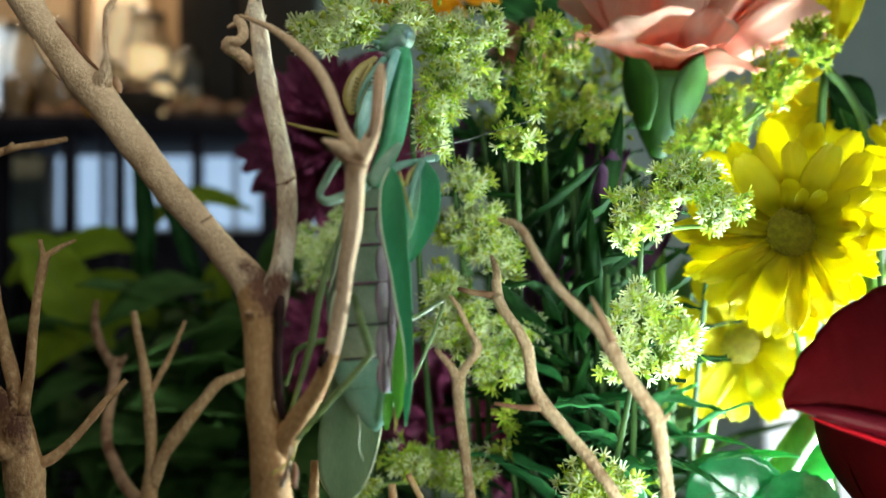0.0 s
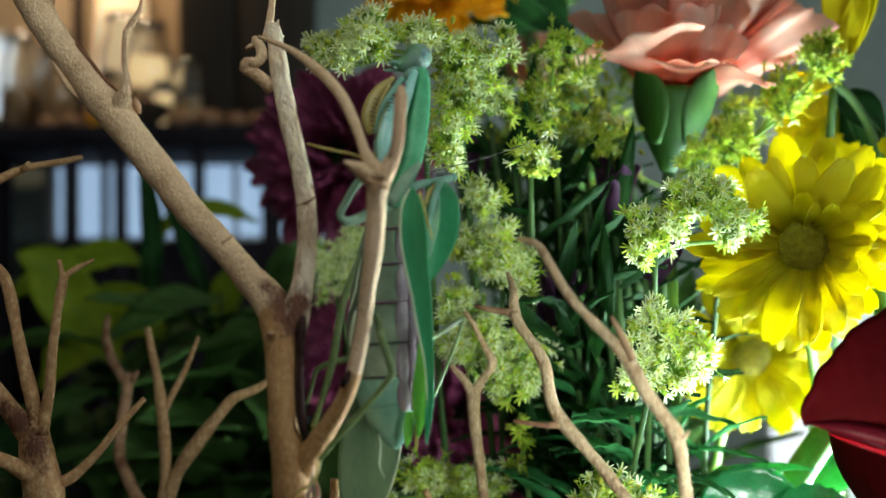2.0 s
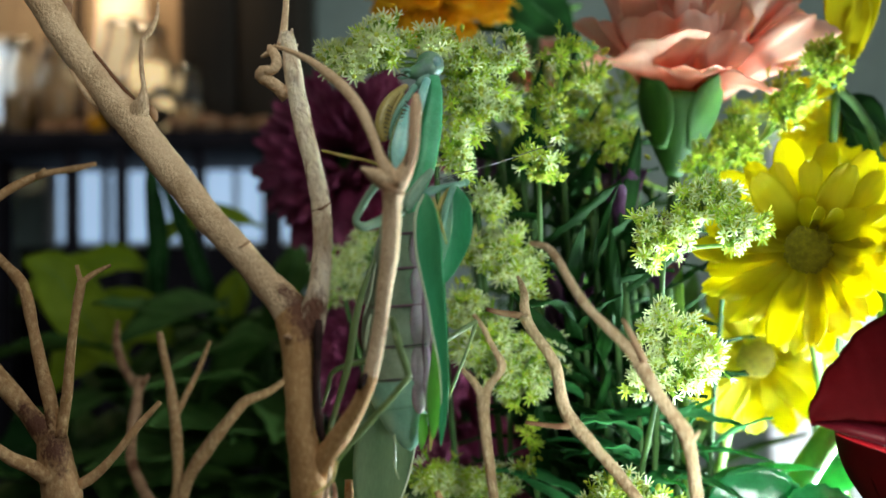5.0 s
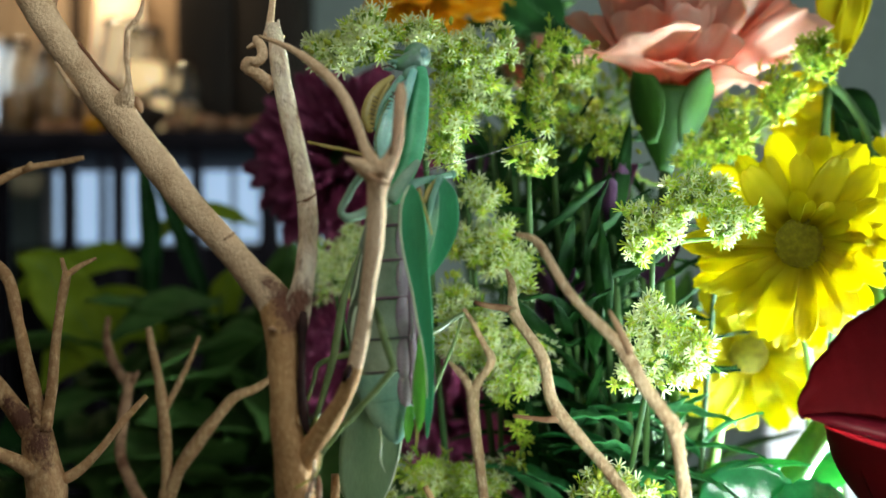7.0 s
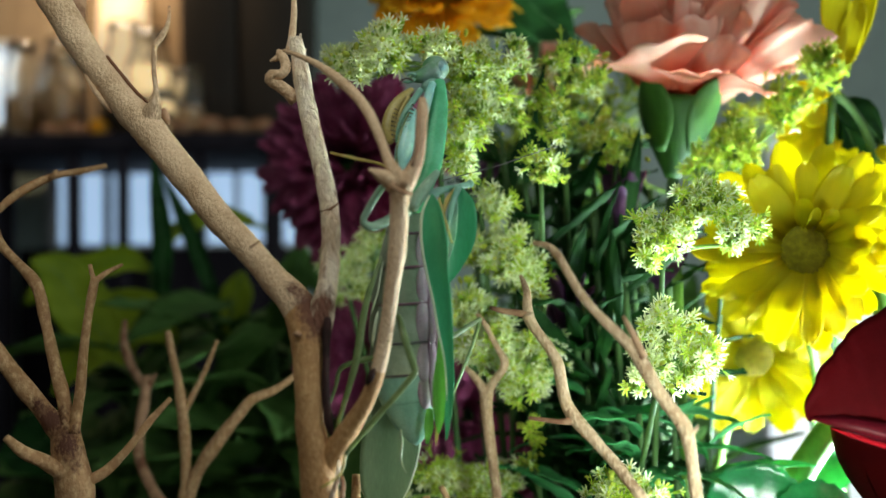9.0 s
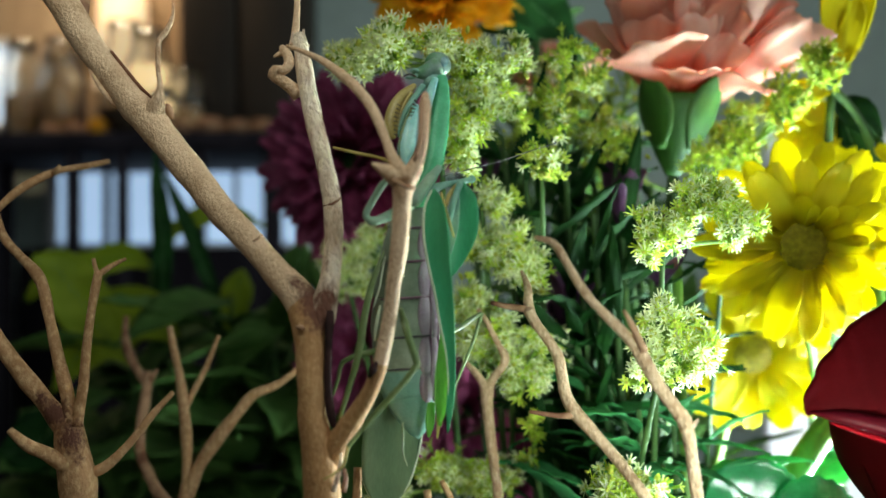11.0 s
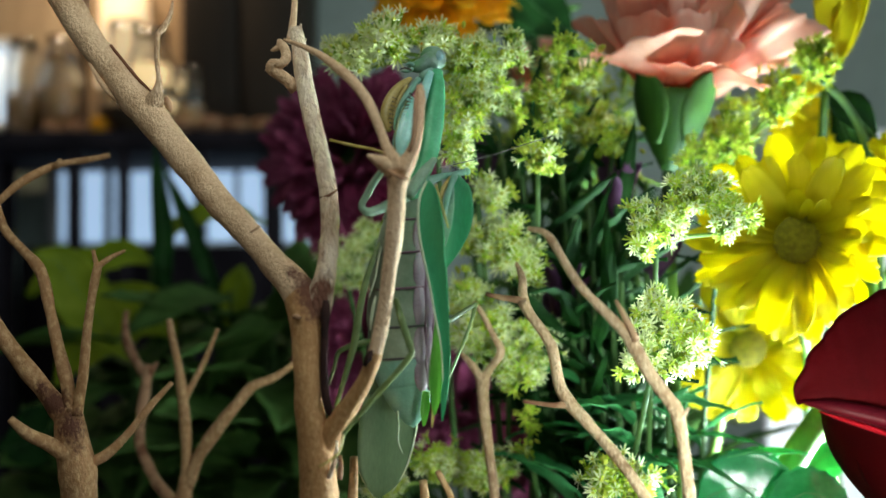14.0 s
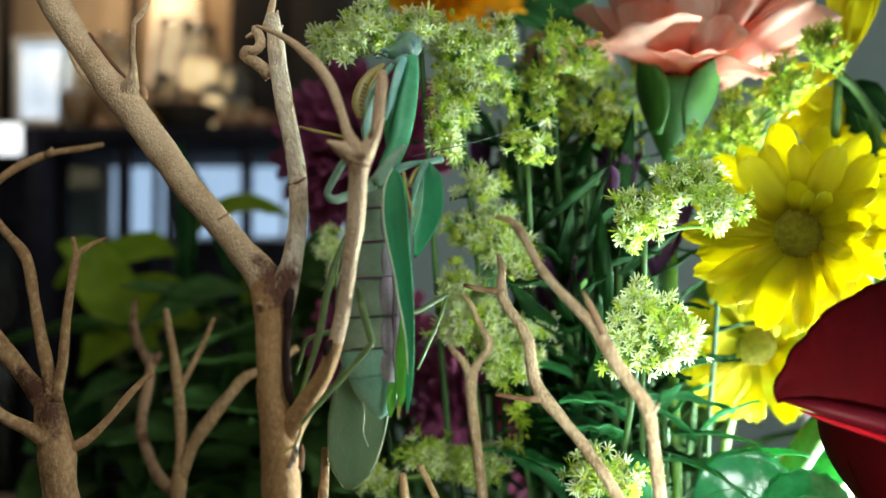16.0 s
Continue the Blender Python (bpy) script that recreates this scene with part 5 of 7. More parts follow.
    seg_tube("tarsus", [(-0.0242, 0.1530, 1.0685, 0.00029), (-0.0251, 0.1530, 1.0652, 0.00022), (-0.0268, 0.1530, 1.0637, 0.00022), (-0.0285, 0.1530, 1.0628, 0.00019)], a, M_OCHRE, 8)
    seg_tube("claw", [(-0.0255, 0.1530, 1.0647, 0.00019), (-0.0250, 0.1526, 1.0632, 0.00015), (-0.0255, 0.1526, 1.0617, 0.00008)], a, CLAW, 8)
    seg_tube("hind_leg", [(-0.0184, 0.1690, 1.1035, 0.00032), (-0.0196, 0.1670, 1.0999, 0.00049), (-0.0210, 0.1660, 1.0958, 0.00064), (-0.0221, 0.1650, 1.0908, 0.00071), (-0.0232, 0.1640, 1.0838, 0.00071), (-0.0249, 0.1640, 1.0777, 0.00056), (-0.0266, 0.1630, 1.0719, 0.00039)], a, M_LEG, 12, 0.6)
    seg_tube("hind_leg_tibia", [(-0.0191, 0.1680, 1.0840, 0.00054), (-0.0221, 0.1680, 1.0833, 0.00060), (-0.0250, 0.1680, 1.0825, 0.00052), (-0.0265, 0.1680, 1.0817, 0.00048), (-0.0275, 0.1680, 1.0784, 0.00036), (-0.0287, 0.1690, 1.0751, 0.00028)], a, M_LEG, 12)
    seg_tube("hind_leg", [(-0.0073, 0.1680, 1.0868, 0.00040), (-0.0050, 0.1700, 1.0875, 0.00049), (-0.0023, 0.1720, 1.0891, 0.00050), (0.0003, 0.1740, 1.0905, 0.00042)], a, M_LEG, 12)
    seg_tube("hind_leg_tibia", [(0.0003, 0.1740, 1.0905, 0.00042), (-0.0008, 0.1730, 1.0869, 0.00033), (-0.0031, 0.1710, 1.0813, 0.00033), (-0.0053, 0.1700, 1.0762, 0.00024)], a, M_LEG, 10)


mantis()


# ---- flowers ----
def floret_mesh(seed, rays, r, droop, ray):
    """A star of narrow rays round a small cup on a stalk, all one skin."""
    rnd = random.Random(seed)
    bm = bmesh.new()

    def ring(rad, z):
        return [bm.verts.new((rad * math.cos(2 * math.pi * i / rays), rad * math.sin(2 * math.pi * i / rays), z)) for i in range(rays)]
    rim, cup, foot = ring(r * 0.25, 0.0), ring(r * 0.24, -r * 0.95), ring(r * 0.05, -r * 1.6)
    top = bm.verts.new((0, 0, r * 0.32))
    kinds = []
    for k in range(rays):
        n = (k + 1) % rays
        bm.faces.new((rim[k], rim[n], top))
        bm.faces.new((cup[k], cup[n], rim[n], rim[k]))
        bm.faces.new((foot[k], foot[n], cup[n], cup[k]))
        kinds += [1, 2, 2]
        a = 2 * math.pi * (k + 0.5) / rays + rnd.uniform(-0.15, 0.15)
        L, w, z = r * rnd.uniform(0.78, 1.12), r * 0.12, rnd.uniform(0.15, 0.75) * r * (1 - droop)
        co, s = math.cos(a), math.sin(a)
        last = (rim[k], rim[n])
        for u, h, e in ((0.55, 1.0, 0.5), (0.9, 0.75, 0.9), (1.0, 0.2, 1.0)):
            nxt = (bm.verts.new((co * L * u + s * w * h, s * L * u - co * w * h, z * e)), bm.verts.new((co * L * u - s * w * h, s * L * u + co * w * h, z * e + 0.00006)))
            bm.faces.new((last[0], last[1], nxt[1], nxt[0]))
            kinds.append(0)
            last = nxt
    bm.faces.ensure_lookup_table()
    for f, kind in zip(bm.faces, kinds):
        f.material_index = kind
    return mesh_of("floret", bm, (ray, EYELET, INVOLUCRE), False)


def bud_mesh(r):
    bm = bmesh.new()
    bmesh.ops.create_icosphere(bm, subdivisions=1, radius=r)
    bmesh.ops.transform(bm, verts=bm.verts, matrix=Matrix.Diagonal((0.6, 0.6, 1.15, 1)))
    return mesh_of("bud", bm, (BUD,))


FLORETS, PALE_FLORETS = [[floret_mesh(s, k, r, f, ray) for s, k, r, f in ((1, 8, 0.0021, 0.0), (2, 9, 0.0020, 0.3), (3, 8, 0.0023, -0.2), (4, 7, 0.0016, -0.8))] for ray in (RAY, RAY_PALE)]
BUDS = [bud_mesh(0.0008), bud_mesh(0.0011)]
VASE = (0.045, 0.235)


def stem_to_table(name, top, parent, r, m=STEM, lean=0.5, foot_xy=None):
    top = Vector(top)
    foot = Vector((VASE[0] + (top.x - VASE[0]) * lean, VASE[1] + (top.y - VASE[1]) * lean, TOP))
    foot = Vector((*foot_xy, TOP)) if foot_xy else foot
    c = foot.lerp(top, 0.6) + Vector((0.006 * math.sin(top.x * 900), 0.030, 0))
    return part(name, tube([(*foot, r * 1.2), (*c, r * 1.1), (*top, r * 0.8)], 8, 0.006, 0.06, 0.05), m, parent)


def goldenrod(lumps, seed, label, budshare=0.15, size=1.0, pale=0.25):
    """A spray of florets: lumps are rows of centre, three half sizes and number of florets."""
    rnd = random.Random(seed)
    c0 = Vector(lumps[0][0])
    g = thing("goldenrod_spray", (VASE[0] + (c0.x - VASE[0]) * 0.5, VASE[1] + (c0.y - VASE[1]) * 0.5, TOP), label, "goldenrod", "goldenrod sprays")
    hub = c0 + Vector((0, 0.004, -lumps[0][1][2] * 1.1))
    stem_to_table("stem", hub, g, 0.0008)
    for c, h, n in lumps:
        c = Vector(c)
        arms = []
        root = c + Vector((0, 0.003, -h[2] * 0.8))
        part("side_stem", tube([(*hub, 0.0006), (*(hub.lerp(root, 0.5) + Vector((0, 0.001, 0.001))), 0.0005), (*root, 0.0004)], 6, 0.003), STEM_LIGHT, g)
        n = int(n * 1.95)
        for i in range(max(4, n // 4)):
            while True:
                v = Vector((rnd.uniform(-1.1, 1.1), rnd.uniform(-1.0, 0.6), rnd.uniform(-1.1, 1.1)))
                if 0.30 < v.length < 0.95 + 0.15 * rnd.random():
                    break
            tip = c + 0.9 * Vector((v.x * h[0], v.y * h[1], v.z * h[2]))
            arms.append((tip, v))
            part("twiglet", tube([(*root, 0.00035), (*(root.lerp(tip, 0.5) + Vector((0, 0, 0.001))), 0.0003), (*tip, 0.0002)], 5, 0.003), STEM_LIGHT, g)
        for i in range(n):
            # florets sit in small tufts at the tips of the twiglets
            tip, v = arms[i % len(arms)]
            off = Vector((rnd.gauss(0, 0.55), rnd.gauss(0, 0.45), rnd.gauss(0, 0.55)))
            pos = tip + off * 0.0023 * size
            way = (Vector((v.x * 0.6 + off.x, v.y * 0.6 - 0.65 + off.y, v.z * 0.6 + off.z + 0.25)) + Vector((rnd.uniform(-0.4, 0.4), rnd.uniform(-0.5, 0.3), rnd.uniform(-0.4, 0.4)))).normalized()
            if rnd.random() < budshare:
                piece("bud", rnd.choice(BUDS), g, aim(pos, way, rnd.uniform(0, 360), size * rnd.uniform(0.8, 1.3)))
            else:
                piece("floret", rnd.choice(PALE_FLORETS if rnd.random() < pale else FLORETS), g, aim(pos, way, rnd.uniform(0, 360), size * rnd.uniform(0.80, 1.15)))
    return g


goldenrod([((-0.0082, 0.2070, 1.1522), (0.0035, 0.003, 0.0040), 24), ((-0.0271, 0.2070, 1.1489), (0.0060, 0.004, 0.0050), 42), ((-0.0183, 0.2060, 1.1520), (0.0060, 0.004, 0.0045), 44)], 1,
          "cream-white goldenrod spray in full bloom above the mantis", 0.10, 1.0, 0.95)
goldenrod([((0.0002, 0.2140, 1.1489), (0.0060, 0.005, 0.0065), 46), ((0.0087, 0.2160, 1.1507), (0.0060, 0.004, 0.0060), 30), ((0.0001, 0.2140, 1.1371), (0.0055, 0.005, 0.0075), 50), ((-0.0020, 0.2140, 1.1273), (0.0040, 0.004, 0.0060), 34), ((0.0083, 0.2200, 1.1408), (0.0070, 0.004, 0.0060), 34)], 2,
          "tall cream-green goldenrod spray behind the mantis", 0.25, 1.0, 0.75)
goldenrod([((0.0236, 0.2220, 1.1534), (0.0055, 0.004, 0.0080), 16), ((0.0221, 0.2220, 1.1411), (0.0050, 0.004, 0.0070), 16), ((0.0325, 0.2320, 1.1503), (0.0060, 0.004, 0.0060), 18), ((0.0185, 0.2280, 1.1392), (0.0050, 0.004, 0.0060), 16)], 3,
          "loose goldenrod spray with few opened florets", 0.5)
goldenrod([((0.0175, 0.2150, 1.1252), (0.0055, 0.004, 0.0040), 26), ((0.0211, 0.2160, 1.1218), (0.0040, 0.003, 0.0020), 8)], 4, "small yellow goldenrod tip still in bud", 0.6, 0.95)
goldenrod([((0.0408, 0.2400, 1.1325), (0.0095, 0.004, 0.0045), 40), ((0.0354, 0.2400, 1.1349), (0.0060, 0.004, 0.0050), 20)], 5, "yellow-green goldenrod spray half in bud", 0.6)
goldenrod([((0.0429, 0.1970, 1.1083), (0.0070, 0.004, 0.0055), 54), ((0.0520, 0.1970, 1.1147), (0.0085, 0.004, 0.0055), 62), ((0.0583, 0.1970, 1.1089), (0.0060, 0.004, 0.0050), 42), ((0.0392, 0.1980, 1.1032), (0.0030, 0.003, 0.0030), 10)], 6,
          "pale goldenrod spray arching before the yellow daisy", 0.2, 0.82, 0.6)
goldenrod([((0.0412, 0.1910, 1.0869), (0.0070, 0.005, 0.0058), 62), ((0.0480, 0.1910, 1.0800), (0.0065, 0.005, 0.0068), 62), ((0.0382, 0.1920, 1.0781), (0.0055, 0.004, 0.0050), 22), ((0.0353, 0.1930, 1.0755), (0.0030, 0.003, 0.0040), 10)], 7,
          "bright cream goldenrod cluster lit by the lamp", 0.15, 0.82, 0.8)
goldenrod([((0.0114, 0.2260, 1.1031), (0.0080, 0.005, 0.0070), 60), ((0.0021, 0.2300, 1.1054), (0.0060, 0.005, 0.0050), 30), ((0.0050, 0.2280, 1.1171), (0.0065, 0.004, 0.0040), 32), ((0.0150, 0.2260, 1.0950), (0.0040, 0.004, 0.0050), 22)], 8,
          "dense cream goldenrod spray beside the mantis wings", 0.15, 1.05, 0.75)
goldenrod([((0.0035, 0.2300, 1.0817), (0.0090, 0.005, 0.0080), 66), ((0.0123, 0.2300, 1.0742), (0.0085, 0.005, 0.0085), 66), ((0.0006, 0.2320, 1.0905), (0.0060, 0.004, 0.0060), 34), ((0.0205, 0.2360, 1.0796), (0.0060, 0.004, 0.0070), 26)], 9,
          "broad cream goldenrod cluster behind the thin twigs", 0.12, 1.08, 0.8)
goldenrod([((-0.0070, 0.2400, 1.0441), (0.0100, 0.005, 0.0050), 70), ((0.0053, 0.2400, 1.0424), (0.0090, 0.005, 0.0042), 60), ((-0.0224, 0.2400, 1.0380), (0.0060, 0.005, 0.0035), 30)], 10, "yellow-green goldenrod spray low in the bouquet", 0.2, 1.0, 0.6)
goldenrod([((0.0318, 0.2020, 1.0496), (0.0065, 0.005, 0.0050), 50), ((0.0403, 0.2020, 1.0476), (0.0055, 0.005, 0.0045), 40)], 11, "lemon yellow goldenrod tuft low by the twigs", 0.25, 0.9, 0.5)
goldenrod([((0.0712, 0.2360, 1.1337), (0.0070, 0.005, 0.0080), 50), ((0.0846, 0.2360, 1.1433), (0.0080, 0.005, 0.0070), 54), ((0.0938, 0.2360, 1.1530), (0.0065, 0.004, 0.0055), 40), ((0.0620, 0.2360, 1.1266), (0.0050, 0.004, 0.0050), 24)], 12,
          "slanting yellow-green goldenrod spray by the carnation", 0.5, 0.95, 0.05)
goldenrod([((-0.0349, 0.2620, 1.1013), (0.0100, 0.005, 0.0070), 46), ((-0.0273, 0.2620, 1.1046), (0.0060, 0.005, 0.0060), 24), ((-0.0335, 0.2620, 1.0957), (0.0070, 0.005, 0.0050), 22)], 13, "cream goldenrod spray behind the dry branch", 0.1, 1.0, 1.0)
goldenrod([((0.0164, 0.2280, 1.0575), (0.0035, 0.003, 0.0060), 14), ((0.0142, 0.2280, 1.0510), (0.0020, 0.002, 0.0030), 5)], 14, "thin hanging goldenrod tip in yellow bud", 0.8)

goldenrod([((0.0308, 0.2850, 1.1576), (0.0150, 0.008, 0.0140), 57), ((0.0478, 0.2880, 1.1516), (0.0140, 0.008, 0.0130), 51)], 15, "olive goldenrod spray deep in the bouquet", 0.75)
goldenrod([((0.0212, 0.2900, 1.1428), (0.0140, 0.008, 0.0110), 51), ((0.0538, 0.2900, 1.1640), (0.0120, 0.008, 0.0130), 40)], 16, "shaded goldenrod spray between others", 0.7)
goldenrod([((0.0836, 0.2850, 1.1335), (0.0130, 0.008, 0.0120), 47), ((0.0928, 0.2850, 1.1426), (0.0120, 0.008, 0.0110), 40)], 17, "shaded goldenrod spray beside the carnation's calyx", 0.7)
goldenrod([((0.0397, 0.2850, 1.1430), (0.0120, 0.007, 0.0100), 37), ((0.0468, 0.2850, 1.1304), (0.0090, 0.007, 0.0070), 37), ((0.0845, 0.2850, 1.1247), (0.0110, 0.007, 0.0110), 37)], 18, "olive goldenrod spray under the carnation", 0.8)


def petal_mesh(name, length, width, m, cup=0.2, curl=0.0, wave=0.0004, seed=0.0, tipw=0.55, base=0.35, across=10):
    """A petal along +x from its root, facing +z, with two or three teeth at its tip and shallow grooves."""
    rnd = random.Random(int(seed * 10))
    n = 7
    rows = []
    for k in range(n + 1):
        u = k / n
        w = width / 2 * (base + (1 - base) * math.sin(min(u / 0.6, 1) * math.pi / 2)) * (1 if u < 0.72 else 1 - (1 - tipw) * ((u - 0.72) / 0.28) ** 2)
        w *= 1 + 0.08 * math.sin(u * 7 + seed)
        rows.append((length * (u - abs(curl) * 0.12 * u ** 3), width * 0.12 * math.sin(u * 2.5 + seed * 3), curl * length * u * u + 0.0006 * math.sin(u * 9 + seed), w))
    rows.append((rows[-1][0] + width * 0.10, rows[-1][1], rows[-1][2] + curl * width * 0.2, width * 0.20))
    bm = blade(rows, (0, 0, 1), cup, 0.0003, across, length / 11, wave, seed)
    cut = [rnd.uniform(0.2, 1.0) for _ in range(3)]
    for v in bm.verts:
        y = v.co.y / width
        v.co.z += 0.00013 * math.cos(y * 26 + seed)
        if v.co.x > length * 0.86:
            v.co.x -= (v.co.x - length * 0.86) * 0.5 * cut[int(min(2, max(0, (y + 0.5) * 3)))] * abs(math.cos(y * 9.4 + seed))
    return mesh_of(name, bm, (m,))


DAISY_PETALS = [petal_mesh("petal", 0.0240, w, YELLOW, cu * 0.6, c, 0.0004, s) for c, s, w, cu in ((-0.10, 1.2, 0.0085, 0.3), (-0.22, 2.7, 0.0078, -0.15), (0.06, 5.1, 0.0090, 0.15), (-0.18, 8.8, 0.0080, 0.3), (-0.16, 4.4, 0.0074, -0.3))]


def daisy(centre, way, size, n, seed, label, lift=6, short=(), disc=True, foot=None, curls=()):
    rnd = random.Random(seed)
    c, w = Vector(centre), Vector(way).normalized()
    d = thing("yellow_daisy", (VASE[0] + (c.x - VASE[0]) * 0.5, VASE[1] + (c.y - VASE[1]) * 0.5, TOP), label, "daisy", "yellow daisies")
    m = aim(c, w)
    back = c - w * 0.010 * size
    stem_to_table("stem", back + Vector((0, 0.004, -0.002)), d, 0.0017, STEM_LIGHT, foot_xy=foot)
    if disc:
        bm = lump((0, 0, 0), 0.0068 * size, 0.0068 * size, 0.0018 * size, seg=28, rings=14, rough=0.05)
        bm.transform(m)
        core = part("disc", bm, DISC, d, "olive yellow disc of tiny florets")
        for i in range(170):
            r, a = 0.0068 * size * math.sqrt((i + 0.5) / 170), i * 2.39996
            h = 0.0018 * size * math.sqrt(max(0.02, 1 - (r / (0.0072 * size)) ** 2))
            piece("disc_floret", DISC_FLORET, core, m @ aim((r * math.cos(a), r * math.sin(a), h), (math.cos(a) * r * 60, math.sin(a) * r * 60, 1), 0, size))
    bm = lump((0, 0, 0), 0.0070 * size, 0.0070 * size, 0.0036 * size)
    bm.transform(m @ Matrix.Translation((0, 0, -0.0035 * size)))
    part("calyx", bm, CALYX, d)
    for row in range(2):
        for k in range(n):
            a = 360 * (k + 0.5 * row) / n + rnd.uniform(-5, 5)
            sc = size * rnd.uniform(0.86, 1.06) * (1.0 if row == 0 else 0.92)
            pm = rnd.choice(DAISY_PETALS)
            if any(g0 <= a % 360 <= g1 for g0, g1 in short):
                sc *= 0.80
            piece("petal", pm, d, m @ pose(0, 0, -0.0012 * (1 - row) * size, 0, 0, a) @ pose(0.0052 * size, 0, 0, rnd.uniform(-12, 12), -lift * (0.4 + row) + rnd.uniform(-7, 7), 0) @ Matrix.Diagonal((sc, sc * rnd.uniform(0.85, 1.15), sc, 1)))
    # short inner petals, curled up
    for a in curls:
        sc = size * rnd.uniform(0.36, 0.56)
        piece("petal", rnd.choice(DAISY_PETALS), d, m @ pose(0, 0, 0.0006 * size, 0, 0, a) @ pose(0.0056 * size, 0, 0, rnd.uniform(-25, 25), -rnd.uniform(28, 62), 0) @ Matrix.Diagonal((sc, sc * rnd.uniform(1.1, 1.5), sc, 1)))
    return d


def disc_floret():
    bm = bmesh.new()
    bmesh.ops.create_cone(bm, cap_ends=True, segments=5, radius1=0.00030, radius2=0.00012, depth=0.0011)
    return mesh_of("disc_floret", bm, (DISC,))


DISC_FLORET = disc_floret()

daisy((0.0837, 0.2220, 1.1042), (-0.26, -1, -0.14), 0.91, 18, 3, "large open yellow daisy with an olive centre", lift=10, short=((300, 360), (0, 40)), foot=(0.15, 0.27), curls=(-38, -22, -8, 6, 18, 31, 45, 62, 80, 97))
daisy((0.0866, 0.2700, 1.0720), (-0.05, -1, -0.16), 0.86, 14, 5, "yellow daisy with brightly lit lower petals", lift=8)


def turned_daisy(root, tips, label, seed):
    """A daisy seen from the side: rows of petal tips round its root."""
    rnd = random.Random(seed)
    c = Vector(root)
    o = thing("yellow_daisy", (VASE[0] + (c.x - VASE[0]) * 0.5 + 0.03, VASE[1] + (c.y - VASE[1]) * 0.5, TOP), label, "daisy", "yellow daisies")
    part("calyx", lump(c, 0.0024, 0.0020, 0.0017, (0, -40, 0)), CALYX, o)
    stem_to_table("stem", c + Vector((0.002, 0.004, -0.002)), o, 0.0016, STEM, foot_xy=(c.x + 0.03, c.y + 0.03))
    for tip in tips:
        w = Vector(tip) - c
        side = w.cross(Vector((0, -1, 0.25 + rnd.uniform(-0.4, 0.4)))).normalized()
        up = side.cross(w).normalized() * -1
        x = w.normalized()
        m = Matrix((x, up.cross(x), up)).transposed().to_4x4()
        k = w.length / 0.0235
        piece("petal", rnd.choice(DAISY_PETALS), o, Matrix.Translation(c) @ m @ Matrix.Diagonal((k, rnd.uniform(0.9, 1.15), 1, 1)))


turned_daisy((0.1025, 0.2500, 1.1502), [(0.1021, 0.2460, 1.1832), (0.1089, 0.2500, 1.1731), (0.1136, 0.2520, 1.1786), (0.1033, 0.2560, 1.1665), (0.0788, 0.2420, 1.1404), (0.0817, 0.2460, 1.1383), (0.0916, 0.2550, 1.1490), (0.0971, 0.2500, 1.1570)], "yellow daisy turned away with upright petals", 7)
turned_daisy((0.1128, 0.2640, 1.1438), [(0.0924, 0.2620, 1.1385), (0.0957, 0.2620, 1.1317), (0.1024, 0.2620, 1.1275), (0.1109, 0.2640, 1.1276), (0.0966, 0.2660, 1.1442)], "yellow daisy half hidden behind others", 9)
daisy((0.1271, 0.2400, 1.1217), (-0.4, -0.9, 0.2), 0.68, 12, 11, "yellow daisy at the rim of the bouquet", lift=4)


def frilled_petal(name, length, width, m, seed, curl, frill=1.0):
    """A fan-shaped petal with a finely toothed, gently waved rim, along +x, facing +z."""
    rnd = random.Random(seed)
    bm = bmesh.new()
    nu, nv = 14, 34
    teeth = [rnd.random() for _ in range(nv + 1)]
    grid = []
    for i in range(nu + 1):
        u = i / nu
        row = []
        for k in range(nv + 1):
            v = 2 * k / nv - 1
            w = width / 2 * (0.16 + 0.84 * math.sin(min(1, u * 1.08) * math.pi / 2) ** 1.3)
            x = length * u * (1 - 0.26 * v * v * u) + length * u ** 9 * (0.035 * teeth[k] + 0.03 * math.sin(v * 9 + seed))
            z = curl * length * u ** 2.4 + frill * length * u ** 3 * (0.05 * math.sin(v * 3.4 + seed) + 0.030 * math.sin(v * 9.5 + seed * 2.3))
            z += 0.22 * width * v * v * (0.4 + 0.6 * u) + 0.004 * length * math.sin(v * 21 + seed) * u
            row.append(Vector((x, w * v, z)))
        grid.append(row)
    top = [[bm.verts.new(p + Vector((0, 0, 0.00018))) for p in r] for r in grid]
    low = [[bm.verts.new(p - Vector((0, 0, 0.00018))) for p in r] for r in grid]
    for i in range(nu):
        for k in range(nv):
            bm.faces.new((top[i][k], top[i + 1][k], top[i + 1][k + 1], top[i][k + 1]))
            bm.faces.new((low[i][k], low[i][k + 1], low[i + 1][k + 1], low[i + 1][k]))
        bm.faces.new((top[i][0], low[i][0], low[i + 1][0], top[i + 1][0]))
        bm.faces.new((top[i][nv], top[i + 1][nv], low[i + 1][nv], low[i][nv]))
    for k in range(nv):
        bm.faces.new((top[nu][k], low[nu][k], low[nu][k + 1], top[nu][k + 1]))
    bm.faces.ensure_lookup_table()
    per = 2 * nv + 2
    for f in bm.faces:
        if f.index >= per * (nu - 1):
            f.material_index = 1
    return mesh_of(name, bm, (m, PEACH_RIM))


FRILLS = [frilled_petal("petal", 0.0265, 0.0250, PEACH, s, c, f) for s, c, f in ((1, -0.10, 1.5), (2, 0.10, 1.8), (3, 0.02, 1.3), (4, 0.18, 1.6), (7, -0.18, 1.7))]
DROOPS = [frilled_petal("petal", 0.0265, 0.0290, PEACH, s, c, 1.2) for s, c in ((5, -0.50), (6, -0.30))]


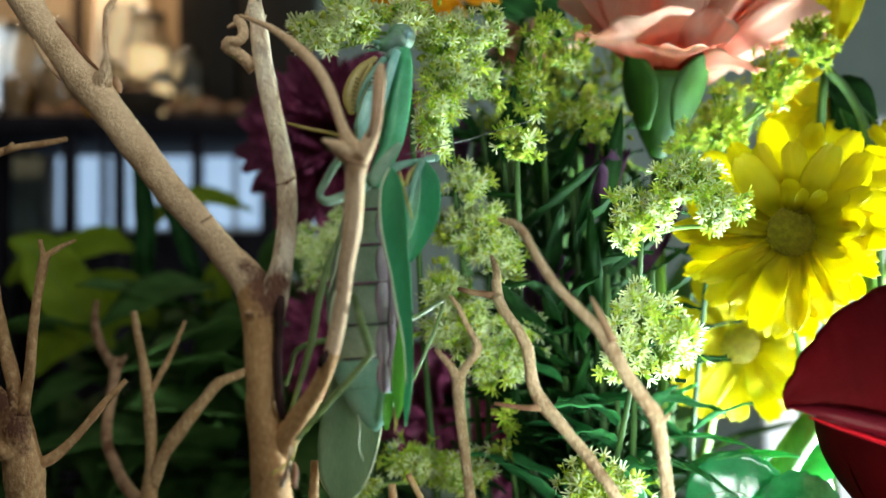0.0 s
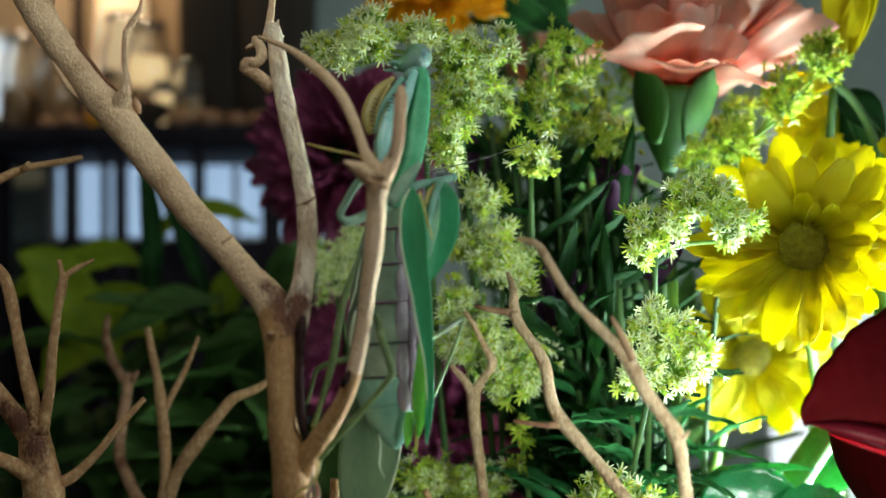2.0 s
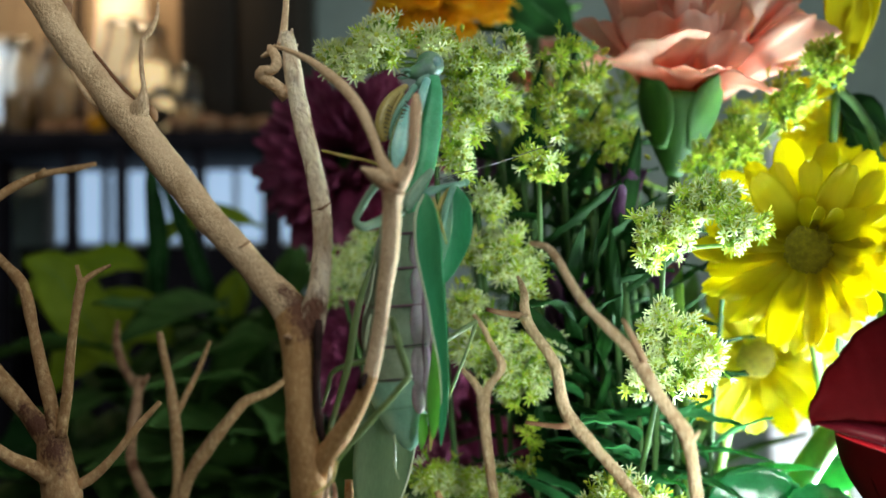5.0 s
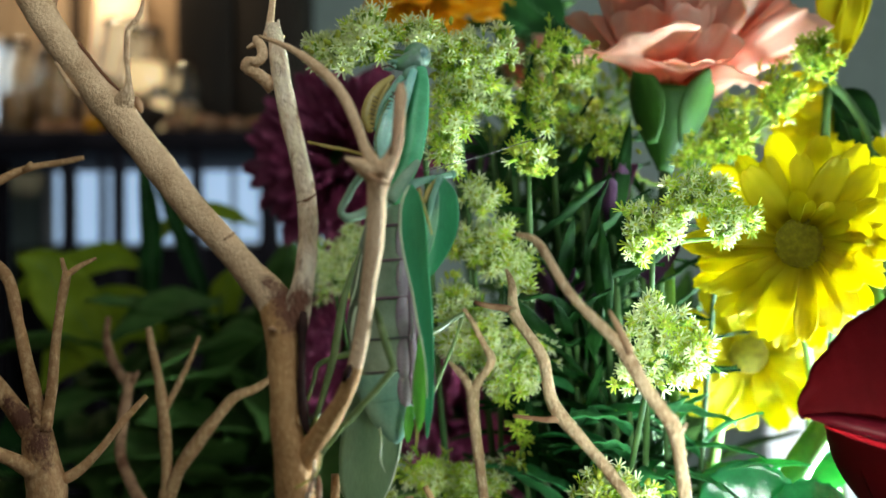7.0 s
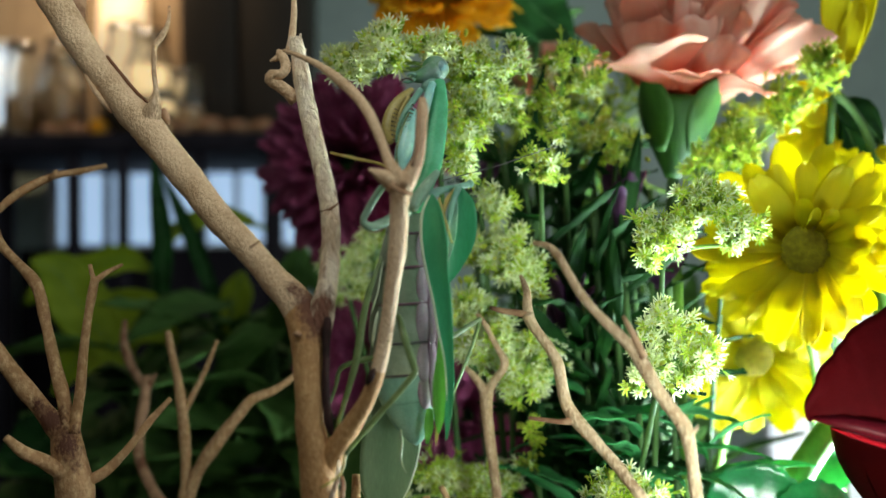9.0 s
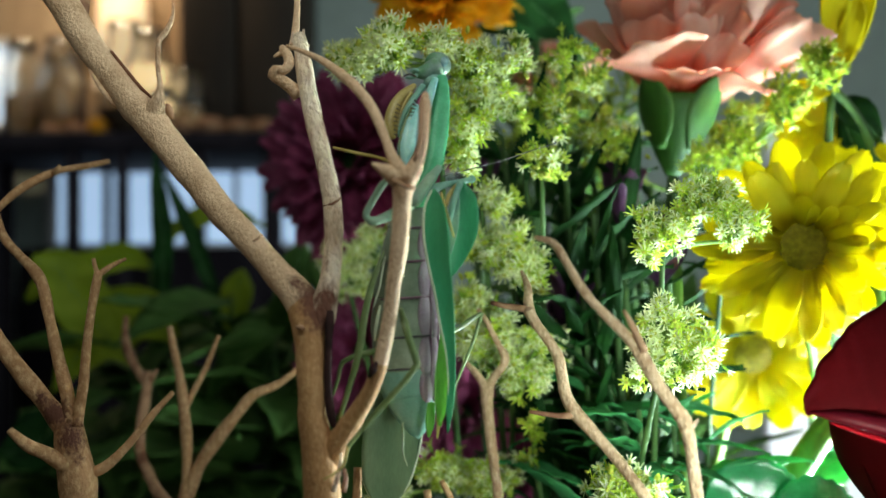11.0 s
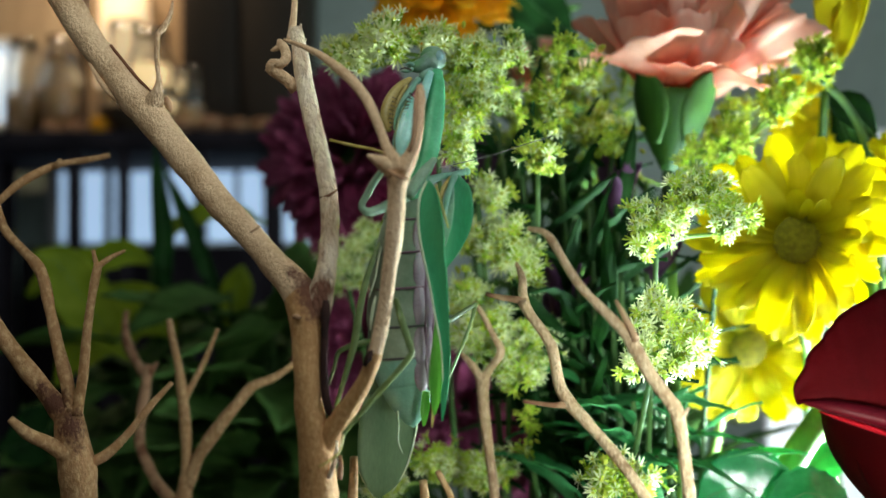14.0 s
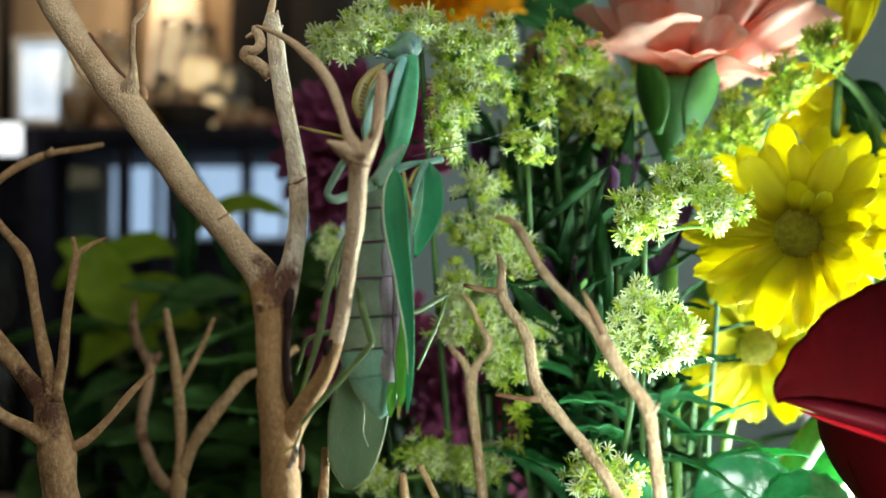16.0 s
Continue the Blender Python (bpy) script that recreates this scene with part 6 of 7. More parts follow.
def carnation(centre, way, size, seed, label):
    rnd = random.Random(seed)
    c, w = Vector(centre), Vector(way).normalized()
    f = thing("carnation", (VASE[0] + (c.x - VASE[0]) * 0.5, VASE[1] + (c.y - VASE[1]) * 0.5, TOP), label, "carnation", "peach carnations")
    side = (Vector((1, 0, 0)) - w * w.x).normalized()
    m = Matrix.Translation(c) @ Matrix((side, w.cross(side), w)).transposed().to_4x4()
    k = size * 0.92
    bm = lathe([(0.0018, -0.017), (0.0026, -0.0155), (0.0046, -0.0120), (0.0066, -0.008), (0.0083, -0.004), (0.0096, 0.000), (0.0098, 0.002), (0.005, 0.001)], (0, 0, 0), 20)
    bm.transform(m @ Matrix.Diagonal((k, k, k, 1)))
    part("calyx", bm, CALYX, f, "smooth green tubular calyx")
    for a in (35, 125, 215, 305):
        bm = blade([(0.0056, 0, -0.0110, 0.0015), (0.0078, 0, -0.005, 0.0046), (0.0098, 0, 0.001, 0.0048), (0.0112, 0, 0.0045, 0.0026), (0.0124, 0, 0.0066, 0.0004)], (1, 0, -0.3), -0.27, 0.0005, 8)
        bm.transform(m @ pose(0, 0, 0, 0, 0, a) @ Matrix.Diagonal((k, k, k, 1)))
        part("sepal", bm, CALYX, f)
    stem_to_table("stem", c - w * 0.016 * size, f, 0.0022, STEM)

    def petal(shape, a, up, sc, wide=1.0, roll=0.0, out=0.003):
        s = size * sc
        piece("petal", shape, f, m @ pose(0, 0, 0.002 * size, 0, 0, a) @ pose(out * size, 0, 0, roll, -up, 0) @ Matrix.Diagonal((s, s * wide, s, 1)))
    # outer petals: some hang over the calyx, some reach out to the sides, the rest form a bowl
    for shape, a, up, sc, wide, roll in ((DROOPS[0], 268, 40, 0.44, 1.35, 4), (DROOPS[1], 232, 30, 0.80, 1.15, 12), (FRILLS[1], 205, 60, 0.90, 0.90, 10), (DROOPS[1], 318, 16, 0.56, 0.75, -8),
                                         (FRILLS[2], 352, 26, 1.10, 0.62, -28), (FRILLS[2], 12, 40, 1.08, 0.90, -10), (DROOPS[0], 60, 38, 0.9, 1.1, 0), (FRILLS[0], 105, 36, 0.9, 1.1, 5), (FRILLS[2], 150, 44, 0.9, 1.0, -5),
                                         (FRILLS[1], 300, 44, 0.52, 1.20, -6), (FRILLS[3], 246, 42, 0.66, 1.20, 10)):
        petal(shape, a, up, sc, wide, roll, 0.006)
    # the second row stands up behind them, broad and overlapping
    for shape, a, up, sc, wide, roll in ((FRILLS[2], 234, 64, 0.78, 1.20, 6), (FRILLS[0], 268, 70, 0.86, 1.15, -4), (FRILLS[3], 296, 66, 0.98, 1.00, -8), (FRILLS[1], 324, 60, 1.06, 1.00, -10), (FRILLS[2], 345, 52, 1.14, 0.90, -12),
                                         (FRILLS[3], 208, 72, 0.98, 1.10, 8), (FRILLS[1], 182, 68, 1.02, 1.0, 6), (FRILLS[0], 40, 58, 1.0, 1.1, 0), (FRILLS[1], 85, 60, 1.0, 1.1, 0), (FRILLS[2], 130, 60, 1.0, 1.1, 0)):
        petal(shape, a + rnd.uniform(-3, 3), up, sc, wide, roll, 0.004)
    for tier, (n, up, sc) in enumerate(((9, 70, 1.06), (10, 76, 1.16), (8, 82, 1.22), (6, 87, 1.2))):
        for j in range(n):
            petal(rnd.choice(FRILLS), 360 * (j + 0.37 * tier) / n + 15 + rnd.uniform(-12, 12), up + rnd.uniform(-6, 6), sc * rnd.uniform(0.92, 1.06), rnd.uniform(0.8, 1.1), rnd.uniform(-22, 22))


carnation((0.0595, 0.2500, 1.1442), (0.07, -0.04, 1), 1.26, 3, "peach pink carnation with frilled petals and green calyx")
carnation((0.0377, 0.4000, 1.1733), (-0.1, -0.3, 1), 0.75, 8, "peach carnation half hidden behind goldenrod")

MUM_PETALS = [petal_mesh("petal", 0.022, 0.0040, PURPLE, 0.5, c, 0.0008, s, 0.5, 0.5, 6) for c, s in ((0.15, 1), (0.3, 2), (-0.1, 3))]
GOLD_PETALS = [petal_mesh("petal", 0.021, 0.0085, ORANGE, 0.3, c, 0.001, s, 0.6, 0.5, 6) for c, s in ((0.1, 1), (0.25, 2), (-0.1, 3))]


def mum(name, centre, way, size, petals, seed, label, tiers=7):
    rnd = random.Random(seed)
    c, w = Vector(centre), Vector(way).normalized()
    f = thing(name, (VASE[0] + (c.x - VASE[0]) * 0.5, VASE[1] + (c.y - VASE[1]) * 0.5, TOP), label, "chrysanthemum", name + "s")
    m = aim(c, w)
    bm = lump((0, 0, -0.004 * size), 0.008 * size, 0.008 * size, 0.006 * size)
    bm.transform(m)
    part("calyx", bm, CALYX, f)
    stem_to_table("stem", c - w * 0.008 * size, f, 0.002)
    for tier in range(tiers):
        n = (30 if petals is MUM_PETALS else 22) - 2 * tier
        for k in range(n):
            a = 360 * (k + 0.5 * (tier % 2)) / n + rnd.uniform(-5, 5)
            s = size * (1.05 - 0.06 * tier) * rnd.uniform(0.9, 1.1)
            piece("petal", rnd.choice(petals), f, m @ pose(0, 0, 0.0008 * tier * size, 0, 0, a) @ pose(0.0035 * size, 0, 0, rnd.uniform(-15, 15), 8 - 13 * tier + rnd.uniform(-6, 6), 0) @ Matrix.Diagonal((s, s, s, 1)))


mum("purple_mum", (-0.0400, 0.3450, 1.1387), (-0.3, -1, 0.15), 1.42, MUM_PETALS, 1, "deep purple chrysanthemum with many narrow petals")
mum("purple_mum", (-0.0370, 0.3450, 1.0666), (-0.1, -1, 0.3), 1.0, MUM_PETALS, 2, "deep purple chrysanthemum low behind the mantis")
mum("purple_mum", (0.0010, 0.3450, 1.0425), (0.1, -1, 0.3), 1.0, MUM_PETALS, 3, "dark purple chrysanthemum in the bouquet's shade")
mum("purple_mum", (0.0347, 0.3450, 1.0205), (0.1, -1, 0.5), 1.0, MUM_PETALS, 4, "dark purple chrysanthemum low in the bouquet")
mum("orange_mum", (-0.0057, 0.3450, 1.2060), (0.0, -0.9, 0.5), 1.15, GOLD_PETALS, 5, "orange chrysanthemum over the goldenrod")


def aster(centre, seed):
    rnd = random.Random(seed)
    c = Vector(centre)
    f = thing("purple_aster", (VASE[0] + (c.x - VASE[0]) * 0.5, VASE[1] + (c.y - VASE[1]) * 0.5, TOP), "small half-closed purple aster among green stems", "aster", "purple asters")
    stem_to_table("stem", c, f, 0.0012)
    for k in range(9):
        s = rnd.uniform(0.75, 1.1)
        piece("petal", ASTER_PETALS[k % 2], f, aim(c, (rnd.uniform(-0.3, 0.3), rnd.uniform(-0.5, 0.1), 1)) @ pose(0, 0, 0, 0, 0, 40 * k) @ pose(0, 0, 0, 0, -62 + rnd.uniform(-15, 15), 0) @ Matrix.Diagonal((s, s, s, 1)))


ASTER_PETALS = [petal_mesh("petal", 0.020, 0.0050, LILAC, 0.4, c, 0.0006, s, 0.4, 0.5, 6) for c, s in ((0.1, 1), (0.2, 2))]
for c, s in (((0.0425, 0.2440, 1.1094), 1), ((0.0527, 0.2460, 1.0936), 2), ((0.0265, 0.2440, 1.0805), 3), ((0.0058, 0.3000, 1.1222), 4), ((0.0286, 0.2620, 1.0557), 5), ((0.0208, 0.2750, 1.0606), 6)):
    aster(c, s)


# ---- rose ----
def rose():
    c = Vector((0.1011, 0.1950, 1.0603))
    f = thing("red_rose", (c.x, c.y, TOP), "dark velvety red rose with a folded outer petal", "rose")
    part("stem", tube([(c.x, c.y, TOP, 0.003), (c.x, c.y, c.z - 0.03, 0.003), (c.x, c.y, c.z - 0.018, 0.0035)], 10, 0.005), STEM, f)
    part("hip", lump((c.x, c.y, c.z - 0.020), 0.006, 0.006, 0.007), CALYX, f)

    def shell(a0, a1, r0, r1, z0, z1, flare, tilt, seed):
        bm = bmesh.new()
        nu, nv = 22, 26
        grid = []
        for i in range(nu + 1):
            u = i / nu
            row = []
            for k in range(nv + 1):
                v = 2 * k / nv - 1
                a = radians(a0 + (a1 - a0) * (k / nv))
                edge = 1 - 0.10 * abs(v) ** 3
                r = r0 + (r1 - r0) * math.sin(min(1, u * 1.25) * math.pi / 2) + flare * max(0, u - 0.72) ** 2 * 13
                z = z0 + (z1 - z0) * u * edge - abs(flare) * 5 * max(0, u - 0.86) ** 2 * 9
                r *= 1 + 0.03 * noise.noise(Vector((u * 2 + seed, v * 2, seed)))
                row.append(Vector((c.x + r * math.cos(a), c.y + r * math.sin(a), c.z + z + tilt * math.cos(a) * r)))
            grid.append(row)
        top = [[bm.verts.new(p) for p in r] for r in grid]
        low = [[bm.verts.new(p + (Vector((c.x, c.y, p.z)) - p).normalized() * 0.0006) for p in r] for r in grid]
        for i in range(nu):
            for k in range(nv):
                bm.faces.new((top[i][k], top[i + 1][k], top[i + 1][k + 1], top[i][k + 1]))
                bm.faces.new((low[i][k], low[i][k + 1], low[i + 1][k + 1], low[i + 1][k]))
            bm.faces.new((top[i][0], low[i][0], low[i + 1][0], top[i + 1][0]))
            bm.faces.new((top[i][nv], top[i + 1][nv], low[i + 1][nv], low[i][nv]))
        for k in range(nv):
            bm.faces.new((top[nu][k], low[nu][k], low[nu][k + 1], top[nu][k + 1]))
        return bm

    for k, (a0, a1, r0, r1, z0, z1, fl) in enumerate(((100, 250, 0.006, 0.0218, -0.022, 0.010, 0.0), (200, 330, 0.006, 0.0212, -0.022, 0.012, 0.0), (-40, 120, 0.006, 0.0185, -0.020, 0.012, 0.0),
                                                      (120, 240, 0.005, 0.0150, -0.014, 0.021, 0.0), (230, 360, 0.005, 0.0145, -0.014, 0.022, 0.0), (0, 130, 0.005, 0.0145, -0.014, 0.022, 0.0),
                                                      (60, 200, 0.004, 0.0100, -0.008, 0.024, 0.0), (190, 330, 0.004, 0.0095, -0.008, 0.025, 0.0), (330, 430, 0.003, 0.0060, -0.006, 0.025, 0.0))):
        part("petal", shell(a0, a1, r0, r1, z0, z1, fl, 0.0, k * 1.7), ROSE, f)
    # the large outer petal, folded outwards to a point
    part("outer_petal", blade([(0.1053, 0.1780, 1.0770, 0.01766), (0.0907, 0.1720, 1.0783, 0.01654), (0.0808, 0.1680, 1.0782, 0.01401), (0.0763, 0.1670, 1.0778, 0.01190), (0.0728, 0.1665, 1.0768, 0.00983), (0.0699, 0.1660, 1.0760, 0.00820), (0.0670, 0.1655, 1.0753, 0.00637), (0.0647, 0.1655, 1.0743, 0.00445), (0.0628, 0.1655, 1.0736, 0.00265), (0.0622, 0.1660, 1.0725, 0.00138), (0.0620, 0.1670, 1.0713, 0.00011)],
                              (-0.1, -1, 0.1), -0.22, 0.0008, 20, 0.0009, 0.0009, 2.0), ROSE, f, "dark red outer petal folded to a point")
    part("petal_fold", tube([(0.0617, 0.1665, 1.0718, 0.00021), (0.0643, 0.1650, 1.0716, 0.00110), (0.0677, 0.1642, 1.0711, 0.00180), (0.0724, 0.1640, 1.0700, 0.00225), (0.0788, 0.1645, 1.0683, 0.00260), (0.0890, 0.1675, 1.0652, 0.00280), (0.1004, 0.1725, 1.0619, 0.00260)], 20, 0.0010, 0.05, 0.0, 0.7), ROSE_FOLD_LIT, f, "rolled fold of the outer petal")
    part("petal_rim", tube([(0.0649, 0.1642, 1.0702, 0.00016), (0.0678, 0.1634, 1.0692, 0.00040), (0.0720, 0.1630, 1.0678, 0.00048), (0.0782, 0.1634, 1.0658, 0.00055), (0.0884, 0.1662, 1.0626, 0.00052), (0.0998, 0.1712, 1.0593, 0.00040)], 10, 0.0015), ROSE_LIT, f, "folded rim, its red brightened for the light on it")


rose()


# ---- leaves ----
def leaf_mesh(name, length, width, m, bend, seed, fold=0.25, wave=0.0012, across=8):
    rows = []
    for k in range(8):
        u = k / 7
        w = width / 2 * (math.sin(math.pi * u ** 0.75) ** 0.85 if 0 < u < 1 else 0.02)
        rows.append((length * u * (1 - 0.15 * abs(bend) * u), 0, -bend * length * u * u, max(w, width * 0.02)))
    return mesh_of(name, blade(rows, (0, 0, 1), fold, 0.0003, across, length / 12, wave, seed), (m,))


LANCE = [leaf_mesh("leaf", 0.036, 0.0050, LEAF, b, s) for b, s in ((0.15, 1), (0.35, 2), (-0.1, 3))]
LANCE_DARK = [leaf_mesh("leaf", 0.055, 0.016, LEAF_DARK, b, s) for b, s in ((0.2, 4), (0.5, 5), (0.05, 6))]
BROAD = [leaf_mesh("leaf", 0.075, 0.034, LEAF_DARK, b, s, 0.2, 0.004) for b, s in ((0.25, 7), (0.5, 8))]
SMALL = [leaf_mesh("leaf", 0.026, 0.0060, LEAF_LIT, b, s, 0.2, 0.0008) for b, s in ((0.2, 11), (0.4, 12))]


def leafy_stem(top, n, leaves, seed, label, size=1.0, spread=(0, 360), low=0.35, r=0.0014, up=(10, 55), category="foliage", m=STEM, lean=0.55):
    rnd = random.Random(seed)
    top = Vector(top)
    foot = Vector((VASE[0] + (top.x - VASE[0]) * lean, VASE[1] + (top.y - VASE[1]) * lean, TOP))
    s = thing("leafy_stem", foot, label, category, "leafy stems")
    part("stem", tube([(*foot, r * 1.2), (*(foot.lerp(top, 0.6) + Vector((0.003, 0, 0))), r), (*top, r * 0.5)], 8, 0.006, 0.05), m, s)
    for k in range(n):
        u = low + (1 - low) * (k + rnd.random() * 0.6) / n
        pos = foot.lerp(top, u)
        sc = size * rnd.uniform(0.65, 1.1)
        piece("leaf", rnd.choice(leaves), s, Matrix.Translation(pos) @ pose(0, 0, 0, 0, 0, rnd.uniform(*spread)) @ pose(0, 0, 0, rnd.uniform(-25, 25), -rnd.uniform(*up), 0) @ Matrix.Diagonal((sc, sc, sc, 1)))
    return s


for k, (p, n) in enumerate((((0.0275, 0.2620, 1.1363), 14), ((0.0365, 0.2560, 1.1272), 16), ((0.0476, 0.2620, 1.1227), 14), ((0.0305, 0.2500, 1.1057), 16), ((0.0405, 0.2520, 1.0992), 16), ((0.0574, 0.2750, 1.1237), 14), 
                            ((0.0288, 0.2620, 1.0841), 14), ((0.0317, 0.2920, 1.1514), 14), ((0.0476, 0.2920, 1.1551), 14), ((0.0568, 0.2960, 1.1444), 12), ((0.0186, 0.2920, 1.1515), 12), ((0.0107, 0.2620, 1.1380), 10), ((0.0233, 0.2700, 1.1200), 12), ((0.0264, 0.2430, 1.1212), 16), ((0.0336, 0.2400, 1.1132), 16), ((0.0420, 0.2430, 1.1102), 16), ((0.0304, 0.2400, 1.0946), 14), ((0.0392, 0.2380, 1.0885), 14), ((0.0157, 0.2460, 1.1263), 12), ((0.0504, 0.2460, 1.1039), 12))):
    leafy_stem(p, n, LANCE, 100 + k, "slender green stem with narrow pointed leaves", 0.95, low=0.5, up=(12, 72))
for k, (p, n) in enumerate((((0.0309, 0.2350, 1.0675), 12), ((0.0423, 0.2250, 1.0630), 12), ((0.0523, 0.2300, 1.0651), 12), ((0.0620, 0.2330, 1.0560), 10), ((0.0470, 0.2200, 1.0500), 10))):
    leafy_stem(p, n, SMALL, 130 + k, "leafy green sprig, side light put into its leaf colour", 1.0, low=0.76, up=(0, 50))
for k, (p, n) in enumerate((((0.0189, 0.3800, 1.0439), 12), ((-0.0145, 0.3800, 1.0560), 12), ((-0.0146, 0.3700, 1.0176), 10), ((0.0671, 0.3800, 1.0771), 14), ((0.0910, 0.3800, 1.0626), 14), ((0.0525, 0.3800, 1.0437), 14), ((0.0344, 0.3800, 1.2024), 10), ((0.0207, 0.3900, 1.2075), 8), ((0.0810, 0.3600, 1.0350), 12), ((0.0498, 0.3900, 1.1357), 12), ((0.0152, 0.3900, 1.1112), 10))):
    leafy_stem(p, n, LANCE_DARK, 160 + k, "dark green leafy stem deep in the bouquet", 1.0, low=0.5, up=(0, 60))
for k, (p, n) in enumerate((((-0.1045, 0.4200, 1.0863), 10), ((-0.1337, 0.4400, 1.0748), 10), ((-0.1557, 0.4400, 1.0583), 10), ((-0.0851, 0.4000, 1.0617), 10), ((-0.1076, 0.4100, 1.0455), 10), ((-0.0750, 0.4000, 1.0818), 8), ((-0.1730, 0.4500, 1.0238), 10), ((-0.1364, 0.4300, 1.0162), 10), ((-0.0928, 0.4000, 1.0166), 10), ((-0.1995, 0.4600, 1.0051), 9), ((-0.0651, 0.4000, 1.0415), 8))):
    leafy_stem(p, n, BROAD, 190 + k, "dark broad-leaved green plant in the shade", 1.0, low=0.55, up=(-10, 45), lean=1.0)


def big_leaf(pts, normal, m, label, cup=0.15, wave=0.002, teeth=0.0):
    tipless = Vector(pts[0][:3])
    s = thing("broad_leaf", (tipless.x, tipless.y, TOP), label, "leaf", "broad leaves")
    part("stalk", tube([(tipless.x, tipless.y, TOP, 0.0018), (tipless.x, tipless.y, (TOP + tipless.z) / 2, 0.0016), (*tipless, 0.0012)], 8, 0.006), STEM, s)
    b = part("leaf_blade", blade(pts, normal, cup, 0.0004, 12, 0.0009 if teeth else 0.003, wave * (0.35 if teeth else 1), pts[0][0] * 50, teeth=teeth), m, s)
    n = Vector(normal).normalized() * 0.0005
    part("midrib", tube([(p[0] + n.x, p[1] + n.y, p[2] + n.z, 0.00013) for p in pts], 6, 0.003), VEIN, b)


big_leaf([(-0.1525, 0.4300, 1.0539, 0.00162), (-0.1660, 0.4300, 1.0674, 0.01079), (-0.1795, 0.4300, 1.0864, 0.01349), (-0.1882, 0.4250, 1.0999, 0.00907), (-0.1967, 0.4200, 1.1039, 0.00106)], (0.1, -1, 0.5), LEAF_LIGHT, "large yellow-green leaf, out in the daylight")
big_leaf([(-0.1337, 0.4400, 1.0637, 0.00165), (-0.1502, 0.4400, 1.0748, 0.01379), (-0.1695, 0.4400, 1.0694, 0.01654), (-0.1814, 0.4350, 1.0562, 0.00981), (-0.1902, 0.4300, 1.0407, 0.00108)], (0.0, -1, 0.3), LEAF_LIGHT, "large drooping yellow-green leaf")
big_leaf([(-0.1535, 0.4600, 1.0996, 0.00173), (-0.1679, 0.4600, 1.1040, 0.00865), (-0.1833, 0.4550, 1.0998, 0.00969), (-0.1984, 0.4500, 1.0943, 0.00790), (-0.2102, 0.4450, 1.0832, 0.00112)], (0.0, -0.8, 0.7), LEAF_LIGHT, "yellow-green leaf above dark foliage")
big_leaf([(-0.1756, 0.4200, 1.0341, 0.00158), (-0.1861, 0.4200, 1.0236, 0.01315), (-0.1971, 0.4150, 1.0168, 0.01300), (-0.2077, 0.4100, 1.0153, 0.00103)], (0.1, -1, 0.3), LEAF, "green leaf low beside the dry branch")
big_leaf([(-0.1478, 0.4600, 1.0334, 0.00230), (-0.1463, 0.4550, 1.0853, 0.00399), (-0.1463, 0.4550, 1.1196, 0.00514), (-0.1491, 0.4550, 1.1453, 0.00286), (-0.1496, 0.4550, 1.1582, 0.00057)], (0.2, -1, 0), LEAF, "upright narrow green leaf")
big_leaf([(-0.1104, 0.4600, 1.0332, 0.00230), (-0.1207, 0.4550, 1.0852, 0.00342), (-0.1334, 0.4550, 1.1195, 0.00400), (-0.1411, 0.4550, 1.1367, 0.00228), (-0.1462, 0.4550, 1.1482, 0.00057)], (0.2, -1, 0), LEAF, "upright narrow green leaf, leaning")
big_leaf([(-0.1625, 0.5000, 1.1058, 0.00188), (-0.1500, 0.5000, 1.1214, 0.00688), (-0.1312, 0.5000, 1.1275, 0.00814), (-0.1156, 0.5000, 1.1259, 0.00438), (-0.1031, 0.5000, 1.1211, 0.00094)], (0.0, -0.7, 0.7), LEAF_LIGHT, "pale yellowish arching leaf")
big_leaf([(-0.1083, 0.4500, 1.0571, 0.00169), (-0.1097, 0.4500, 1.0740, 0.00620), (-0.1068, 0.4500, 1.0909, 0.00677), (-0.1054, 0.4500, 1.0980, 0.00085)], (0.0, -1, 0.2), LEAF_LIGHT, "small pale green leaf in dark foliage")
big_leaf([(0.0822, 0.2260, 1.0297, 0.00116), (0.0782, 0.2260, 1.0368, 0.00800), (0.0731, 0.2270, 1.0404, 0.01000), (0.0655, 0.2280, 1.0396, 0.00760), (0.0599, 0.2290, 1.0362, 0.00074)], (-0.11, -1, 0.11), LEAF_GLOSS, "glossy green rose leaf shining in lamp light", 0.12, 0.001, teeth=0.05)
big_leaf([(0.0950, 0.2220, 1.0330, 0.00115), (0.0902, 0.2220, 1.0386, 0.00620), (0.0846, 0.2220, 1.0402, 0.00680), (0.0787, 0.2220, 1.0362, 0.00450), (0.0752, 0.2220, 1.0316, 0.00072)], (-0.1, -1, 0.5), LEAF_GLOSS, "glossy green rose leaf with toothed rim", 0.1, 0.002, teeth=0.09)
big_leaf([(0.0953, 0.2620, 1.0279, 0.00066), (0.0998, 0.2620, 1.0349, 0.00461), (0.1059, 0.2620, 1.0408, 0.00643), (0.1117, 0.2640, 1.0436, 0.00415), (0.1163, 0.2660, 1.0448, 0.00033)], (-0.1, -1, 0.4), LEAF_LIT, "pale lit green leaf behind the thick stalk", 0.15, 0.002)
big_leaf([(0.1186, 0.2550, 1.1349, 0.00131), (0.1137, 0.2550, 1.1407, 0.00493), (0.1093, 0.2560, 1.1450, 0.00429), (0.1061, 0.2570, 1.1472, 0.00066)], (-0.2, -1, 0.2), LEAF, "dark green leaf behind yellow petals", 0.1, 0.002)
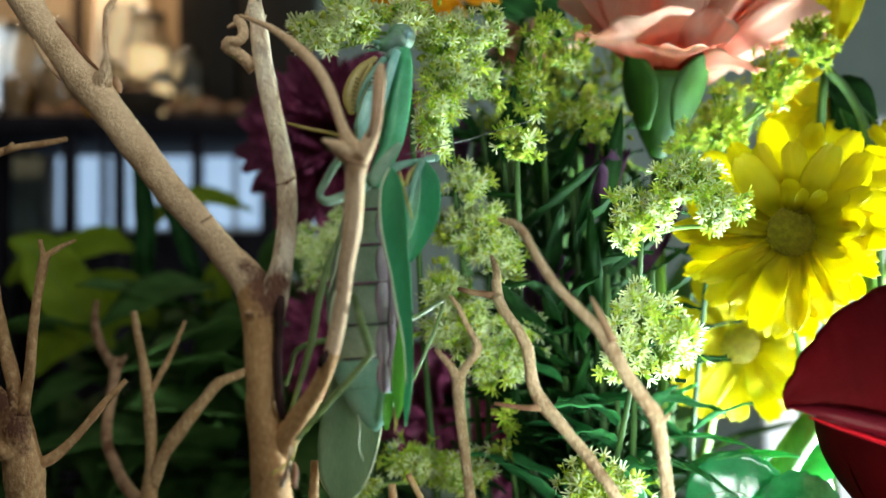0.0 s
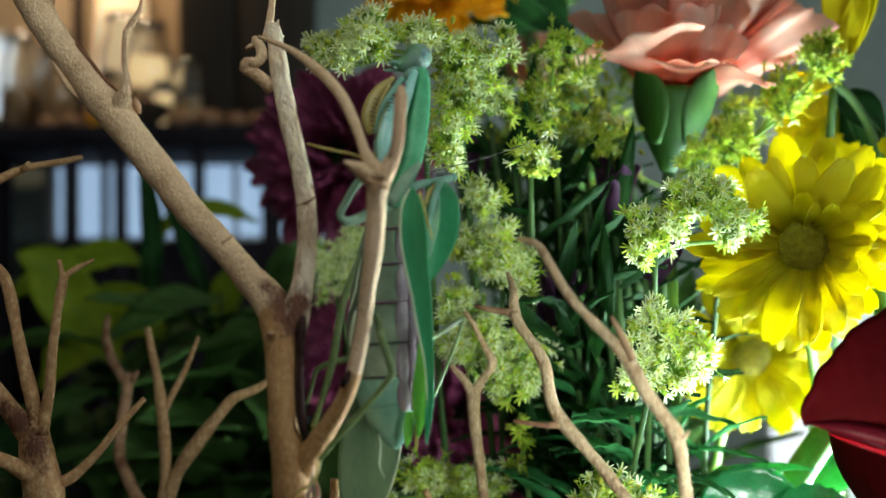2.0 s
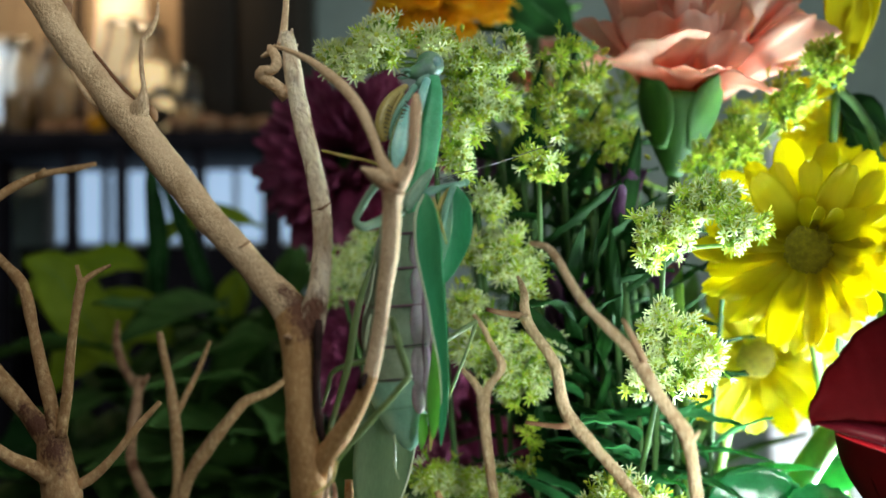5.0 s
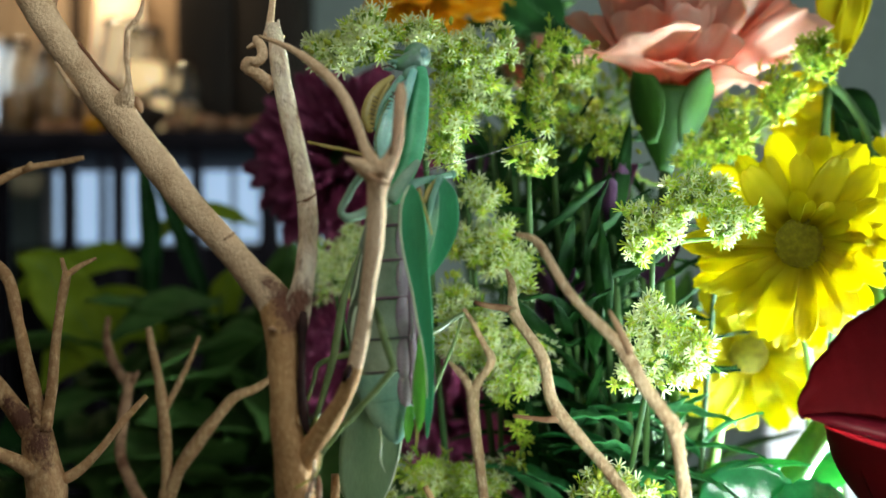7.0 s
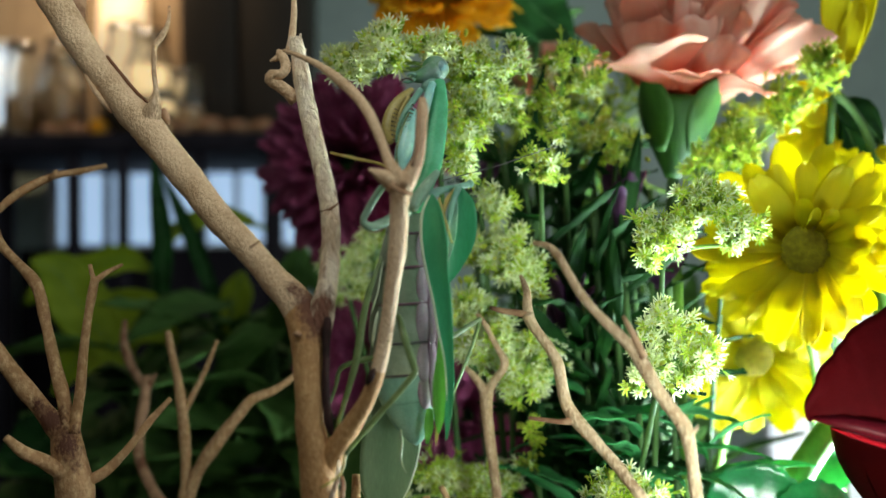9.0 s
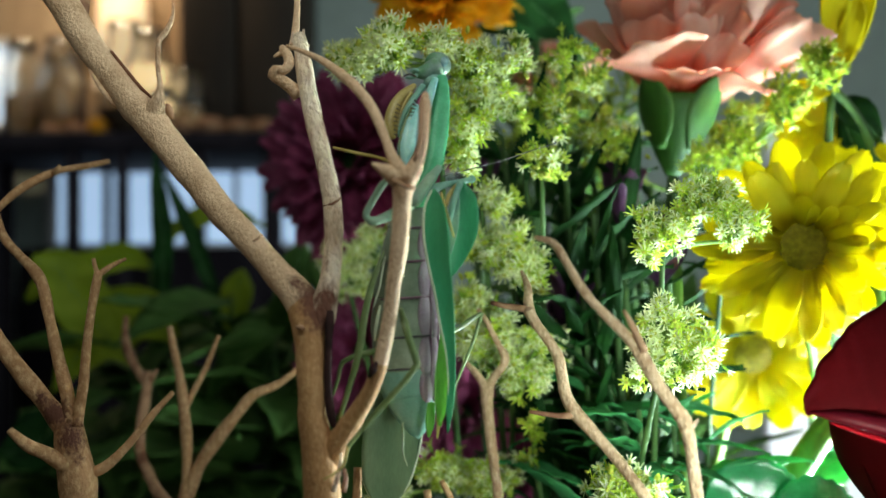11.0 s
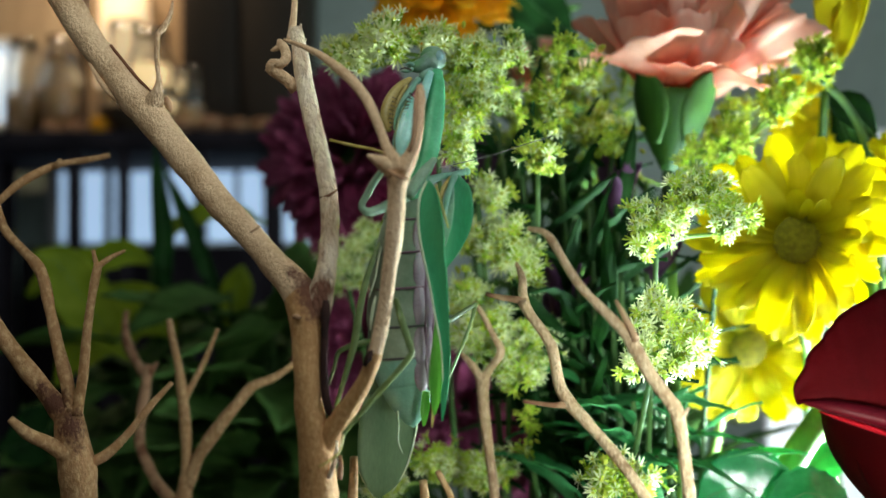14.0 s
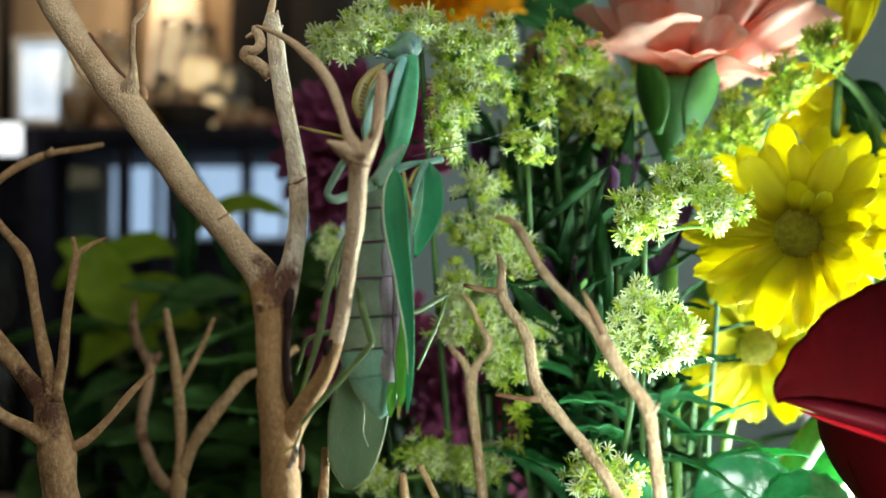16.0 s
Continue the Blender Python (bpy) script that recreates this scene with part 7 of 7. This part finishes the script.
big_leaf([(0.1232, 0.2620, 1.1038, 0.00135), (0.1184, 0.2620, 1.1223, 0.00337), (0.1135, 0.2620, 1.1358, 0.00405), (0.1102, 0.2620, 1.1443, 0.00067)], (-0.4, -1, 0.2), LEAF, "long dark green leaf by the daisies", 0.1, 0.002)
big_leaf([(0.0447, 0.3450, 1.1862, 0.00130), (0.0361, 0.3450, 1.1928, 0.01083), (0.0286, 0.3450, 1.1994, 0.01299), (0.0233, 0.3450, 1.2103, 0.00130)], (0.2, -1, 0.3), LEAF, "dark green leaf beside the carnation", 0.12, 0.002)
big_leaf([(0.0423, 0.3500, 1.2007, 0.00132), (0.0346, 0.3500, 1.2051, 0.00989), (0.0270, 0.3500, 1.2107, 0.00879), (0.0193, 0.3500, 1.2141, 0.00132)], (-0.2, -1, 0.2), LEAF, "dark green leaf behind the carnation petals", 0.12, 0.002)
big_leaf([(0.0305, 0.3550, 1.1876, 0.00134), (0.0272, 0.3550, 1.1937, 0.00890), (0.0217, 0.3550, 1.1988, 0.00980), (0.0155, 0.3550, 1.2022, 0.00134)], (0.1, -1, 0.5), LEAF, "dark green leaf under the orange bloom", 0.12, 0.002)
big_leaf([(-0.0809, 0.4000, 1.0781, 0.00124), (-0.0746, 0.4000, 1.0880, 0.00647), (-0.0703, 0.4000, 1.0991, 0.00797), (-0.0682, 0.4000, 1.1116, 0.00100)], (0.1, -1, 0.2), LEAF_DARK, "dark green leaf behind the dry branch fork", 0.12, 0.002)
big_leaf([(-0.0475, 0.3900, 1.0784, 0.00121), (-0.0535, 0.3900, 1.0881, 0.00632), (-0.0583, 0.3900, 1.0979, 0.00680), (-0.0618, 0.3900, 1.1076, 0.00097)], (-0.2, -1, 0.2), LEAF_DARK, "dark green leaf under the purple bloom", 0.12, 0.002)


def thick_stem(pts, label, m=STALK):
    s = thing("flower_stalk", (pts[0][0], pts[0][1], TOP), label, "stalk", "thick stalks")
    part("stalk", tube([(pts[0][0], pts[0][1], TOP, pts[0][3])] + list(pts), 12, 0.004, 0.04), m, s)


thick_stem([(0.0831, 0.2400, 1.0327, 0.00370), (0.0871, 0.2400, 1.0419, 0.00370), (0.0934, 0.2400, 1.0519, 0.00370), (0.0993, 0.2410, 1.0586, 0.00341), (0.1089, 0.2430, 1.0723, 0.00219)], "thick bright green flower stalk in lamp light")
thick_stem([(0.1169, 0.2500, 1.0619, 0.00225), (0.1156, 0.2500, 1.0843, 0.00209), (0.1134, 0.2500, 1.1020, 0.00193)], "green flower stalk by the wall")
thick_stem([(0.0563, 0.2320, 1.0350, 0.00134), (0.0561, 0.2360, 1.0642, 0.00137), (0.0573, 0.2450, 1.1023, 0.00142)], "straight green flower stalk in the bouquet")
thick_stem([(0.1178, 0.2520, 1.1053, 0.00114), (0.1165, 0.2520, 1.1231, 0.00114), (0.1126, 0.2520, 1.1386, 0.00114), (0.1071, 0.2510, 1.1458, 0.00113), (0.1034, 0.2500, 1.1485, 0.00129)], "green stalk bending to the yellow daisy", STEM)


def motions():
    """The mantis holds still on its branch through the whole clip; only the camera moves."""
    for ob in scene.objects:
        if ob.name == "mantis":
            rest = ob.matrix_basis.copy()
            walk(ob, [(0.0, rest), (16.0, rest)])


motions()
